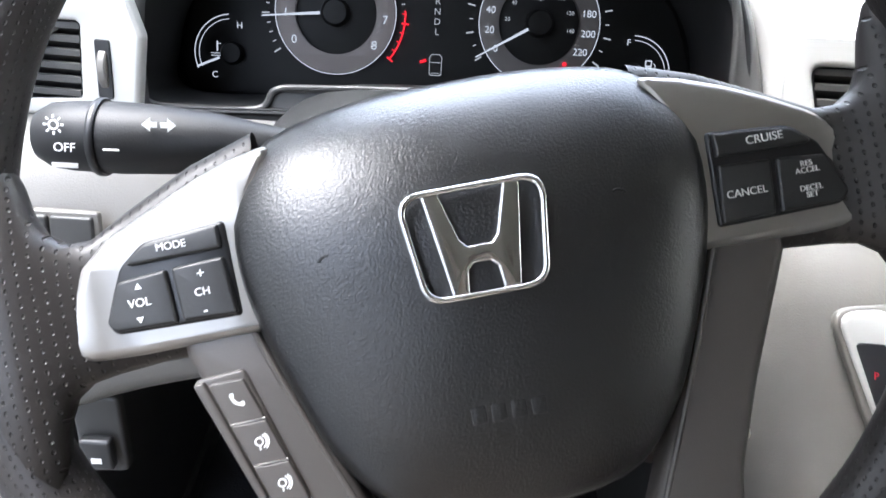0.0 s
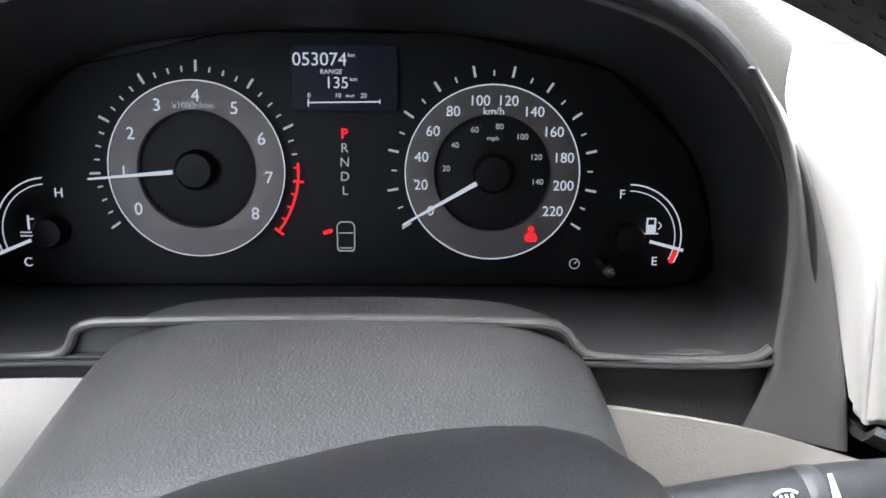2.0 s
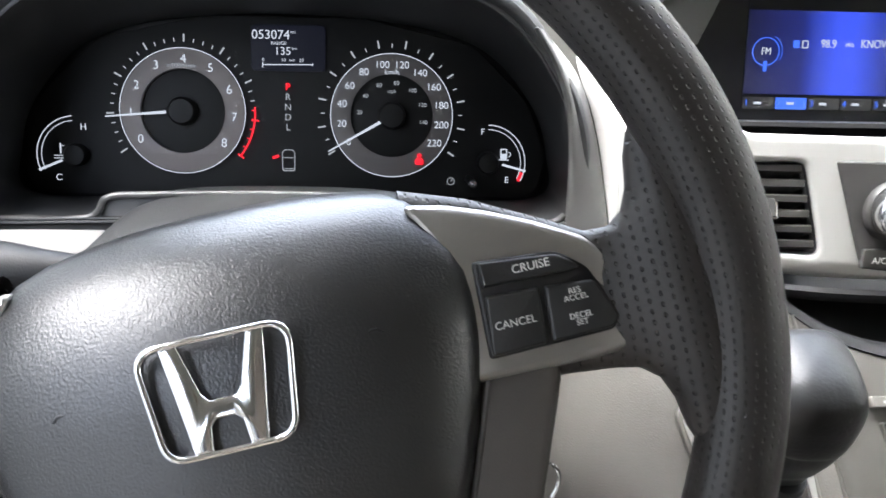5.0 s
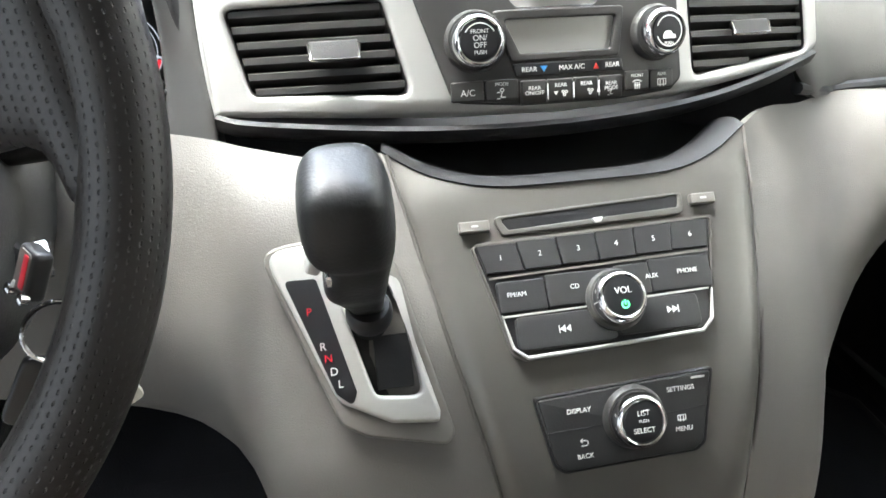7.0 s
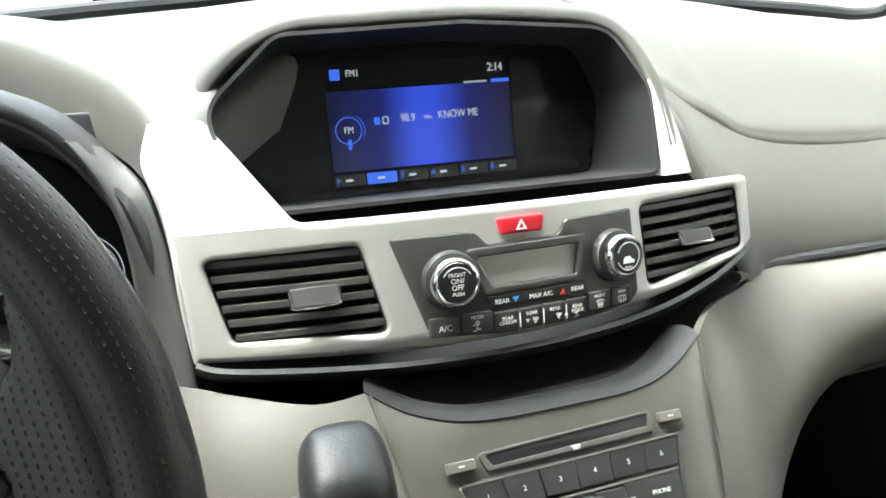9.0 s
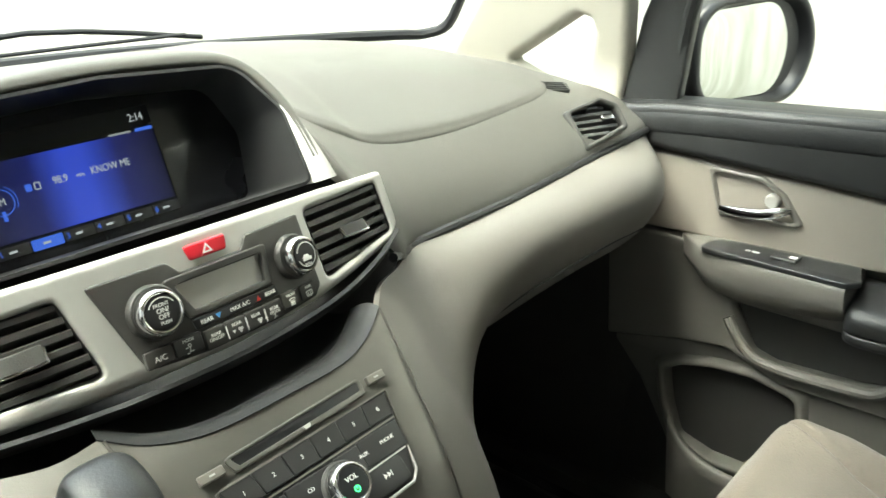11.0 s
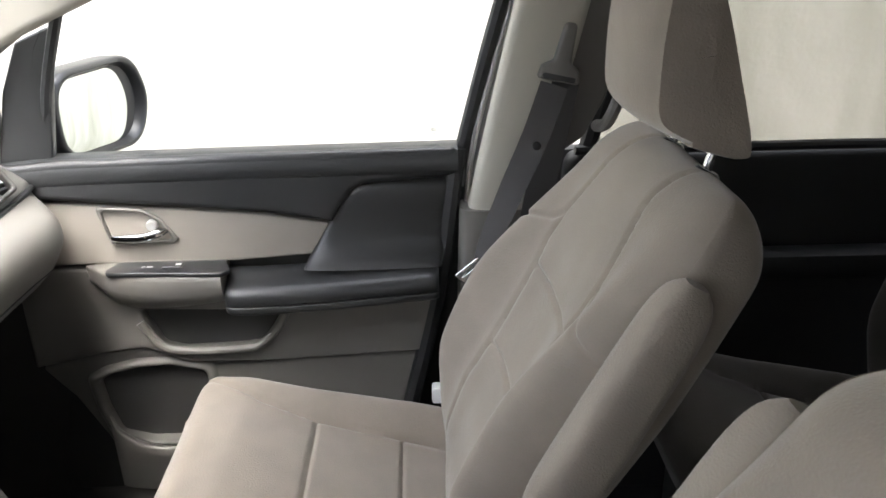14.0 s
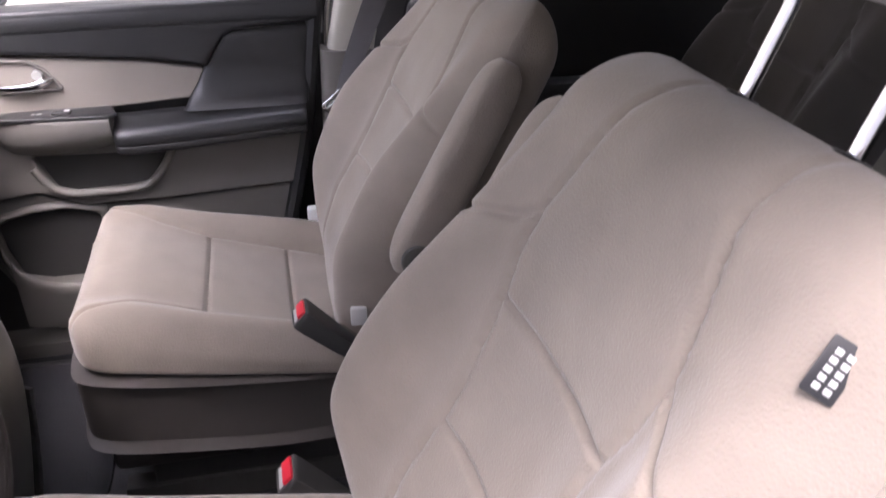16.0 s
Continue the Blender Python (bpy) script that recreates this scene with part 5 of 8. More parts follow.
for s, x, y in (("DISPLAY", -0.0275, 0.0115), ("SETTINGS", 0.0385, 0.0165), ("BACK", -0.0255, -0.0165), ("MENU", 0.039, -0.0085)):
    letters(s, 0.0041, WHITE_INK, se, x, y, 0.0034)
icon(se, pose(-0.0255, -0.0085, 0.0034), 0.007, "back")
icon(se, pose(0.038, -0.0015, 0.0034), 0.007, "frame")
part("bar", plate([box2(0.046, 0.0215, 0.055, 0.0228)], 0.0003, 0.0001, 0.0033), GREY_INK, se)
knob(se, pose(0.0065, 0.0035, 0.002), 0.0162, 0.017, (("LIST", 0.0055, 0.0044), ("PUSH", 0.0008, 0.0026), ("SELECT", -0.0048, 0.0042)))

# ---- gear lever ----
PL = F(0, -0.104, 0.68, 35.8)
gl_ = thing("gear_shifter", "black leather gear lever in a silver gate", "gear lever", PL @ pose(0, 0.001, 0.007))
PO = rounded([(-0.209, 0.080), (-0.172, 0.084), (-0.128, 0.068), (-0.103, -0.040), (-0.108, -0.047), (-0.156, -0.036), (-0.170, -0.027)], [0.012, 0.012, 0.012, 0.006, 0.006, 0.012, 0.012])
SLOT = rounded([(-0.163, 0.044), (-0.130, 0.056), (-0.120, -0.016), (-0.148, -0.013)], 0.006)
INNER = rounded([(-0.206, 0.078), (-0.173, 0.081), (-0.158, 0.035), (-0.132, 0.06), (-0.111, -0.026), (-0.112, -0.033), (-0.140, -0.030), (-0.170, -0.014)], [0.011, 0.011, 0.004, 0.006, 0.004, 0.004, 0.012, 0.012])
part("surround", plate([PO, SLOT], 0.008, 0.002, 0.003), GREYTRIM, gl_)
part("gate", plate([INNER, SLOT], 0.009, 0.0028, 0.0065), SILVER, gl_, "silver painted gate")
part("letter_strip", plate([rounded([(-0.195, 0.060), (-0.176, 0.0595), (-0.159, -0.009), (-0.162, -0.017), (-0.171, -0.009)], 0.003)], 0.002, 0.0005, 0.0072), BLACK, gl_, "black strip with gear letters")
for s, x, y, mt in (("P", -0.182, 0.040, RED), ("R", -0.176, 0.019, WHITE_INK), ("N", -0.1735, 0.012, RED), ("D", -0.171, 0.004, WHITE_INK), ("L", -0.168, -0.0035, WHITE_INK)):
    letters(s, 0.0064, mt, gl_, x, y, 0.0076)
part("slot", plate([[(x, y) for x, y in SLOT]], 0.002, 0.0003, -0.003), BLACK, gl_)
part("slot_wall", skin([[(x, y, 0.004) for x, y in SLOT], [(x, y, -0.006) for x, y in SLOT]], 1, 1, closed=True), BLACK, gl_)
part("boot", block(-0.146, -0.010, -0.006, -0.124, 0.022, 0.0, 0.001), RUBBER, gl_, m=pose(0, 0, 0.0))
part("collar", lathe([(0.013, 0), (0.014, 0.004), (0.0135, 0.012), (0.012, 0.014)], 24), BLACK, gl_, m=pose(-0.147, 0.033, 0.006, -30, -4, 0))
part("lever_rod", lathe([(0.0095, -0.006), (0.0105, 0.012), (0.0095, 0.026)], 20), RUBBER, gl_, m=pose(-0.147, 0.031, 0.0, -36, -5, 0))
kn_rows = []
for h, l, r, cy, wy in ((0.0, -0.0095, 0.0100, 0, 0.009), (0.006, -0.0125, 0.0108, 0, 0.011), (0.012, -0.0185, 0.0120, 0.001, 0.0135), (0.018, -0.0222, 0.0132, 0.001, 0.016), (0.026, -0.0222, 0.0146, 0.002, 0.019), (0.034, -0.0198, 0.0160, 0.003, 0.022), (0.041, -0.0192, 0.0175, 0.004, 0.024), (0.0455, -0.0210, 0.0186, 0.005, 0.0255), (0.050, -0.0275, 0.0195, 0.005, 0.027), (0.058, -0.0298, 0.0204, 0.005, 0.028), (0.068, -0.0302, 0.0207, 0.006, 0.0292), (0.077, -0.0298, 0.0200, 0.006, 0.0292), (0.085, -0.0287, 0.0184, 0.006, 0.0282), (0.0915, -0.0262, 0.0155, 0.006, 0.026), (0.0958, -0.0220, 0.0105, 0.006, 0.0215), (0.0985, -0.0160, 0.0035, 0.006, 0.014), (0.0995, -0.0085, -0.0055, 0.006, 0.002)):
    cx, wx = (l + r) / 2, (r - l) / 2
    kn_rows.append([(cx + wx * math.copysign(abs(math.cos(a)) ** 0.62, math.cos(a)), cy + wy * math.copysign(abs(math.sin(a)) ** 0.62, math.sin(a)), h) for a in (2 * math.pi * k / 16 for k in range(16))])
KN = Matrix.Translation((-0.148, 0.034, 0.008)) @ pose(0, 0, 0, -38, -5, 0) @ pose(0, 0, 0.012)
kk = part("knob", skin(kn_rows, 2, 3, closed=True, cap=True), VINYL, gl_, "black leather knob", KN)
part("release_button", plate([rounded([(-0.006, -0.009), (0.006, -0.009), (0.006, 0.009), (-0.006, 0.009)], 0.003)], 0.008, 0.002, 0.0), SILVER, kk, "silver release button", pose(-0.0275, -0.007, 0.051, 0, -62, 0))
part("release_button", plate([rounded([(-0.005, -0.006), (0.005, -0.006), (0.005, 0.006), (-0.005, 0.006)], 0.003)], 0.008, 0.002, 0.0), CHROME, kk, "chrome catch", pose(-0.0205, -0.008, 0.035, 0, -84, 0))

# ---- instrument cluster ----
CLF = F(-0.46, 0.172, 0.85, 20)
ic = thing("instrument_cluster", "lit instrument cluster with grey rev counter and speedometer", "instruments", CLF)
FACE = rounded([(-0.198, -0.066), (0.198, -0.066), (0.206, -0.03), (0.19, 0.012), (0.145, 0.055), (0.06, 0.074), (-0.06, 0.074), (-0.145, 0.055), (-0.19, 0.012), (-0.206, -0.03)], 0.02, 5)
part("face", plate([FACE], 0.006, 0.001, -0.003), DIAL_DARK, ic)
part("backing", plate([box2(-0.225, -0.085, 0.225, 0.085, 0.03)], 0.012, 0.002, -0.010), BLACK, ic)


def dial(cx, cy, r_out, r_in, label, mat=DIAL):
    d = part("dial", plate([circle2(cx, cy, r_out, 64), circle2(cx, cy, r_in, 64)], 0.004, 0.0006, 0.0025), mat, ic, label)
    part("bowl", plate([circle2(cx, cy, r_in, 64)], 0.002, 0.0003, -0.0005), DIAL_DARK, d)
    part("ring", arc(cx, cy, r_out + 0.0004, 0, 360, 0.0007, 0.003, 64), LIT_WHITE, d)
    part("inner_ring", arc(cx, cy, r_in, 0, 360, 0.0005, 0.0032, 64), DIAL_DARK, d)
    part("hub", lathe([(0.011, -0.001), (0.011, 0.006), (0.009, 0.009), (0.001, 0.0095)], 32), DIAL_DARK, d, m=pose(cx, cy, 0))
    return d


def ticks(d, cx, cy, r, a0, a1, n, long_every, mat=LIT_WHITE, red_from=999, w=0.0009, l0=0.003, l1=0.006):
    for i in range(n + 1):
        a = radians(a0 + (a1 - a0) * i / n)
        big = i % long_every == 0
        l = l1 if big else l0
        part("tick", strip(cx + r * math.cos(a), cy + r * math.sin(a), cx + (r + l) * math.cos(a), cy + (r + l) * math.sin(a), w * (1.5 if big else 1), 0.002), LIT_RED if i >= red_from else mat, d)


TX, TY, SX, SY = -0.0805, 0.0, 0.081, -0.001
tach = dial(TX, TY, 0.0475, 0.032, "warm grey rev counter dial", DIAL_WARM)
ticks(tach, TX, TY, 0.0525, 214, -38, 32, 4, DIM, 27)
for k in range(9):
    a = radians(214 - 252 * k / 8)
    letters(str(k), 0.0095, LIT_WHITE, tach, TX + 0.0395 * math.cos(a), TY + 0.0395 * math.sin(a), 0.003)
letters("x1000r/min", 0.0048, DIM, tach, TX, TY + 0.0345, 0.003)
part("red_arc", arc(TX, TY, 0.0552, -38, 4, 0.0013, 0.0022, 20), LIT_RED, tach, "red line")
part("needle", plate([[(-0.012, 0.0012), (-0.058, 0.0005), (-0.058, -0.0005), (-0.012, -0.0012)]], 0.001, 0.0002, 0.007), LIT_WHITE, tach, "white needle", pose(TX, TY, 0, 0, 0, 5))
spd = dial(SX, SY, 0.0475, 0.032, "grey speedometer dial")
ticks(spd, SX, SY, 0.0525, 212, -32, 22, 2, DIM)
for k in range(12):
    a = radians(212 - 244 * k / 11)
    letters(str(k * 20), 0.0078, LIT_WHITE, spd, SX + 0.0398 * math.cos(a), SY + 0.0398 * math.sin(a), 0.003)
letters("km/h", 0.0058, LIT_WHITE, spd, SX, SY + 0.0335, 0.003)
letters("mph", 0.0038, DIM, spd, SX, SY + 0.019, 0.001)
for k, s in enumerate(("20", "40", "60", "80", "100", "120", "140")):
    a = radians(175 - 31 * k)
    letters(s, 0.0045, DIM, spd, SX + 0.0255 * math.cos(a), SY + 0.0255 * math.sin(a), 0.001)
part("needle", plate([[(-0.006, 0.0013), (-0.057, 0.0005), (-0.057, -0.0005), (-0.006, -0.0013)]], 0.001, 0.0002, 0.007), LIT_WHITE, spd, "white needle", pose(SX, SY, 0, 0, 0, 30))
bl = part("belt_light", join(plate([circle2(0, 0.0032, 0.0018, 12)], 0.0004, 0.0001, 0.0028), plate([rounded([(-0.003, -0.004), (0.003, -0.004), (0.0035, -0.001), (0.002, 0.0012), (-0.002, 0.0012), (-0.0035, -0.001)], 0.001)], 0.0004, 0.0001, 0.0028)), LIT_RED, ic, "red belt warning light", pose(SX + 0.022, SY - 0.034, 0.001))
for x, name_, tops in ((0.148, "fuel", ("F", "E")), (-0.170, "temp", ("H", "C"))):
    s = 1 if x > 0 else -1
    cx, cy = (0.158, -0.037) if s > 0 else (-0.163, -0.035)
    g = part("gauge", join(arc(cx, cy, 0.030, -28 if s > 0 else 95, 90 if s > 0 else 205, 0.0008, 0.001), arc(cx, cy, 0.0265, -28 if s > 0 else 95, 90 if s > 0 else 205, 0.0006, 0.001)), LIT_WHITE, ic, "small lit %s gauge" % name_)
    part("hub", lathe([(0.009, -0.002), (0.009, 0.004), (0.0075, 0.007), (0.001, 0.0075)], 24), DIAL_DARK, g, m=pose(cx, cy, 0))
    if s > 0:
        letters("F", 0.007, LIT_WHITE, g, 0.1535, -0.0125, 0.001)
        letters("E", 0.007, LIT_WHITE, g, 0.1735, -0.0505, 0.001)
        part("needle", strip(cx + 0.011, cy - 0.001, cx + 0.030, cy - 0.006, 0.0018, 0.006), LIT_WHITE, g)
        part("pump", join(plate([box2(0.168, -0.034, 0.1735, -0.0255, 0.0006), box2(0.169, -0.0295, 0.1725, -0.0265)], 0.0004, 0.0001, 0.001), strip(0.1665, -0.0345, 0.175, -0.0345, 0.0008, 0.001), arc(0.1745, -0.030, 0.0018, -90, 90, 0.0006, 0.001, 8)), LIT_WHITE, g)
        part("red_end", arc(cx, cy, 0.0283, -30, -15, 0.0025, 0.0013, 6), LIT_RED, g)
    else:
        letters("H", 0.007, LIT_WHITE, g, -0.157, -0.0135, 0.001)
        letters("C", 0.007, LIT_WHITE, g, -0.177, -0.0525, 0.001)
        part("needle", strip(cx - 0.009, cy - 0.004, cx - 0.027, cy - 0.0115, 0.0018, 0.006), LIT_WHITE, g)
        part("thermometer", join(strip(-0.175, -0.026, -0.175, -0.034, 0.0012, 0.001), strip(-0.180, -0.0355, -0.170, -0.0355, 0.0006, 0.001), strip(-0.180, -0.0375, -0.170, -0.0375, 0.0006, 0.001), strip(-0.175, -0.028, -0.172, -0.028, 0.0006, 0.001)), LIT_WHITE, g)
part("lcd", plate([box2(-0.028, 0.032, 0.029, 0.067, 0.004)], 0.003, 0.0005, 0.001), LIT_LCD, ic, "dim blue-grey trip display")
for s, x, y, size in (("053074", -0.0125, 0.0590, 0.0098), ("RANGE", -0.0065, 0.0528, 0.0036), ("135", -0.0035, 0.0468, 0.0086), ("0", -0.0185, 0.0402, 0.0036), ("10", -0.003, 0.0402, 0.0036), ("km/l", 0.0035, 0.0402, 0.0026), ("20", 0.0108, 0.0402, 0.0036), ("km", 0.0045, 0.0615, 0.0032), ("km", 0.0055, 0.0490, 0.0032)):
    letters(s, size, LIT_WHITE, ic, x, y, 0.002)
part("bar", join(strip(-0.0190, 0.0365, 0.0195, 0.0372, 0.0008, 0.002), strip(-0.0190, 0.0345, -0.0190, 0.0385, 0.0008, 0.002), strip(0.0195, 0.036, 0.0195, 0.0385, 0.0006, 0.002)), LIT_WHITE, ic)
for k, s in enumerate("PRNDL"):
    letters(s, 0.0072, LIT_RED if k == 0 else DIM, ic, 0.0, 0.0198 - k * 0.0078, 0.0012, bold=0.0002 if k == 0 else 0)
part("car_sign", plate([rounded([(-0.005, -0.0455), (0.005, -0.0455), (0.0052, -0.031), (0.0035, -0.0285), (-0.0035, -0.0285), (-0.0052, -0.031)], 0.002), rounded([(-0.0044, -0.0448), (0.0044, -0.0448), (0.0046, -0.0312), (0.0032, -0.0291), (-0.0032, -0.0291), (-0.0046, -0.0312)], 0.0018)], 0.0004, 0.0001, 0.001), DIM, ic)
part("car_sign", join(strip(-0.004, -0.035, 0.004, -0.035, 0.0006, 0.001), strip(-0.0035, -0.0435, 0.0035, -0.0435, 0.0006, 0.001)), DIM, ic)
part("door_light", strip(-0.0125, -0.0352, -0.0075, -0.0335, 0.0022, 0.0012), LIT_RED, ic, "red open-door light")
part("trip_sign", join(arc(0.1285, -0.052, 0.0028, 0, 360, 0.0005, 0.001, 16), strip(0.1285, -0.052, 0.1298, -0.0505, 0.0006, 0.001)), DIM, ic)
part("trip_stalk", tube([(0.143, -0.050, 0.0), (0.145, -0.053, 0.016)], [0.0032, 0.0032], 14), BLACK, ic, "black trip reset stalk")
part("stalk_tip", lathe([(0.0034, 0), (0.0034, 0.003), (0.0024, 0.0045), (0.0003, 0.005)], 18), STEEL, ic, "bright tip of the reset stalk", pose(0.145, -0.053, 0.015))
# recess, hood and its bright lower lip
ring = spline([(-0.198, -0.064, 0), (-0.1, -0.066, 0), (0.0, -0.066, 0), (0.1, -0.066, 0), (0.198, -0.064, 0), (0.205, -0.03, 0), (0.19, 0.012, 0), (0.145, 0.055, 0), (0.06, 0.073, 0), (-0.06, 0.073, 0), (-0.145, 0.055, 0), (-0.19, 0.012, 0), (-0.205, -0.03, 0)], 7, True)


def hoodring(out, z0, z1, drop=0.0, lift=0.0):
    r = []
    for p in ring:
        up = max(0.0, min(1.0, (p.y + 0.066) / 0.14))
        sx = 1 + out / 0.205
        y = p.y * (1 + out / 0.074 * (0.75 if p.y > 0 else 0.1)) + lift * up - drop * (1 - up)
        r.append((p.x * sx, y, z0 + (z1 - z0) * up))
    return r


part("hood", skin([hoodring(0, -0.002, -0.002), hoodring(0.001, 0.03, 0.03), hoodring(0.001, 0.07, 0.072, 0.004, 0.006), hoodring(0.0, 0.098, 0.115, 0.006, 0.012), hoodring(0.003, 0.101, 0.120, 0.008, 0.015), hoodring(0.009, 0.098, 0.116, 0.010, 0.019), hoodring(0.018, 0.03, 0.05, 0.012, 0.02), hoodring(0.024, -0.03, -0.10, 0.012, 0.018)], 1, 3, closed=True), HOOD, ic, "black hooded surround")
part("surround", skin([hoodring(0.0025, 0.1015, 0.1205, 0.008, 0.015), hoodring(0.006, 0.104, 0.123, 0.008, 0.017), hoodring(0.010, 0.103, 0.12, 0.010, 0.020), hoodring(0.016, 0.09, 0.10, 0.011, 0.022), hoodring(0.02, 0.05, 0.05, 0.012, 0.022)], 1, 3, closed=True), HOOD, ic, "black frame of the hood")
lip = [(-0.200, -0.067, 0.1015), (-0.185, -0.0745, 0.0985), (-0.122, -0.0735, 0.0985), (-0.108, -0.060, 0.0985), (-0.08, -0.0575, 0.0985), (0.0, -0.0560, 0.0985), (0.08, -0.0575, 0.0985), (0.105, -0.060, 0.0985), (0.122, -0.0735, 0.0985), (0.185, -0.0745, 0.1005), (0.200, -0.068, 0.1020)]
for s in (1, -1):
    sh_ = 0.0 if s > 0 else -0.006
    edge_in = [(0.194, -0.108, 0.102), (0.2015, -0.085, 0.105), (0.2035, -0.060, 0.108), (0.2032, -0.030, 0.112), (0.200, 0.0, 0.116), (0.190, 0.030, 0.120), (0.175, 0.054, 0.122)]
    flange = []
    for k, (x, y, z) in enumerate(edge_in):
        x += sh_
        if s > 0:
            xo = (0.2295, 0.2285, 0.2262, 0.2228, 0.2180, 0.2080, 0.188)[k]
            zo = (0.118, 0.1155, 0.110, 0.103, 0.094, 0.088, 0.090)[k]
        else:
            xo = x + 0.75 * (0.027, 0.026, 0.024, 0.021, 0.017, 0.012, 0.006)[k]
            zo = z - 0.006
        flange.append([(s * (x - 0.003), y, z - 0.004), (s * x, y, z), (s * (x * 0.55 + xo * 0.45), y, z * 0.55 + zo * 0.45 + 0.001), (s * xo, y - 0.002, zo), (s * (xo + 0.002), y - 0.002, zo - 0.012), (s * (xo + 0.002), y - 0.002, zo - 0.06)])
    part("side_cheek", skin(flange, 4, 3, thick=0.002), CHEEK, ic, "satin charcoal cheek beside the dials", angle=50)
part("lip", tube(lip, 0.0025, 10, smooth=6), CHEEK, ic, "satin grey lower lip")
part("shelf", plate([rounded([(-0.205, -0.072), (-0.12, -0.073), (-0.105, -0.058), (0.105, -0.058), (0.12, -0.073), (0.205, -0.072), (0.21, -0.115), (-0.21, -0.115)], 0.006)], 0.01, 0.002, 0.097), DARK, ic)

# ---- left end of the dashboard ----
LV = F(-0.70, 0.032, 0.85, 10, -6)
flat = lambda x, y, z: (x, y, z)
LVO = rounded([(-0.042, 0.026), (0.014, 0.027), (0.011, -0.022), (-0.042, -0.026)], 0.004)
part("left_trim", plate([rounded([(-0.075, 0.045), (0.045, 0.05), (0.055, 0.02), (0.048, -0.036), (-0.075, -0.036)], 0.006), LVO], 0.012, 0.003, 0.0), SILVER, dash, "silver trim round the left vent", LV)
vent(LVO, 6, None, LV, flat, "black louvred vent at the driver's door side")
wheel_ = thing("vent_thumbwheel", "grey ribbed thumbwheel beside the louvred vent", "thumbwheel", LV @ pose(0.029, -0.002, 0.0))
part("slot", plate([box2(-0.005, -0.019, 0.005, 0.019, 0.002)], 0.002, 0.0004, 0.0015), BLACK, wheel_)
part("wheel", moved(lathe([(0.017, -0.003), (0.018, -0.002), (0.018, 0.002), (0.017, 0.003)], 40), pose(0, 0, -0.012, 0, 90, 0)), GREYTRIM, wheel_)
sw = thing("switch_panel", "two dark blank switches on the knee panel", "switches", F(-0.697, -0.034, 0.757, 12, -2))
for x in (-0.0145, 0.0145):
    part("switch", plate([box2(x - 0.0135, -0.0165, x + 0.0135, 0.0165, 0.002)], 0.008, 0.0015, 0.005), DARK, sw)
part("surround", plate([box2(-0.031, -0.019, 0.031, 0.019, 0.003)], 0.006, 0.001, 0.0015), GREYTRIM, sw)
part("bar", plate([box2(-0.019, -0.011, -0.011, -0.005)], 0.0004, 0.0001, 0.0054), WHITE_INK, sw)
lev = thing("bonnet_release", "small grey bonnet release lever under the dashboard", "lever", F(-0.70, -0.035, 0.572, 5))
part("bracket", plate([rounded([(-0.018, -0.028), (0.018, -0.026), (0.018, 0.045), (-0.018, 0.045)], 0.006)], 0.012, 0.003, -0.002), DARK, lev)
part("handle", plate([box2(-0.012, -0.015, 0.012, 0.013, 0.003)], 0.01, 0.003, 0.01), BUTTON, lev)
part("sign", plate([box2(-0.004, -0.008, 0.004, -0.003)], 0.0004, 0.0001, 0.0104), WHITE_INK, lev)
ped = thing("brake_pedal", "ribbed black rubber pedal in the dark footwell", "pedal", F(-0.56, 0.32, 0.28, 40))
part("pad", plate([box2(-0.05, -0.03, 0.05, 0.03, 0.01)], 0.012, 0.003), RUBBER, ped)
for k in range(4):
    part("rib", block(-0.045, -0.021 + k * 0.013, 0, 0.045, -0.016 + k * 0.013, 0.003, 0.001), RUBBER, ped)
part("arm", tube([(0.0, 0.02, -0.01), (0.0, 0.12, -0.06), (0.0, 0.3, -0.08)], 0.008, 8, smooth=3), STEEL, ped)

# ---- steering column, stalks, key ----
col = thing("steering_column", "dark grey shrouded steering column", "steering column")
cs = []
for y, zt, zb, w, k in ((0.075, 0.826, 0.74, 0.105, 1.0), (0.03, 0.836, 0.72, 0.110, 1.0), (-0.03, 0.846, 0.70, 0.114, 1.0), (-0.075, 0.852, 0.70, 0.115, 1.0), (-0.112, 0.850, 0.71, 0.110, 1), (-0.130, 0.838, 0.735, 0.098, 1)):
    zc, hh = (zt + zb) / 2, (zt - zb) / 2
    cs.append([(-0.452 + 1.08 * w * math.copysign(abs(math.cos(a)) ** 0.55, math.cos(a)), y + 0.01 * math.sin(a), zc + hh * math.copysign(abs(math.sin(a)) ** 0.6, math.sin(a))) for a in (2 * math.pi * q / 20 for q in range(20))])
part("shroud", skin(cs, 2, 4, closed=True, cap=True), SHROUD, col, "grained charcoal shroud")
part("ignition", moved(lathe([(0.02, 0), (0.02, 0.012), (0.017, 0.016), (0.006, 0.016)], 32), F(-0.345, -0.085, 0.765, 20, 25)), BLACK, col, "black ignition lock")
st = thing("light_stalk", "black light and indicator stalk with white signs", "stalk", pose(-0.545, -0.092, 0.857, 0, 0, 0))
prof = [(0.008, -0.02), (0.011, 0.0), (0.0150, 0.02), (0.0175, 0.045), (0.0185, 0.07), (0.018, 0.094), (0.0165, 0.105), (0.0125, 0.112), (0.004, 0.114)]
part("body", moved(lathe(prof, 32), pose(0, 0, 0, 0, -90, 0)), STALK, st)
part("ring", moved(lathe([(0.0197, 0.078), (0.0202, 0.079), (0.0202, 0.081), (0.0197, 0.082)], 32), pose(0, 0, 0, 0, -90, 0)), BLACK, st)
SF = F(0, -0.0195, 0.006, 20)
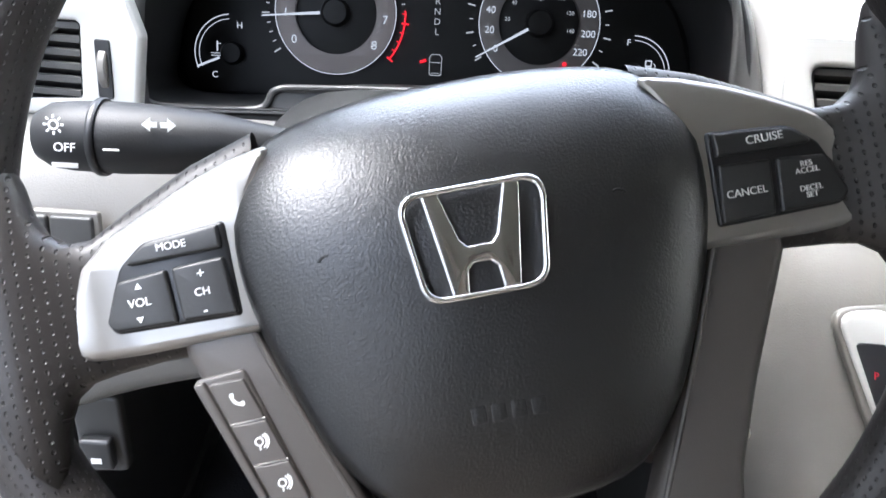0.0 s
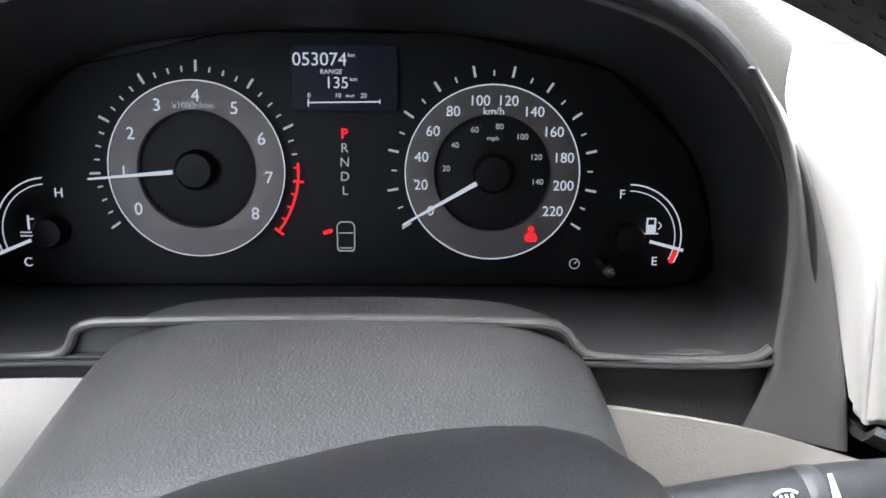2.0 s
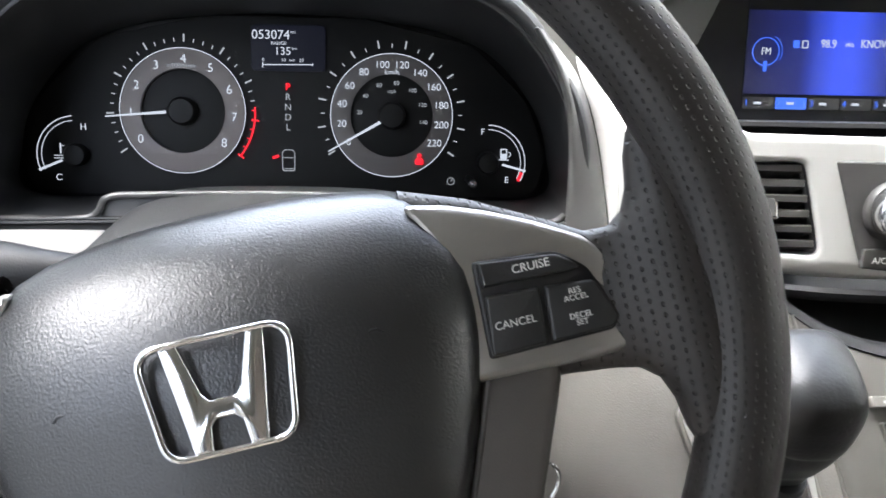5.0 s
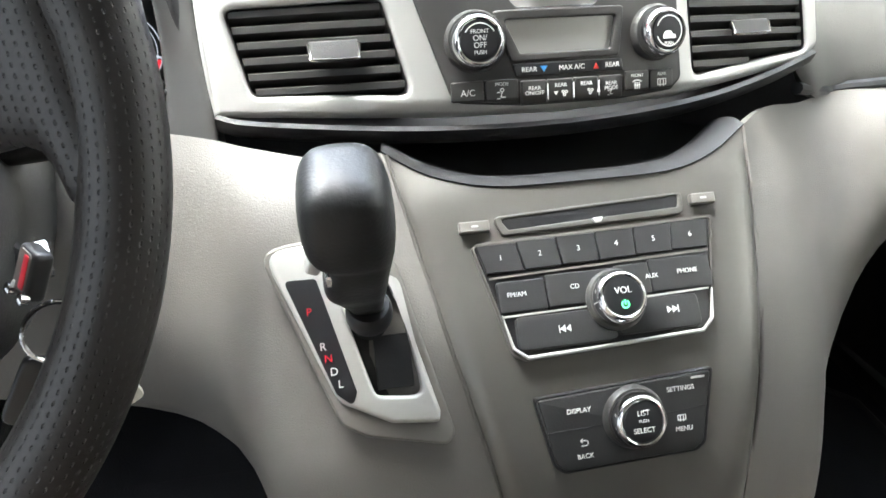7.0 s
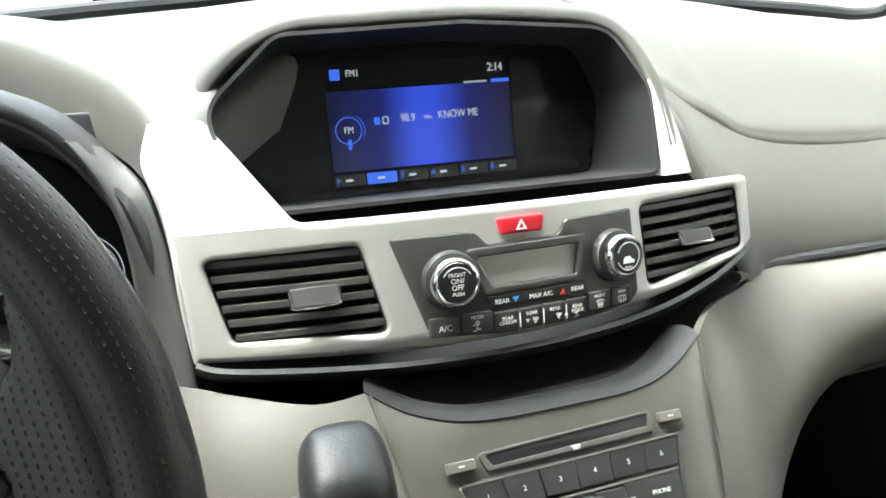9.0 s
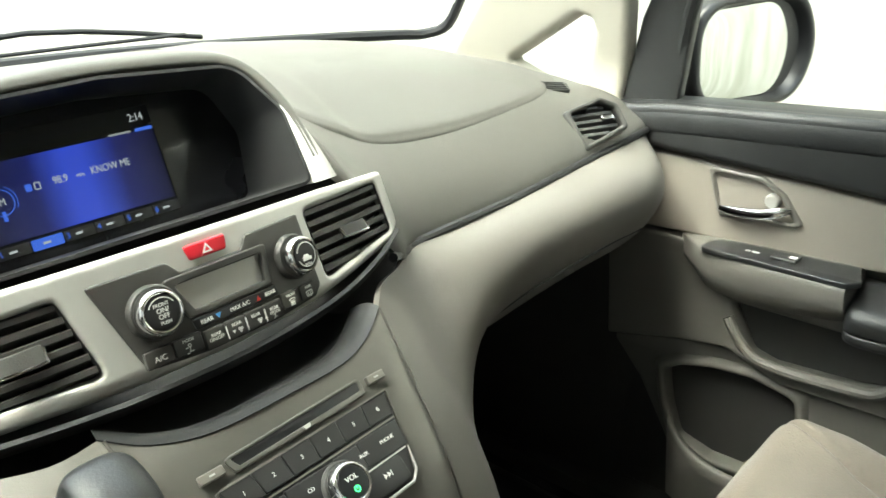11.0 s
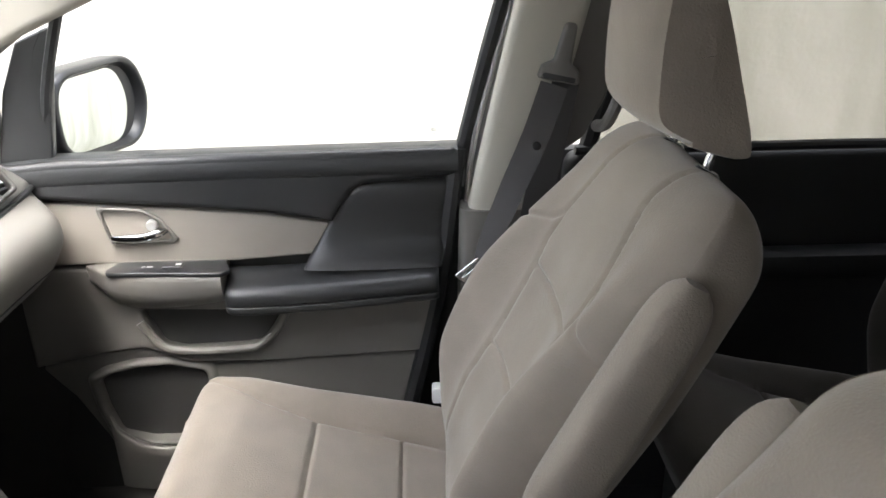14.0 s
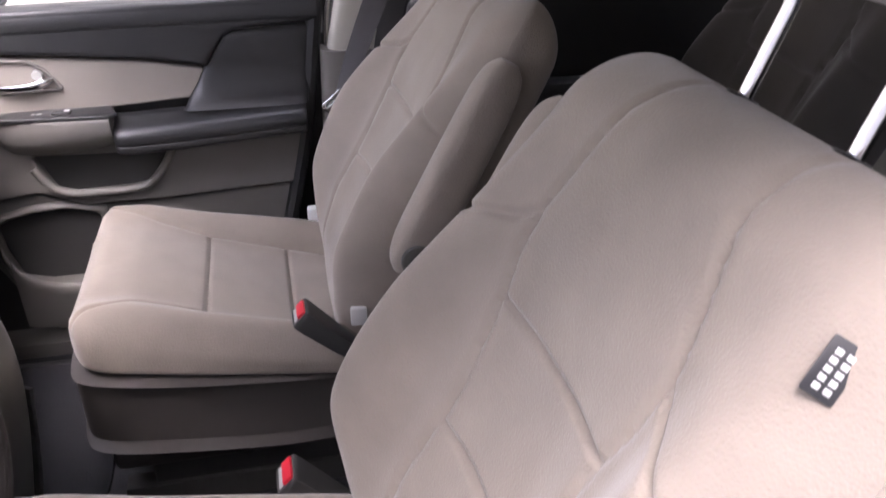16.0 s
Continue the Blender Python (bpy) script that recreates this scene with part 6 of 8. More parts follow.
icon(st, SF @ pose(-0.096, 0.008, 0.0005), 0.011, "sun")
letters("OFF", 0.0062, WHITE_INK, st, 0, 0, 0, m=SF @ pose(-0.091, -0.003, 0.0008))
part("bar", strip(-0.072, -0.003, -0.064, -0.003, 0.001, 0.0012), WHITE_INK, st, m=SF)
part("bar", plate([box2(-0.098, -0.013, -0.085, -0.0105)], 0.0003, 0.0001, 0.0), GREY_INK, st, m=SF)
icon(st, SF @ pose(-0.045, 0.010, -0.0008), 0.017, "arrows")
ws = thing("wiper_stalk", "black wiper stalk with white signs", "stalk", pose(-0.354, -0.05, 0.822, 0, -6, 3))
part("body", moved(lathe([(0.009, -0.03), (0.011, 0.0), (0.0135, 0.02), (0.015, 0.05), (0.0155, 0.08), (0.0148, 0.10), (0.012, 0.105)], 32), pose(0, 0, 0, 0, 90, 0)), STALK, ws)
part("ring", moved(lathe([(0.0155, 0.066), (0.0160, 0.067), (0.0160, 0.072), (0.0155, 0.073)], 32), pose(0, 0, 0, 0, 90, 0)), BUTTON, ws)
WF = F(0, -0.0065, 0.0135, 62)
letters("ADJ", 0.0055, WHITE_INK, ws, 0, 0, 0, m=WF @ pose(0.087, -0.004, 0.0012))
icon(ws, WF @ pose(0.058, 0.002, 0.0012), 0.010, "demist")
part("wedge", plate([[(-0.002, -0.010), (0.002, -0.010), (0.0012, 0.008), (-0.0002, 0.008)]], 0.0004, 0.0001, 0), WHITE_INK, ws, m=WF @ pose(0.0735, 0.0, 0.0012))
ky = thing("car_key", "black car key in the ignition with ring and paper tag", "key", pose(-0.310, -0.128, 0.786))
part("head", moved(plate([rounded([(-0.009, -0.014), (0.010, -0.013), (0.011, 0.012), (-0.008, 0.013)], 0.004)], 0.010, 0.003, 0.006), F(0, 0, 0, 25, -55)), BUTTON, ky, "black key head")
part("face", moved(plate([rounded([(-0.006, -0.010), (0.007, -0.009), (0.008, 0.010), (-0.005, 0.011)], 0.003)], 0.001, 0.0003, 0.0064), F(0, 0, 0, 25, -55)), GREYTRIM, ky, "grey face of the key head")
part("stud", moved(lathe([(0.003, 0.004), (0.003, 0.008), (0.001, 0.009)], 14), F(0, 0, 0, 25, -55) @ pose(-0.007, -0.0115, 0)), CHROME, ky)
part("stud", moved(lathe([(0.003, 0.004), (0.003, 0.008), (0.001, 0.009)], 14), F(0, 0, 0, 25, -55) @ pose(0.0075, -0.0115, 0)), CHROME, ky)
part("red_mark", moved(plate([box2(0.001, -0.008, 0.006, 0.009, 0.001)], 0.001, 0.0002, 0.0068), F(0, 0, 0, 25, -55)), RED, ky)
part("lock_sign", moved(plate([circle2(-0.004, -0.008, 0.002, 12)], 0.001, 0.0002, 0.0068), F(0, 0, 0, 25, -55)), GREY_INK, ky)
part("ring", tube([(0.0135 * math.cos(a) + 0.006, -0.012 + 0.006 * math.cos(a), -0.028 + 0.0165 * math.sin(a)) for a in (2 * math.pi * k / 28 for k in range(28))], 0.0012, 8, closed=True), CHROME, ky, "wire key ring")
TGM = F(0.014, -0.018, -0.042, 0, 15, 24)
tgk = part("tag", plate([rounded([(-0.013, -0.040), (0.012, -0.040), (0.014, -0.004), (0.008, 0.004), (-0.010, 0.003), (-0.014, -0.004)], 0.004), rounded([(-0.009, -0.036), (0.0085, -0.036), (0.0095, -0.014), (-0.0095, -0.014)], 0.002), rounded([(-0.008, -0.009), (0.001, -0.009), (0.002, -0.004), (-0.006, -0.004)], 0.001)], 0.004, 0.0008), PAPER, ky, "cream plastic key tag with a raised rim", TGM)
part("backing", plate([rounded([(-0.011, -0.038), (0.010, -0.038), (0.011, -0.003), (-0.010, -0.003)], 0.002)], 0.0015, 0.0003, -0.0015), GREYTRIM, tgk)
part("blade", block(-0.002, -0.002, -0.010, 0.004, 0.010, 0.006, 0.0015), STEEL, ky, "chrome key collar", pose(0.004, 0.004, 0.002, 20, 0, 20))
part("second_key", plate([rounded([(-0.013, -0.040), (0.009, -0.042), (0.013, -0.010), (0.004, 0.0), (-0.008, 0.0)], 0.006)], 0.007, 0.002), BLACK, ky, "black key fob", F(-0.004, -0.012, -0.044, 0, 10, -22))
part("third_key", plate([rounded([(-0.011, -0.034), (0.010, -0.036), (0.012, 0.0), (-0.010, 0.002)], 0.007)], 0.006, 0.002), BLACK, ky, "black key fob", F(-0.012, -0.006, -0.068, 0, 0, -6))
part("key_bit", plate([rounded([(-0.0025, -0.024), (0.0025, -0.024), (0.003, 0.004), (-0.003, 0.004)], 0.001)], 0.0015, 0.0004), PAPER, ky, "pale metal key bit", F(0.010, -0.014, -0.074, 0, 20, 2))

# ---- steering wheel ----
WH = F(-0.436, -0.217, 0.882, 32) @ pose(0, 0, 0, 0, 0, 13)
sw_ = thing("steering_wheel", "black leather steering wheel with grey spokes and chrome badge", "steering wheel", WH)
RC, RZ, RX = 0.197, -0.019, -0.004
bm = bmesh.new()
uvl = bm.loops.layers.uv.new("UVMap")
NR, NS = 180, 24
vs = []
for i in range(NR):
    a = 2 * math.pi * i / NR
    grip = 0.96 + 0.10 * (math.exp(-((math.degrees(a) % 360 - 18) / 16) ** 2) + math.exp(-((math.degrees(a) % 360 - 162) / 16) ** 2))
    ringv = []
    for k in range(NS):
        b = 2 * math.pi * k / NS
        r = RC + 0.0175 * grip * math.cos(b)
        ringv.append(bm.verts.new((RX + r * math.cos(a), r * math.sin(a), RZ + 0.0165 * grip * math.sin(b))))
    vs.append(ringv)
for i in range(NR):
    for k in range(NS):
        f = bm.faces.new((vs[i][k], vs[(i + 1) % NR][k], vs[(i + 1) % NR][(k + 1) % NS], vs[i][(k + 1) % NS]))
        for lp, (u, v) in zip(f.loops, ((i, k), (i + 1, k), (i + 1, k + 1), (i, k + 1))):
            lp[uvl].uv = (u / NR, v / NS)
part("rim", bm, RIM, sw_, "pricked black leather rim", pose(0, 0.0034, 0, 3.8, -1.7, 0))
padp = spline([(0.0, 0.0695), (0.040, 0.0680), (0.077, 0.0585), (0.0920, 0.033), (0.0925, 0.006), (0.088, -0.020), (0.080, -0.045), (0.068, -0.075), (0.048, -0.1), (0.02, -0.108), (-0.02, -0.108), (-0.048, -0.1), (-0.068, -0.075), (-0.080, -0.045), (-0.088, -0.020), (-0.0925, 0.006), (-0.0915, 0.032), (-0.076, 0.0570), (-0.040, 0.0675)], 3, True)
padp = [Vector((p.x * 1.045, p.y, 0)) for p in padp]
prow = []
for s, z in ((1.06, -0.112), (1.085, -0.085), (1.05, -0.055), (1.015, -0.03), (0.985, -0.020), (0.95, -0.0125), (0.88, -0.008), (0.75, -0.004), (0.55, -0.0015), (0.3, 0.0), (0.05, 0.0005)):
    prow.append([(p.x * s, p.y * s, (z if z > -0.05 else -0.05 + (z + 0.05) * max(0.0, min(1.0, (p.y + 0.01) / 0.04))) - 5.2 * max(0.0, p.y * s + 0.004) ** 2 - 0.45 * (p.x * s) ** 2) for p in padp])
part("airbag_pad", skin(prow, 1, 2, closed=True, cap=True), PAD, sw_, "grained black airbag cover")
part("pad_core", plate([[(p.x * 1.0, p.y * 1.0) for p in padp]], 0.03, 0.004, -0.05), BLACK, sw_)
part("rest_mark", arc(-0.057, 0.001, 0.003, 20, 160, 0.0012, -0.0035, 8, 0.001), BLACK, sw_)
part("rest_mark", arc(0.055, 0.006, 0.003, 20, 160, 0.0012, -0.0035, 8, 0.001), BLACK, sw_)
# worn embossed word
part("embossing", join(*[plate([box2(-0.014 + k * 0.0076, -0.068, -0.0085 + k * 0.0076, -0.0615, 0.001)], 0.0006, 0.0002, -0.0016) for k in range(4)]), PAD, sw_)
bd = part("badge", plate([rounded([(-0.030, 0.023), (0.030, 0.023), (0.0245, -0.0235), (-0.0245, -0.0235)], 0.010, 6), rounded([(-0.0268, 0.0203), (0.0268, 0.0203), (0.0217, -0.0208), (-0.0217, -0.0208)], 0.008, 6)], 0.005, 0.0014, 0.0055), CHROME, sw_, "chrome badge", Matrix.Diagonal((0.955, 0.9, 1, 1)))
part("letter_shape", plate([rounded([(-0.0195, 0.0212), (-0.0125, 0.0212), (-0.0070, 0.001), (-0.0045, -0.002), (0.0045, -0.002), (0.0070, 0.001), (0.0125, 0.0212), (0.0195, 0.0212), (0.0135, -0.0215), (0.0065, -0.0215), (0.0055, -0.0120), (0.0030, -0.0095), (-0.0030, -0.0095), (-0.0055, -0.0120), (-0.0065, -0.0215), (-0.0135, -0.0215)], 0.0012, 3)], 0.004, 0.0012, 0.0050), CHROME, bd)


def spoke_core(s):
    """The leather-wrapped arm that flares into the rim."""
    b = bmesh.new()
    ul = b.loops.layers.uv.new("UVMap")
    rows_, n = [], 28
    secs = [(0.079, 0.017, 0.044, 0.011, -0.041), (0.105, 0.0125, 0.0390, 0.012, -0.0375), (0.130, 0.006, 0.0325, 0.0125, -0.035), (0.148, 0.000, 0.0280, 0.013, -0.032), (0.160, -0.001, 0.0285, 0.014, -0.027), (0.168, -0.001, 0.034, 0.0145, -0.023), (0.174, -0.001, 0.043, 0.015, -0.021), (0.180, -0.001, 0.055, 0.0155, -0.020), (0.189, -0.001, 0.066, 0.0145, -0.020)]
    for r, cy, h, d, z in secs:
        rows_.append([b.verts.new((s * (r - 0.0035 * (abs(math.cos(a)) * h / 0.03) ** 2 * (r > 0.15)) + RX, cy + h * math.copysign(abs(math.cos(a)) ** 0.7, math.cos(a)), z + d * math.copysign(abs(math.sin(a)) ** 0.7, math.sin(a)))) for a in (2 * math.pi * k / n for k in range(n))])
    for i in range(len(rows_) - 1):
        for k in range(n):
            f = b.faces.new((rows_[i][k], rows_[i][(k + 1) % n], rows_[i + 1][(k + 1) % n], rows_[i + 1][k]))
            for lp in f.loops:
                lp[ul].uv = (lp.vert.co.y / 1.19, lp.vert.co.x / 0.112)
    return b


def spoke_bend(x, y, z):
    return x, y, z - 4.0 * max(0.0, y - 0.018) ** 2 + 0.22 * max(0.0, abs(x) - 0.140)


for s in (-1, 1):
    mx = lambda pts: [(s * x, y) for x, y in pts]
    part("spoke", spoke_core(s), RIM, sw_, "leather-wrapped spoke", angle=80)
    out = 0.0 if s > 0 else 0.007
    part("bezel", plate([rounded(mx([(0.074, 0.0535), (0.092, 0.0495), (0.108, 0.0435), (0.124, 0.0360), (0.141 + out * 0.4, 0.0265), (0.1500 + out * 0.7, 0.0160), (0.1545 + out, 0.0), (0.1565 + out, -0.012), (0.152 + out, -0.0205), (0.138, -0.0215), (0.0860, -0.0205), (0.0880, 0.008), (0.0850, 0.030)]), [0.003, 0.02, 0.02, 0.02, 0.014, 0.014, 0.01, 0.008, 0.009, 0.01, 0.003, 0.02, 0.02])], 0.014, 0.004, -0.0200, spoke_bend, {"x": [s * (0.08 + 0.01 * k) for k in range(9)], "y": [0.01, 0.018, 0.026, 0.034, 0.042, 0.050]}), SPOKE_SILVER, sw_, "silver painted spoke trim")
    part("lower_bezel", plate([rounded(mx([(0.0925, -0.0135), (0.122, -0.0150), (0.1215, -0.026), (0.116, -0.040), (0.102, -0.075), (0.090, -0.110), (0.083, -0.160), (0.048, -0.172), (0.048, -0.128), (0.064, -0.088), (0.080, -0.047)]), [0.003, 0.004, 0.01, 0.02, 0.02, 0.03, 0.01, 0.01, 0.02, 0.02, 0.02])], 0.022, 0.005, -0.0225), SPOKE, sw_, "warm grey lower spoke")
    part("edge_bead", tube([(s * x, y, -0.0235) for x, y in ((0.0945, -0.016), (0.0835, -0.047), (0.0680, -0.087), (0.0520, -0.126))], 0.0014, 8, smooth=5), SPOKE, sw_, "grey bead beside the airbag cover")
    bp = part("button_block", plate([rounded(mx([(0.0960, 0.0252), (0.1290, 0.0226), (0.1395, 0.0140), (0.1488, -0.0070), (0.1455, -0.0118), (0.0950, -0.0127)]), [0.002, 0.012, 0.01, 0.008, 0.006, 0.002])], 0.006, 0.0015, -0.0185), BLACK, sw_, "black button block")
    part("button", plate([rounded(mx([(0.0980, 0.0242), (0.1283, 0.0214), (0.1382, 0.0138), (0.0980, 0.0146)]), [0.001, 0.010, 0.002, 0.001])], 0.005, 0.0014, -0.0160), BUTTON, bp)
    part("button", plate([rounded(mx([(0.0980, 0.0114), (0.1188, 0.0104), (0.1176, -0.0110), (0.0960, -0.0116)]), 0.0015)], 0.005, 0.0014, -0.0160), BUTTON, bp)
    part("button", plate([rounded(mx([(0.1210, 0.0103), (0.1405, 0.0086), (0.1472, -0.0070), (0.1442, -0.0106), (0.1196, -0.0111)]), [0.0015, 0.004, 0.006, 0.004, 0.0015])], 0.005, 0.0014, -0.0160), BUTTON, bp)
for s, x, y, size in (("CRUISE", 0.1175, 0.0188, 0.0046), ("CANCEL", 0.1072, -0.0008, 0.0042), ("RES\nACCEL", 0.1318, 0.0048, 0.0031), ("DECEL\nSET", 0.1322, -0.0048, 0.0031), ("MODE", -0.117, 0.0190, 0.0042), ("CH", -0.1080, -0.0008, 0.0044), ("+", -0.1075, 0.0062, 0.0055), ("-", -0.1080, -0.0080, 0.0055), ("VOL", -0.1328, -0.0008, 0.0047)):
    letters(s, size, WHITE_INK, sw_, x, y, -0.0156)
icon(sw_, pose(-0.1324, 0.0056, -0.0156), 0.0036, "up")
icon(sw_, pose(-0.1336, -0.0074, -0.0156, 0, 0, 180), 0.0036, "up")
hb = part("phone_panel", plate([rounded([(-0.1205, -0.0350), (-0.0990, -0.0335), (-0.0820, -0.0880), (-0.0980, -0.0900)], 0.003)], 0.006, 0.0015, -0.0205), SPOKE, sw_, "grey panel of phone buttons")
for k in range(3):
    y0 = -0.0372 - k * 0.0174
    sh = lambda y: (-0.0372 - y) * 0.345
    part("button", plate([rounded([(-0.1135 + sh(y0), y0), (-0.0995 + sh(y0), y0), (-0.0995 + sh(y0 - 0.0168), y0 - 0.0168), (-0.1135 + sh(y0 - 0.0168), y0 - 0.0168)], 0.0012)], 0.004, 0.0007, -0.0182), SPOKE, hb)
    part("joint", strip(-0.1135 + sh(y0 - 0.0171), y0 - 0.0171, -0.0995 + sh(y0 - 0.0171), y0 - 0.0165, 0.0005, -0.0183), SPOKE_SILVER, hb)
    icon(hb, pose(-0.1062 + sh(y0 - 0.008), y0 - 0.008, -0.0179), 0.0075, ("phone", "talk", "talk")[k])
part("side_rail", plate([rounded([(-0.1195, -0.0362), (-0.1150, -0.0358), (-0.0970, -0.0885), (-0.1000, -0.0895)], 0.0015)], 0.004, 0.0012, -0.0180), SPOKE, hb, "narrow ribbed rail")

# ---- passenger's end of the dashboard ----
EVO = rounded([(-0.054, 0.011), (-0.006, 0.0230), (0.013, 0.012), (0.0175, -0.014), (-0.043, -0.036)], [0.004, 0.006, 0.008, 0.006, 0.004])
part("end_vent_bezel", plate([rounded([(-0.066, 0.014), (-0.005, 0.030), (0.020, 0.017), (0.026, -0.019), (-0.050, -0.046)], [0.006, 0.008, 0.012, 0.008, 0.006]), EVO], 0.016, 0.004, 0.008), DARK, dash, "black bezel of the end vent", EV)
vent(EVO, 6, (0.0, 0.0, 0.016, 0.006), EV, flat, "black louvred vent at the passenger's door side")
DV = pose(0.652, 0.180, 0.8665, 22, 8, -25)
sv = thing("demister_vent", "small black window demister vent on the dashboard", "air vent", DV, "dashboard air vents")
part("bezel", plate([rounded([(-0.026, -0.013), (0.024, -0.011), (0.028, 0.012), (-0.022, 0.011)], 0.006)], 0.008, 0.002, 0.004), DARK, sv)
for k in range(4):
    part("slat", block(-0.018, -0.0085 + k * 0.005, 0.0035, 0.019, -0.006 + k * 0.005, 0.0055, 0.0005), BLACK, sv)

# ---- passenger's door ----
DR = pose(0.775, 0, 0.7, 90, 0, -90)
door = thing("passenger_door", "closed passenger's door trimmed in taupe and black vinyl", "door", DR)


def bulge(x, y, z):
    """The door's belly: its top leans out a little."""
    return x, y, z - 0.10 * max(0.0, y) ** 1.0 * 0.3 + 0.012 * math.cos(min(1.0, abs(y + 0.1) / 0.5) * math.pi / 2)


SLD = {"x": [-0.1 + 0.05 * i for i in range(15)], "y": [-0.4 + 0.04 * i for i in range(14)]}
part("core", plate([rounded([(-0.34, 0.09), (0.625, 0.10), (0.60, -0.08), (0.55, -0.34), (0.5, -0.56), (-0.34, -0.56)], 0.02)], 0.04, 0.004, -0.022), DARK, door)
part("upper_panel", plate([rounded([(-0.155, 0.074), (-0.10, 0.068), (0.15, 0.050), (0.30, 0.036), (0.413, 0.017), (0.452, 0.074), (0.47, 0.083), (0.624, 0.095), (0.635, 0.146), (0.3, 0.142), (-0.05, 0.136), (-0.155, 0.128)], [0.004, 0.02, 0.05, 0.05, 0.002, 0.01, 0.02, 0.004, 0.01, 0.02, 0.02, 0.004])], 0.05, 0.012, 0.004, bulge, SLD, 4), VINYL, door, "black vinyl upper panel", angle=50)
part("insert", plate([rounded([(-0.155, 0.068), (-0.10, 0.062), (0.15, 0.044), (0.30, 0.030), (0.407, 0.011), (0.375, -0.046), (0.24, -0.054), (0.0, -0.056), (-0.155, -0.058)], [0.004, 0.02, 0.05, 0.05, 0.004, 0.01, 0.004, 0.004, 0.004])], 0.03, 0.004, -0.008, bulge, SLD), BEIGE, door, "taupe cloth insert")
roll = []
for x, yt in ((-0.155, 0.129), (-0.05, 0.137), (0.1, 0.140), (0.3, 0.143), (0.5, 0.145), (0.635, 0.147)):
    roll.append([(x, yt - 0.050, 0.006), (x, yt - 0.040, 0.0125), (x, yt - 0.022, 0.0120), (x, yt - 0.006, 0.004), (x, yt + 0.001, -0.012), (x, yt + 0.002, -0.034)])
part("top_roll", skin(roll, 5, 4), VINYL, door, "rounded black vinyl sill of the door", angle=70)
rows = []
for y, x0, x1, dz in ((-0.062, 0.366, 0.600, 0.040), (-0.045, 0.376, 0.604, 0.022), (-0.02, 0.392, 0.609, 0.010), (0.015, 0.412, 0.614, 0.006), (0.05, 0.433, 0.618, 0.006), (0.078, 0.458, 0.621, 0.004), (0.092, 0.50, 0.622, -0.006)):
    rows.append([(x0 - 0.004, y, dz - 0.02), (x0 + 0.004, y, dz), (x0 + (x1 - x0) * 0.4, y, dz + 0.004), (x0 + (x1 - x0) * 0.8, y, dz + 0.002), (x1, y, dz - 0.004), (x1 + 0.004, y, dz - 0.03)])
part("rear_pad", skin(rows, 4, 4), VINYL, door, "smooth black pad above the armrest", angle=60)
# padded armrest with a stitched lower roll
arm = []
for x, w, top, h in ((0.222, 0.055, -0.088, 0.038), (0.23, 0.072, -0.082, 0.05), (0.26, 0.078, -0.080, 0.053), (0.36, 0.079, -0.076, 0.053), (0.48, 0.076, -0.070, 0.051), (0.58, 0.070, -0.066, 0.050), (0.598, 0.06, -0.068, 0.046)):
    arm.append([(x, top + 0.012, 0.0), (x, top + 0.004, w * 0.5), (x, top - 0.004, w * 0.88), (x, top - 0.018, w), (x, top - h * 0.62, w * 0.97), (x, top - h * 0.66, w * 0.93), (x, top - h * 0.72, w * 0.97), (x, top - h, w * 0.86), (x, top - h, 0.0)])
part("armrest", skin(arm, 3, 4, closed=True, cap=True), VINYL, door, "padded black armrest", angle=60)
# taupe grip block with the window switch
grip = []
for x, w, top, h in ((-0.03, 0.004, -0.058, 0.03), (0.0, 0.030, -0.057, 0.055), (0.03, 0.046, -0.057, 0.075), (0.10, 0.058, -0.056, 0.082), (0.20, 0.066, -0.056, 0.072), (0.222, 0.068, -0.056, 0.062)):
    grip.append([(x, top, -0.01), (x, top, w * 0.4), (x, top - 0.001, w * 0.86), (x, top - 0.008, w), (x, top - 0.03, w * 0.98), (x, top - h * 0.7, w * 0.8), (x, top - h, w * 0.3), (x, top - h, -0.01)])
part("grip_block", skin(grip, 3, 4, closed=True, cap=True), TAUPE, door, "taupe front of the armrest", angle=60)
swp = part("switch_panel", plate([rounded([(0.012, -0.052), (0.222, -0.066), (0.236, -0.050), (0.22, -0.004), (0.03, -0.006)], [0.02, 0.006, 0.006, 0.006, 0.01])], 0.008, 0.002, 0.004), VINYL, door, "black window switch panel", pose(0, -0.056, 0, -90, 0, 0))
part("switch", plate([box2(0.115, -0.040, 0.150, -0.018, 0.003)], 0.008, 0.002, 0.008), BUTTON, swp)
part("sign", plate([box2(0.138, -0.034, 0.148, -0.026, 0.001)], 0.0006, 0.0002, 0.0088), WHITE_INK, swp)
part("sign", plate([box2(0.078, -0.032, 0.084, -0.027), box2(0.0795, -0.031, 0.0825, -0.028)], 0.0006, 0.0002, 0.0048), GREY_INK, swp)
part("sign", plate([box2(0.087, -0.032, 0.097, -0.027)], 0.0006, 0.0002, 0.0048), GREY_INK, swp)
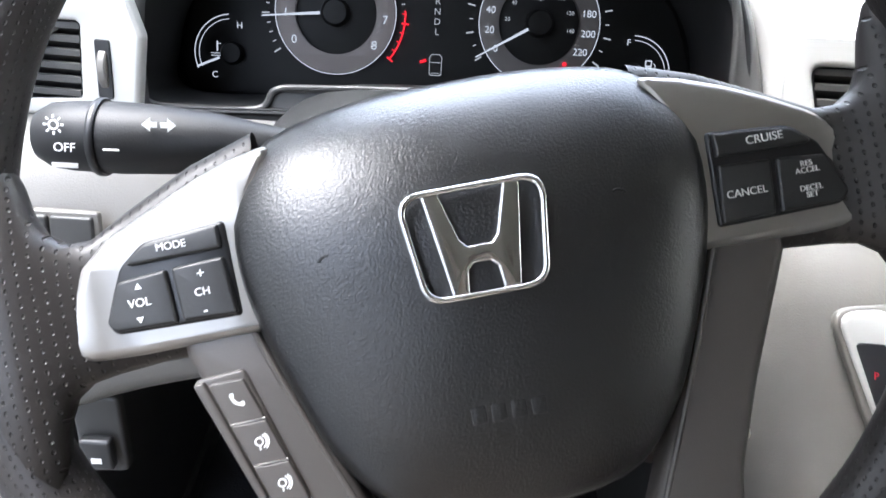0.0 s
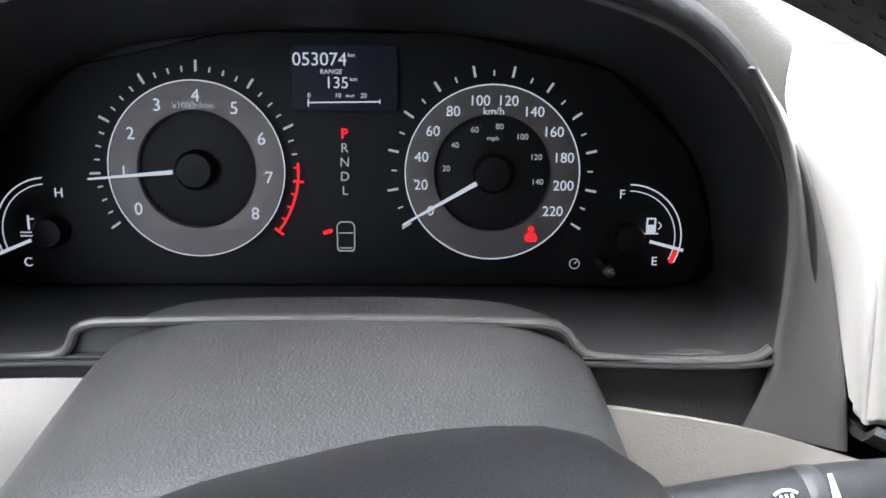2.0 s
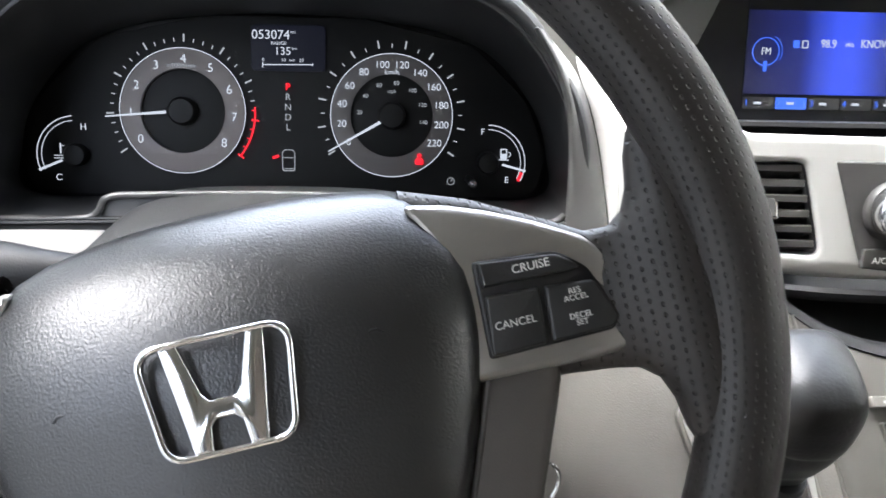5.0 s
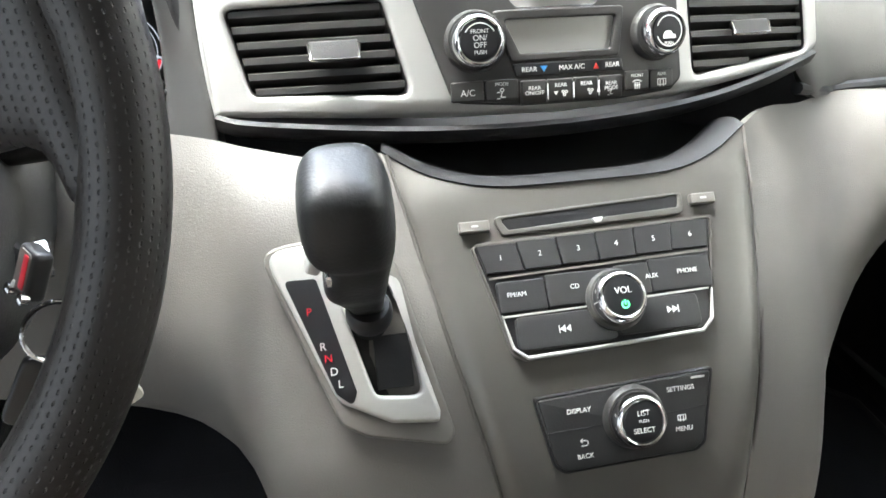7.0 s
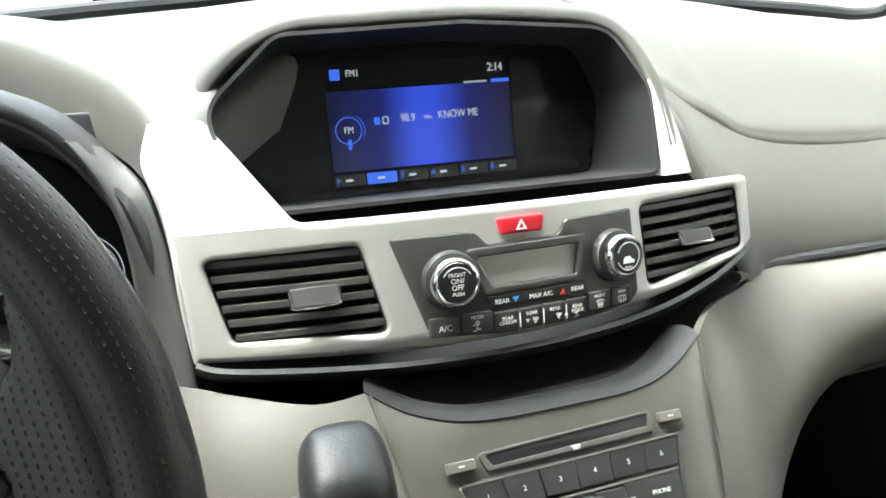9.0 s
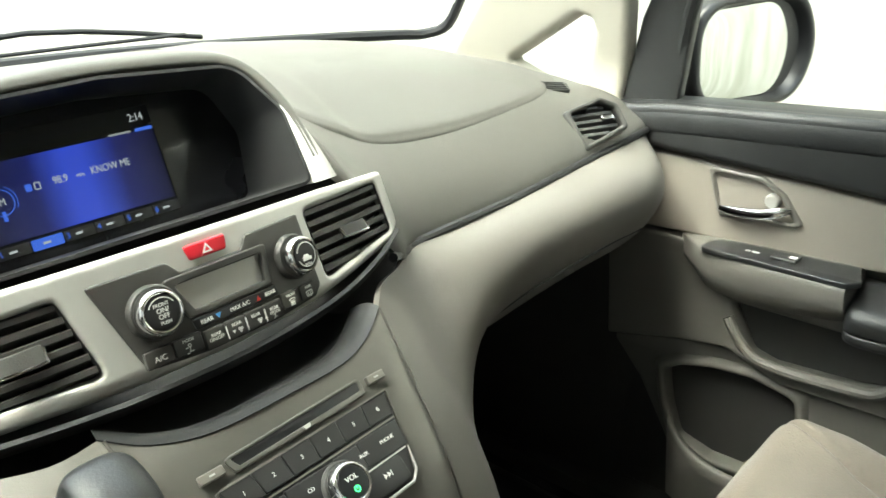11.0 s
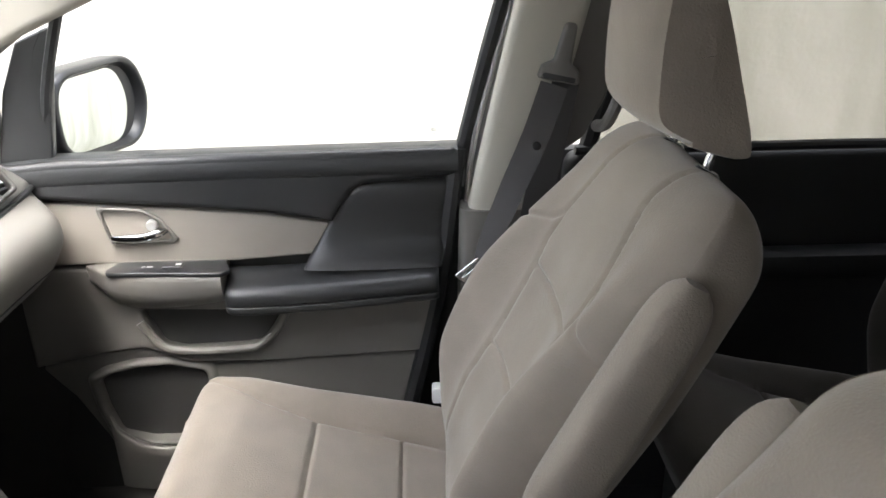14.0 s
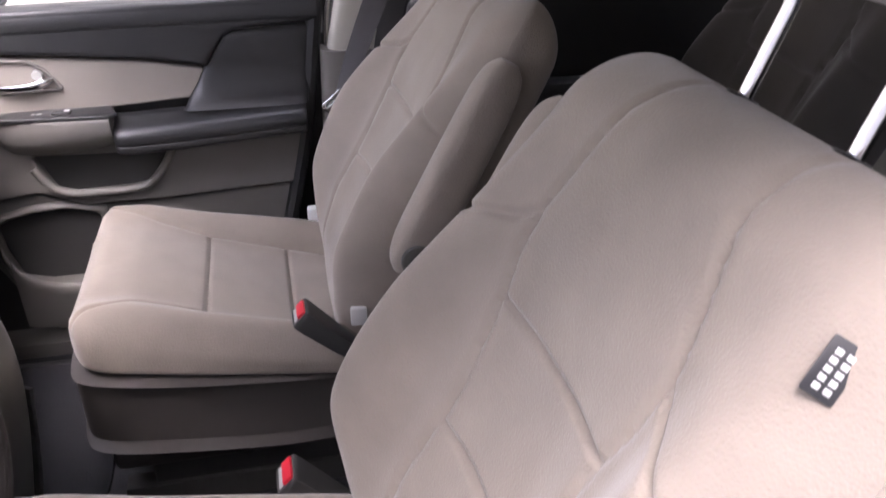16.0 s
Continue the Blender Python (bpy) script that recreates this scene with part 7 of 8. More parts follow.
# lower half with the grip pocket and the map pocket
PKT = rounded([(0.050, -0.145), (0.20, -0.150), (0.325, -0.146), (0.300, -0.190), (0.268, -0.222), (0.235, -0.228), (0.120, -0.232), (0.085, -0.222)], [0.01, 0.02, 0.01, 0.02, 0.02, 0.01, 0.02, 0.02])
LOWP = rounded([(-0.052, -0.300), (-0.02, -0.282), (0.03, -0.270), (0.09, -0.266), (0.155, -0.280), (0.165, -0.40), (0.12, -0.434), (0.03, -0.434), (-0.026, -0.418), (-0.044, -0.36)], 0.018)
part("lower_panel", plate([rounded([(-0.155, -0.061), (0.60, -0.085), (0.588, -0.135), (0.565, -0.245), (0.30, -0.258), (0.13, -0.258), (0.05, -0.224), (-0.03, -0.234), (-0.155, -0.262)], [0.004, 0.004, 0.01, 0.01, 0.05, 0.04, 0.04, 0.04, 0.004]), PKT], 0.03, 0.005, -0.004, bulge, SLD), TAUPE, door, "taupe lower panel", angle=50)
part("pocket_back", plate([[(x * 1.02, y) for x, y in PKT]], 0.004, 0.001, -0.026), TAUPE, door)
part("pocket_lip", tube([(0.052, -0.170, 0.010), (0.085, -0.215, 0.013), (0.13, -0.228, 0.014), (0.235, -0.226, 0.014), (0.268, -0.218, 0.014), (0.298, -0.188, 0.012), (0.322, -0.150, 0.008)], 0.0085, 10, smooth=5), TAUPE, door, "rounded taupe lip of the grip pocket")
part("bottom_panel", plate([rounded([(-0.155, -0.268), (-0.03, -0.240), (0.05, -0.230), (0.13, -0.264), (0.30, -0.264), (0.562, -0.252), (0.545, -0.335), (0.50, -0.55), (0.02, -0.56), (-0.02, -0.50), (-0.055, -0.42), (-0.10, -0.335)], [0.01, 0.04, 0.04, 0.04, 0.05, 0.01, 0.01, 0.02, 0.01, 0.04, 0.04, 0.04]), LOWP], 0.03, 0.006, -0.008), TAUPE, door, "taupe bottom panel", angle=50)
part("map_pocket_back", plate([[(0.035 + (x - 0.035) * 1.05, -0.33 + (y + 0.33) * 1.05) for x, y in LOWP]], 0.004, 0.001, -0.030), TAUPE, door)
collar = []
for k, z in ((1.20, -0.010), (1.13, 0.000), (1.06, 0.003), (1.01, -0.002), (0.985, -0.022)):
    collar.append([(0.06 + (x - 0.06) * k, -0.35 + (y + 0.35) * (1 + (k - 1) * 1.1), z) for x, y in LOWP])
part("pocket_collar", skin(collar, 1, 3, closed=True), TAUPE, door, "rounded taupe edge of the map pocket", angle=60)
pouch = []
for x, out, top_ in ((-0.04, 0.0, -0.375), (-0.02, 0.022, -0.392), (0.03, 0.040, -0.412), (0.10, 0.046, -0.420), (0.20, 0.046, -0.420), (0.34, 0.040, -0.414), (0.44, 0.020, -0.404), (0.47, 0.0, -0.398)):
    pouch.append([(x, top_ - 0.006, out - 0.014), (x, top_, out - 0.005), (x, top_ - 0.003, out + 0.003), (x, top_ - 0.02, out + 0.003), (x, -0.47, out * 0.8), (x, -0.54, out * 0.4 - 0.004)])
part("map_pocket", skin(pouch, 3, 4, thick=0.004), TAUPE, door, "taupe bulging map pocket", angle=60)
hd = part("handle", plate([rounded([(0.004, 0.053), (0.085, 0.048), (0.116, 0.028), (0.143, -0.010), (0.132, -0.0165), (0.024, -0.018)], [0.008, 0.02, 0.02, 0.006, 0.006, 0.008]), rounded([(0.013, 0.046), (0.083, 0.041), (0.110, 0.023), (0.131, -0.007), (0.126, -0.0105), (0.028, -0.012)], [0.008, 0.018, 0.018, 0.005, 0.005, 0.008])], 0.012, 0.003, 0.008), GREYTRIM, door, "grey bezel of the inside door handle")
part("bowl", plate([rounded([(0.011, 0.048), (0.083, 0.043), (0.112, 0.025), (0.134, -0.008), (0.128, -0.0125), (0.027, -0.014)], 0.006)], 0.003, 0.0006, 0.0015), TAUPE_DARK, hd)
part("lever", skin([[(x, y + h * a, z + d * b) for a, b in ((-1, 0), (-0.7, 0.8), (0.3, 1), (1, 0.6), (1, -0.2), (0, -0.6))] for x, y, h, z, d in ((0.027, -0.0045, 0.004, 0.010, 0.003), (0.05, -0.0045, 0.0065, 0.015, 0.005), (0.085, -0.002, 0.0075, 0.017, 0.006), (0.112, 0.004, 0.007, 0.014, 0.005), (0.126, 0.008, 0.004, 0.008, 0.003))], 3, 4, closed=True, cap=True), CHROME, hd, "chrome door lever")
part("lock_button", lathe([(0.010, 0), (0.010, 0.008), (0.008, 0.011), (0.001, 0.012)], 24), SILVER, hd, "", pose(0.100, 0.018, 0.003))
part("seal", tube([(0.634, 0.14, -0.01), (0.628, 0.09, -0.006), (0.602, -0.10, -0.004), (0.57, -0.25, -0.004), (0.548, -0.34, -0.004), (0.50, -0.56, -0.006)], 0.016, 8, smooth=4), RUBBER, door, "black door seal")

# ---- seats ----
def seam_pull(x, y, lines, width=0.0055):
    """How deep a stitched line draws the cloth in at (x, y): 0 to 1."""
    best = np.full(x.shape, 9.0)
    for line in lines:
        for (ax, ay), (bx, by) in zip(line, line[1:]):
            dx, dy = bx - ax, by - ay
            t = np.clip(((x - ax) * dx + (y - ay) * dy) / (dx * dx + dy * dy), 0, 1)
            best = np.minimum(best, np.hypot(x - ax - t * dx, y - ay - t * dy))
    return np.exp(-(best / width) ** 2)


def sheet(X, Y, Z, close=True):
    """A mesh from three equal arrays; each row is a ring."""
    n, m = X.shape
    verts = np.stack([X, Y, Z], -1).reshape(-1, 3)
    faces = []
    for i in range(n - 1):
        for j in range(m if close else m - 1):
            k = (j + 1) % m
            faces.append((i * m + j, i * m + k, (i + 1) * m + k, (i + 1) * m + j))
    if close:
        faces.append(tuple(range(m))[::-1])
        faces.append(tuple(range((n - 1) * m, n * m)))
    me = bpy.data.meshes.new("sheet")
    me.from_pydata(verts.tolist(), [], faces)
    me.validate()
    return finish(me, 60)


def ease(v, xs, ys, soft=0.05):
    """A curve through values at given stations, with its corners rounded off."""
    g = np.linspace(-0.3, 1.3, 801)
    f = np.interp(g, [2 * xs[0] - xs[1]] + list(xs) + [2 * xs[-1] - xs[-2]], [2 * ys[0] - ys[1]] + list(ys) + [2 * ys[-1] - ys[-2]])
    k = np.exp(-(np.linspace(-0.15, 0.15, 151) / soft) ** 2)
    return np.interp(v, g[75:-75], np.convolve(f, k / k.sum(), "valid"))


def mirror_lines(lines):
    return lines + [[(-x, y) for x, y in l] for l in lines]


def cushion_mesh(nv=100, nu=150):
    """The seat cushion; x across, y forward of the hinge, z up; cloth with two bolsters and stitched lines."""
    v = np.linspace(0, 1, nv)[:, None]
    u = np.linspace(0, 2 * np.pi, nu, endpoint=False)[None, :]
    y = -0.665 + 0.483 * v + 0 * u
    c, s = np.cos(u) + 0 * v, np.sin(u) + 0 * v
    w = 0.225 + 0.012 * np.sin(np.pi * v) - 0.10 * np.clip((v - 0.9) / 0.1, 0, 1) ** 3 - 0.05 * np.clip((0.06 - v) / 0.06, 0, 1) ** 2
    x = w * np.sign(c) * np.abs(c) ** 0.45
    top = ease(v, [0, 0.1, 0.28, 0.58, 0.80, 0.92, 0.97, 1.0], [0.365, 0.375, 0.396, 0.447, 0.490, 0.498, 0.485, 0.455], 0.022) + 0 * u
    bol = 0.060 * np.exp(-((np.abs(x) - 0.192) / 0.04) ** 2) * np.clip(1.25 - v, 0, 1) * np.clip(v * 8, 0.3, 1)
    low = ease(v, [0, 0.5, 0.9, 1.0], [0.335, 0.375, 0.403, 0.432]) + 0 * u
    edge_ = np.clip(np.abs(s), 0, 1) ** 0.55
    mid = low + 0.03
    z = np.where(s > 0, mid + (top + bol - mid) * edge_, mid - (mid - low) * edge_)
    lines = mirror_lines([[(0.135, -0.665), (0.142, -0.52), (0.140, -0.39), (0.150, -0.30), (0.175, -0.235), (0.19, -0.20)]]) + [[(-0.14, -0.39), (0.14, -0.39)], [(-0.14, -0.53), (0.14, -0.53)]]
    pull = seam_pull(x, y, lines, 0.004) * (s > 0.2)
    z = z - 0.007 * pull
    z = z + 0.004 * np.sin(9 * x + 2) * np.sin(14 * y) * (s > 0.3)
    return sheet(x, y, z)


def back_mesh(nv=120, nu=160, full=0.0, wide=1.0):
    """The backrest in its own frame: x across, y up along it, z out of its front."""
    v = np.linspace(0, 1, nv)[:, None]
    u = np.linspace(0, 2 * np.pi, nu, endpoint=False)[None, :]
    y0 = -0.07 + 0.625 * v + 0 * u
    c, s = np.cos(u) + 0 * v, np.sin(u) + 0 * v
    w = ease(v, [0, 0.06, 0.2, 0.4, 0.6, 0.75, 0.86, 0.93, 0.975, 1.0], [0.17, 0.19, 0.220, 0.240, 0.246, 0.245, 0.241, 0.235, 0.230, 0.228], 0.025) * wide
    shut = np.sqrt(np.clip(1 - (np.clip(v - 0.88, 0, 1) / 0.12) ** 2, 0.0004, 1))
    w = w * (0.74 + 0.26 * shut)
    x = w * np.sign(c) * np.abs(c) ** 0.5
    front = ease(v, [0, 0.1, 0.25, 0.5, 0.75, 0.92, 0.975, 1.0], [0.0, 0.03, 0.045, 0.036, 0.026, 0.018, 0.014, 0.012], 0.025) + full * ease(v, [0, 0.45, 0.75, 0.9, 1], [0, 0.0, 0.6, 1, 1]) + 0 * u
    bol = 0.068 * (1 + 4.5 * (wide - 1) * np.exp(-((v - 0.28) / 0.22) ** 2)) * np.exp(-((np.abs(x) - 0.205) / 0.048) ** 2) * ease(v, [0, 0.1, 0.25, 0.5, 0.68, 0.85, 1], [0.3, 0.6, 1, 1.05, 0.62, 0.18, 0]) - 0.008 * np.clip((np.abs(x) - 0.15) / 0.08, 0, 1) ** 2 * np.clip((v - 0.6) * 3, 0, 1)
    back = ease(v, [0, 0.1, 0.6, 0.92, 1.0], [-0.03, -0.08, -0.105, -0.105, -0.100]) + 0 * u
    edge_ = np.abs(s) ** 0.5
    mid = -0.035
    z = np.where(s > 0, mid + (front + bol - mid) * edge_ * shut, mid - (mid - back) * edge_ * shut)
    lines = mirror_lines([[(0.085, 0.56), (0.095, 0.50), (0.112, 0.45), (0.129, 0.395), (0.127, 0.345), (0.113, 0.303), (0.104, 0.24), (0.100, 0.18), (0.105, 0.08), (0.12, -0.07)], [(0.129, 0.39), (0.15, 0.370), (0.20, 0.345), (0.26, 0.325)]]) + [[(-0.112, 0.303), (0.0, 0.305), (0.112, 0.303)], [(-0.100, 0.165), (0.0, 0.170), (0.100, 0.165)]]
    pull = seam_pull(x, y0, lines, 0.0042) * (s > 0.15)
    z = z - 0.0065 * pull - 0.012 * np.exp(-(x / 0.085) ** 4) * ease(v, [0, 0.15, 0.55, 0.7, 1], [0, 1, 1, 0.2, 0]) * (s > 0) * edge_
    z = z + 0.003 * np.sin(11 * x + 1) * np.sin(13 * y0 + 2) * (s > 0.3)
    return sheet(x, y0, z)


def headrest_mesh():
    """A wedge-sided headrest; y up, z out of its front."""
    side = spline([(0.052, 0.012), (0.060, 0.06), (0.062, 0.12), (0.058, 0.175), (0.046, 0.207), (0.028, 0.214), (0.008, 0.200), (-0.020, 0.145), (-0.052, 0.065), (-0.080, -0.012), (-0.072, -0.028), (-0.03, -0.022), (0.02, -0.008)], 5, True)
    prof = np.array([(p.x, p.y) for p in side])
    c = prof.mean(0)
    n = 34
    t = np.linspace(-1, 1, n)
    k = (1 - np.abs(t) ** 9) ** (1 / 2.6)
    k[0] = k[-1] = 0.02
    X = 0.132 * np.sign(t)[:, None] * np.abs(t)[:, None] ** 0.9 + 0 * prof[None, :, 0]
    Z = c[0] + (prof[None, :, 0] - c[0]) * (0.80 + 0.20 * k[:, None]) * np.where(k[:, None] < 0.05, 0.02, 1)
    Y = c[1] + (prof[None, :, 1] - c[1]) * (0.84 + 0.16 * k[:, None]) * np.where(k[:, None] < 0.05, 0.02, 1)
    Z = Z - 0.02 * (t[:, None] ** 2) * (prof[None, :, 0] > 0)
    X = X * (1 - 0.02 * np.exp(-((np.abs(X) - 0.118) / 0.004) ** 2))
    return sheet(X, Y, Z)


CUSH, BACK_ME, HEAD_ME = cushion_mesh(230, 320), back_mesh(250, 340), headrest_mesh()
DRIVER_BACK = back_mesh(250, 340, 0.02, 1.08)
REAR_CUSH, REAR_BACK = cushion_mesh(), back_mesh()


def front_seat(cx, side, label, cloth, lift=0.0, ahead=0.0, head=0.0, recline=26.6, back=BACK_ME):
    """A front seat; side: +1 where its armrest is at its left as one sits, -1 at its right."""
    st_ = thing("front_seat", label, "car seat", pose(cx, ahead, lift), "front seats")
    part("cushion", CUSH.copy(), cloth, st_, "taupe cloth cushion with stitched panels")
    val = []
    for y, zt, zb, w in ((-0.64, 0.355, 0.235, 0.210), (-0.5, 0.375, 0.245, 0.226), (-0.35, 0.393, 0.262, 0.230), (-0.25, 0.408, 0.275, 0.228), (-0.205, 0.415, 0.282, 0.218), (-0.190, 0.416, 0.288, 0.195), (-0.184, 0.414, 0.296, 0.16)):
        val.append([(-w * 0.94, y, zt), (-w * 0.985, y, zt - 0.014), (-w, y, (zt + zb) / 2), (-w * 0.985, y, zb + 0.008), (-w * 0.95, y, zb), (w * 0.95, y, zb), (w * 0.985, y, zb + 0.008), (w, y, (zt + zb) / 2), (w * 0.985, y, zt - 0.014), (w * 0.94, y, zt)])
    part("base_shell", skin(val, 2, 4, closed=True, cap=True), SEAT_SHELL, st_, "brown plastic shell under the cushion")
    part("lower_shell", block(-0.205, -0.60, 0.20, 0.205, -0.215, 0.29, 0.02, 3), SEAT_SHELL, st_, "dark lower shell over the rails")
    for sx in (-1, 1):
        part("rail", block(sx * 0.17 - 0.02, -0.68, FLOOR - lift, sx * 0.17 + 0.02, -0.22, FLOOR + 0.05 - lift, 0.006), DARK, st_)
        part("riser", block(sx * 0.17 - 0.012, -0.62, FLOOR + 0.045 - lift, sx * 0.17 + 0.012, -0.27, 0.26, 0.006), DARK, st_)
    BK = pose(0, -0.63, 0.445, 90 - recline, 0, 180)
    bk = part("backrest", back.copy(), cloth, st_, "taupe cloth backrest with stitched bolsters", BK)
    HRM = BK @ pose(0, 0.585 + head, 0.030, 22, 0, 0)
    for sx in (-1, 1):
        part("headrest_post", tube([(sx * 0.068, 0.52, -0.045), (sx * 0.068, 0.58 + head * 0.7, -0.033), (sx * 0.068, 0.615 + head, -0.020)], 0.0065, 12), CHROME, st_, "chrome headrest post", BK)
        part("post_sleeve", lathe([(0.017, 0), (0.017, 0.006), (0.013, 0.010), (0.008, 0.010)], 20), BLACK, st_, "", BK @ pose(sx * 0.068, 0.546, -0.040, -90, 0, 0))
    part("headrest", HEAD_ME.copy(), cloth, st_, "taupe cloth headrest", HRM)
    ar = []
    for t, w, d in ((-0.035, 0.015, 0.018), (-0.02, 0.024, 0.029), (0.02, 0.029, 0.036), (0.10, 0.030, 0.036), (0.20, 0.030, 0.034), (0.26, 0.029, 0.031), (0.29, 0.024, 0.024), (0.305, 0.012, 0.012)):
        ar.append([(w * math.copysign(abs(math.cos(a)) ** 0.6, math.cos(a)), t, d * math.copysign(abs(math.sin(a)) ** 0.6, math.sin(a))) for a in (2 * math.pi * k / 16 for k in range(16))])
    AM = BK @ pose(side * 0.262, 0.165, -0.005, 0, 0, 0)
    part("armrest", skin(ar, 2, 4, closed=True, cap=True), cloth, st_, "folded-up cloth armrest", AM)
    part("armrest_pivot", moved(lathe([(0.024, 0), (0.024, 0.003), (0.022, 0.005), (0.001, 0.006)], 28), pose(side * 0.029, 0, 0, 0, side * 90, 0)), TAUPE_DARK, st_, "round pivot cap", AM)
    return st_


ps = front_seat(0.415, 1, "taupe cloth passenger seat with folded armrest and headrest", CLOTH)
ds = front_seat(-0.385, -1, "taupe cloth driver's seat with an airbag tag", CLOTH, 0.034, 0.019, 0.07, 26.6, DRIVER_BACK)
tag_z = Vector((-0.77, 0.39, 0.51)).normalized()
tag_x = Vector((0.2, -0.61, 0.75))
tag_x = (tag_x - tag_z * tag_x.dot(tag_z)).normalized()
tag_m = Matrix.Translation(Vector((-0.6005, -0.787, 0.9080)) + tag_z * 0.003) @ Matrix((tag_x, tag_z.cross(tag_x), tag_z)).transposed().to_4x4()
tg_ = part("airbag_tag", plate([box2(-0.017, -0.0095, 0.017, 0.0095, 0.002)], 0.0015, 0.0004), BLACK, ds, "black cloth airbag tag", ds.matrix_basis.inverted() @ tag_m)
for k in range(2):
    for j in range(5):
        part("bar", plate([box2(-0.013 + j * 0.0052, -0.0055 + k * 0.0065, -0.0095 + j * 0.0052, -0.0015 + k * 0.0065)], 0.0004, 0.0001, 0.001), GREY_INK, tg_)

# second row
def rear_seat(cx, dy, label):
    r = thing("rear_seat", label, "car seat", pose(cx, dy, 0.02), "second row seats")
    part("cushion", REAR_CUSH.copy(), CLOTH_SHADED, r)
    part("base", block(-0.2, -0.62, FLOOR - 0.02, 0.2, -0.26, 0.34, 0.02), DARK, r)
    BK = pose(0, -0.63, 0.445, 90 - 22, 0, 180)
    part("backrest", REAR_BACK.copy(), CLOTH_SHADED, r, "", BK)
    part("headrest", HEAD_ME.copy(), CLOTH_SHADED, r, "", BK @ pose(0, 0.58, -0.045, 8, 0, 0))
    for sx in (-1, 1):
        part("headrest_post", tube([(sx * 0.09, 0.53, -0.045), (sx * 0.09, 0.63, -0.045)], 0.006, 10), CHROME, r, "", BK)
    return r


rear_seat(0.44, -0.74, "taupe cloth second-row seat behind the passenger, shade in its colour")
rear_seat(-0.40, -0.80, "taupe cloth second-row seat behind the driver, shade in its colour")

# ---- belts and buckles ----
bt = thing("seat_belt", "dark grey seat belt hanging from the door pillar", "seat belt")


def webbing(pts, w, across, end):
    rows_, line = [], spline(pts, 6)
    for k, p in enumerate(line):
        a = Vector(across).lerp(Vector(end), (k / (len(line) - 1)) ** 1.3).normalized()
        rows_.append([p - a * w / 2, p + a * w / 2, p + a * w / 2 + Vector((-0.0012, 0, 0)), p - a * w / 2 + Vector((-0.0012, 0, 0))])
    return skin(rows_, 1, 1, closed=True, cap=True)


part("webbing", webbing([(0.685, -0.782, 0.965), (0.69, -0.755, 0.88), (0.695, -0.715, 0.78), (0.695, -0.675, 0.675), (0.685, -0.66, 0.60)], 0.044, (0.1, 0.95, 0.30), (0.95, 0.28, 0.10)), BELT, bt, "grey woven webbing")
part("webbing", webbing([(0.70, -0.80, 0.965), (0.72, -0.785, 0.85), (0.735, -0.76, 0.70), (0.735, -0.75, 0.45)], 0.046, (0.2, 0.95, 0.1), (0.2, 0.95, 0.1)), BELT, bt, "grey woven webbing")
an = part("anchor", plate([rounded([(-0.034, -0.016), (0.034, -0.016), (0.030, 0.006), (0.014, 0.016), (0.010, 0.075), (-0.010, 0.075), (-0.014, 0.016), (-0.030, 0.006)], [0.006, 0.006, 0.008, 0.01, 0.008, 0.008, 0.01, 0.008])], 0.018, 0.006, 0.0), TAUPE, bt, "taupe plastic belt guide", pose(0.69, -0.79, 0.985, 90, 0, -90) @ pose(0, 0, 0.01, 0, 0, -12))
part("slot", plate([box2(-0.026, -0.013, 0.026, -0.005, 0.003)], 0.002, 0.0005, 0.0008), BLACK, an)
tn = part("tongue", plate([rounded([(-0.026, 0.02), (0.026, 0.02), (0.022, -0.002), (0.010, -0.012), (0.010, -0.038), (-0.010, -0.038), (-0.010, -0.012), (-0.022, -0.002)], 0.004), box2(-0.019, 0.008, 0.019, 0.014, 0.002)], 0.005, 0.0015), STEEL, bt, "steel belt tongue", pose(0.672, -0.655, 0.655, 90, 0, -90) @ pose(0, 0, 0.008, 10, 0, 40))
part("stop_button", lathe([(0.007, 0), (0.007, 0.003), (0.004, 0.005)], 16), BLACK, bt, "", pose(0.685, -0.757, 0.868, 0, -90, 0))
gh = thing("grab_handle", "taupe grab handle on the door pillar", "grab handle")
part("loop", tube([(0.70, -0.905, 1.03), (0.665, -0.90, 1.02), (0.655, -0.885, 0.97), (0.665, -0.865, 0.91), (0.70, -0.855, 0.895)], 0.010, 10, smooth=5), TAUPE, gh)
ln = thing("belt_anchor", "white plastic belt anchor cover at the sill", "belt anchor", pose(0.69, -0.603, 0.41))
part("cover", block(-0.012, -0.022, -0.017, 0.012, 0.022, 0.017, 0.006), material("white_plastic", (0.72, 0.72, 0.7), 0.5, vary=0.04), ln)
part("bracket", block(-0.008, -0.05, -0.04, 0.008, -0.005, -0.012, 0.003), STEEL, ln)


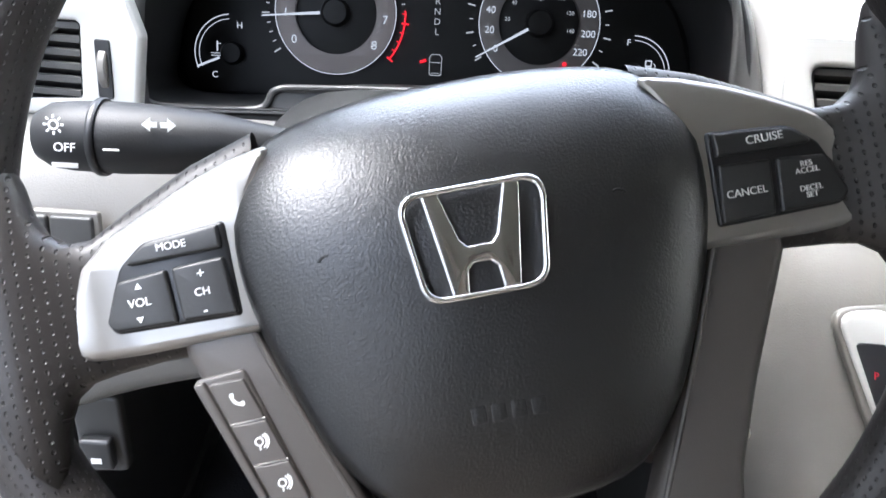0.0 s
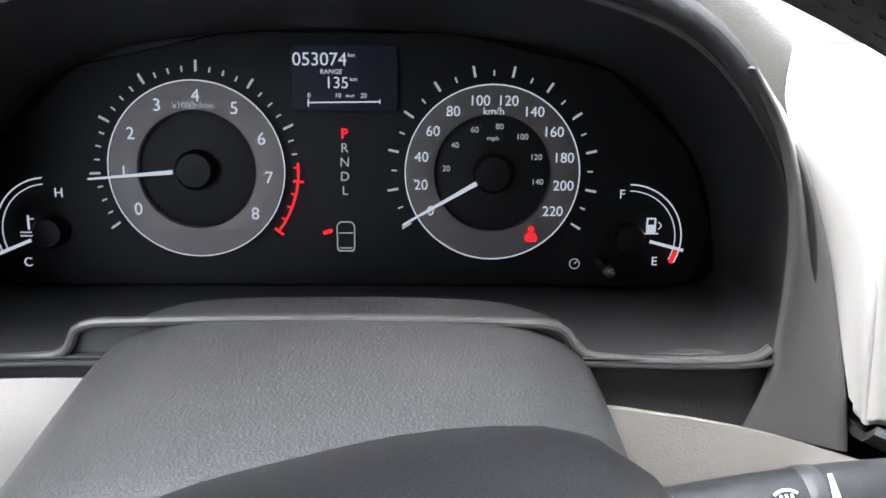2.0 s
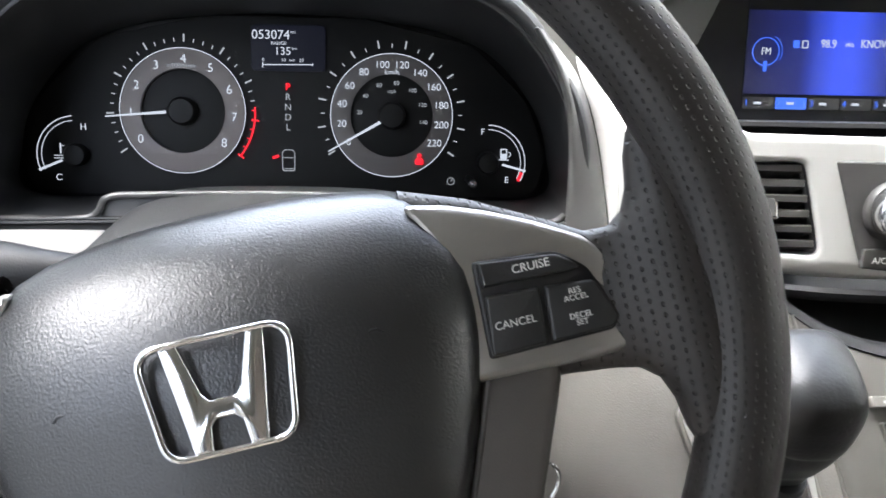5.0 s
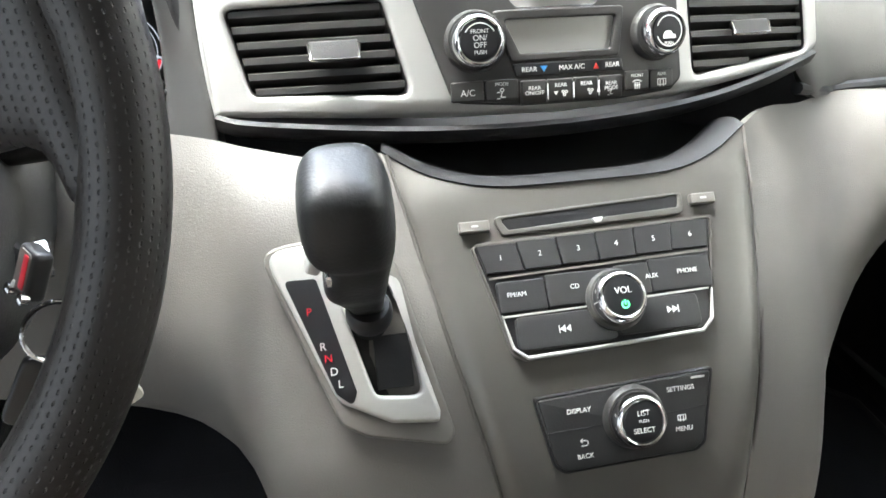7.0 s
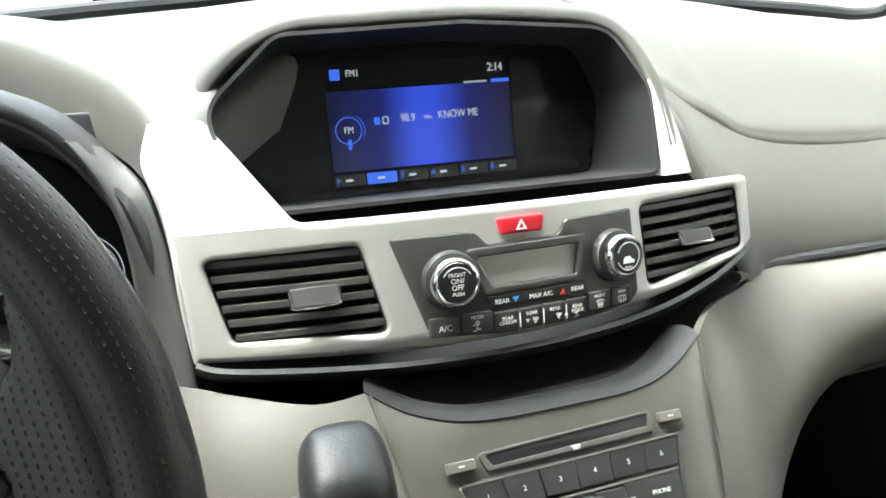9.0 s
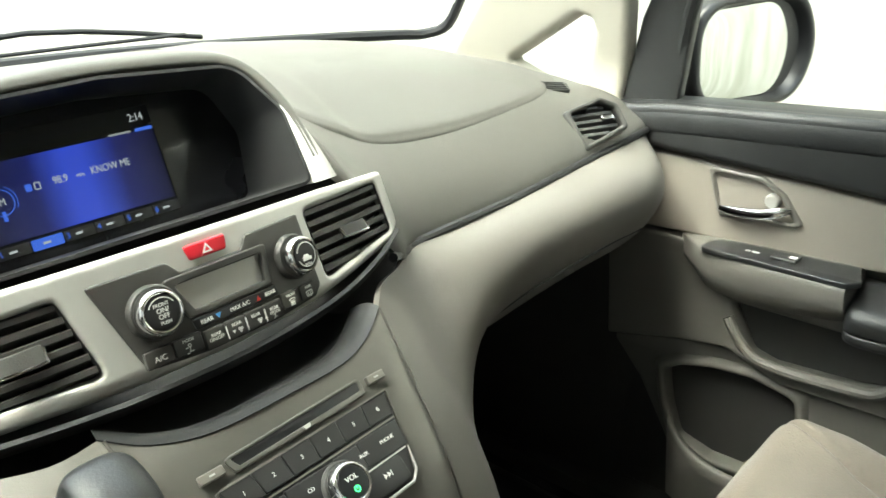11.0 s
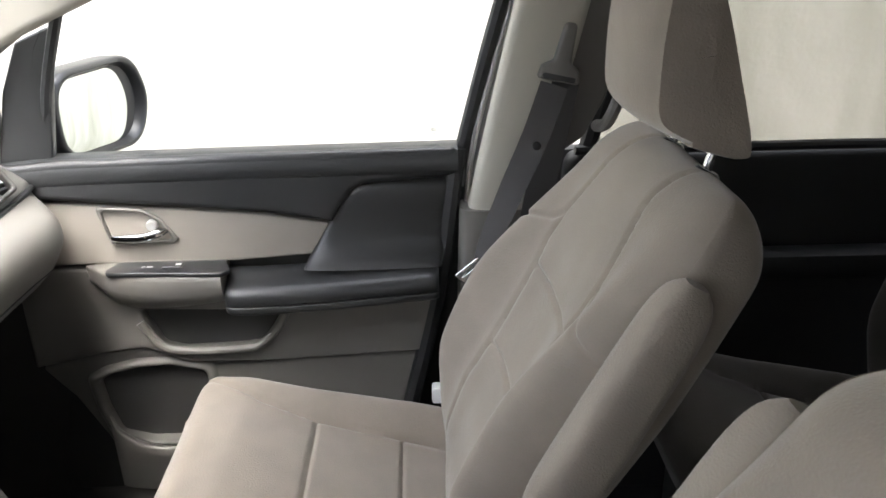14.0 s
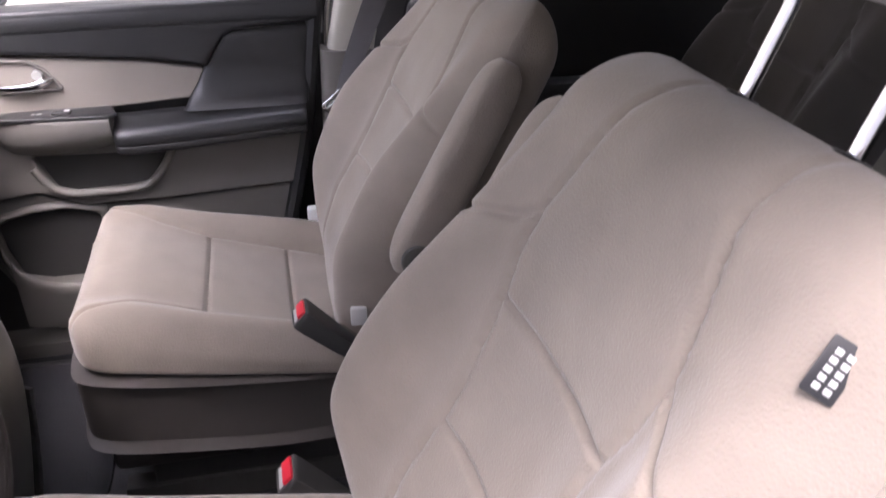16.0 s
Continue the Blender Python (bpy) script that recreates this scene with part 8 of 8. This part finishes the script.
def buckle(m, label):
    b = thing("belt_buckle", label, "belt buckle", m, "belt buckles")
    part("housing", skin([[(w * x, d * y, z) for x, y in ((-1, -0.7), (-0.8, -1), (0.8, -1), (1, -0.7), (1, 0.7), (0.8, 1), (-0.8, 1), (-1, 0.7))] for z, w, d in ((-0.075, 0.016, 0.012), (-0.05, 0.019, 0.014), (0.0, 0.022, 0.016), (0.03, 0.023, 0.017), (0.036, 0.021, 0.015))], 2, 3, closed=True, cap=True), DARK, b)
    part("release", block(-0.018, -0.0135, 0.03, 0.018, 0.002, 0.040, 0.002), RED, b, "red release button")
    part("slot", block(-0.017, 0.004, 0.034, 0.017, 0.010, 0.0372, 0.0005), GREY_INK, b)
    part("stalk", tube([(0, 0, -0.07), (0.0, 0.01, -0.10), (0.0, 0.04, -0.13)], 0.011, 8, smooth=3), DARK, b)
    return b


buckle(pose(0.175, -0.560, 0.468, -45, 0, 0), "dark belt buckle with a red button beside the passenger seat")
buckle(pose(-0.125, -0.52, 0.43, -45, 0, 0), "dark belt buckle with a red button beside the driver's seat")
lt = thing("seat_latch", "pale grey bracket at the foot of the passenger backrest", "bracket", pose(0.205, -0.625, 0.462))
part("plate", block(-0.006, -0.016, -0.022, 0.006, 0.010, 0.010, 0.004), material("pale_plastic", (0.45, 0.44, 0.42), 0.5, vary=0.06), lt)
mt = thing("floor_mat", "black rubber-backed floor mat in the passenger's footwell", "floor mat", pose(0, 0, FLOOR))
part("mat", plate([rounded([(0.24, -0.18), (0.70, -0.18), (0.71, 0.40), (0.60, 0.55), (0.26, 0.55)], 0.05)], 0.012, 0.004, 0.012), CARPET, mt)
part("edge", tube([(0.24, -0.15, 0.012), (0.245, 0.5, 0.012), (0.30, 0.55, 0.012), (0.58, 0.55, 0.012), (0.695, 0.40, 0.012), (0.69, -0.15, 0.012)], 0.006, 8), RUBBER, mt)
mt2 = thing("floor_mat", "black floor mat in the driver's footwell", "floor mat", pose(0, 0, FLOOR))
part("mat", plate([rounded([(-0.70, -0.18), (-0.22, -0.18), (-0.22, 0.45), (-0.66, 0.45)], 0.05)], 0.012, 0.004, 0.012), CARPET, mt2)
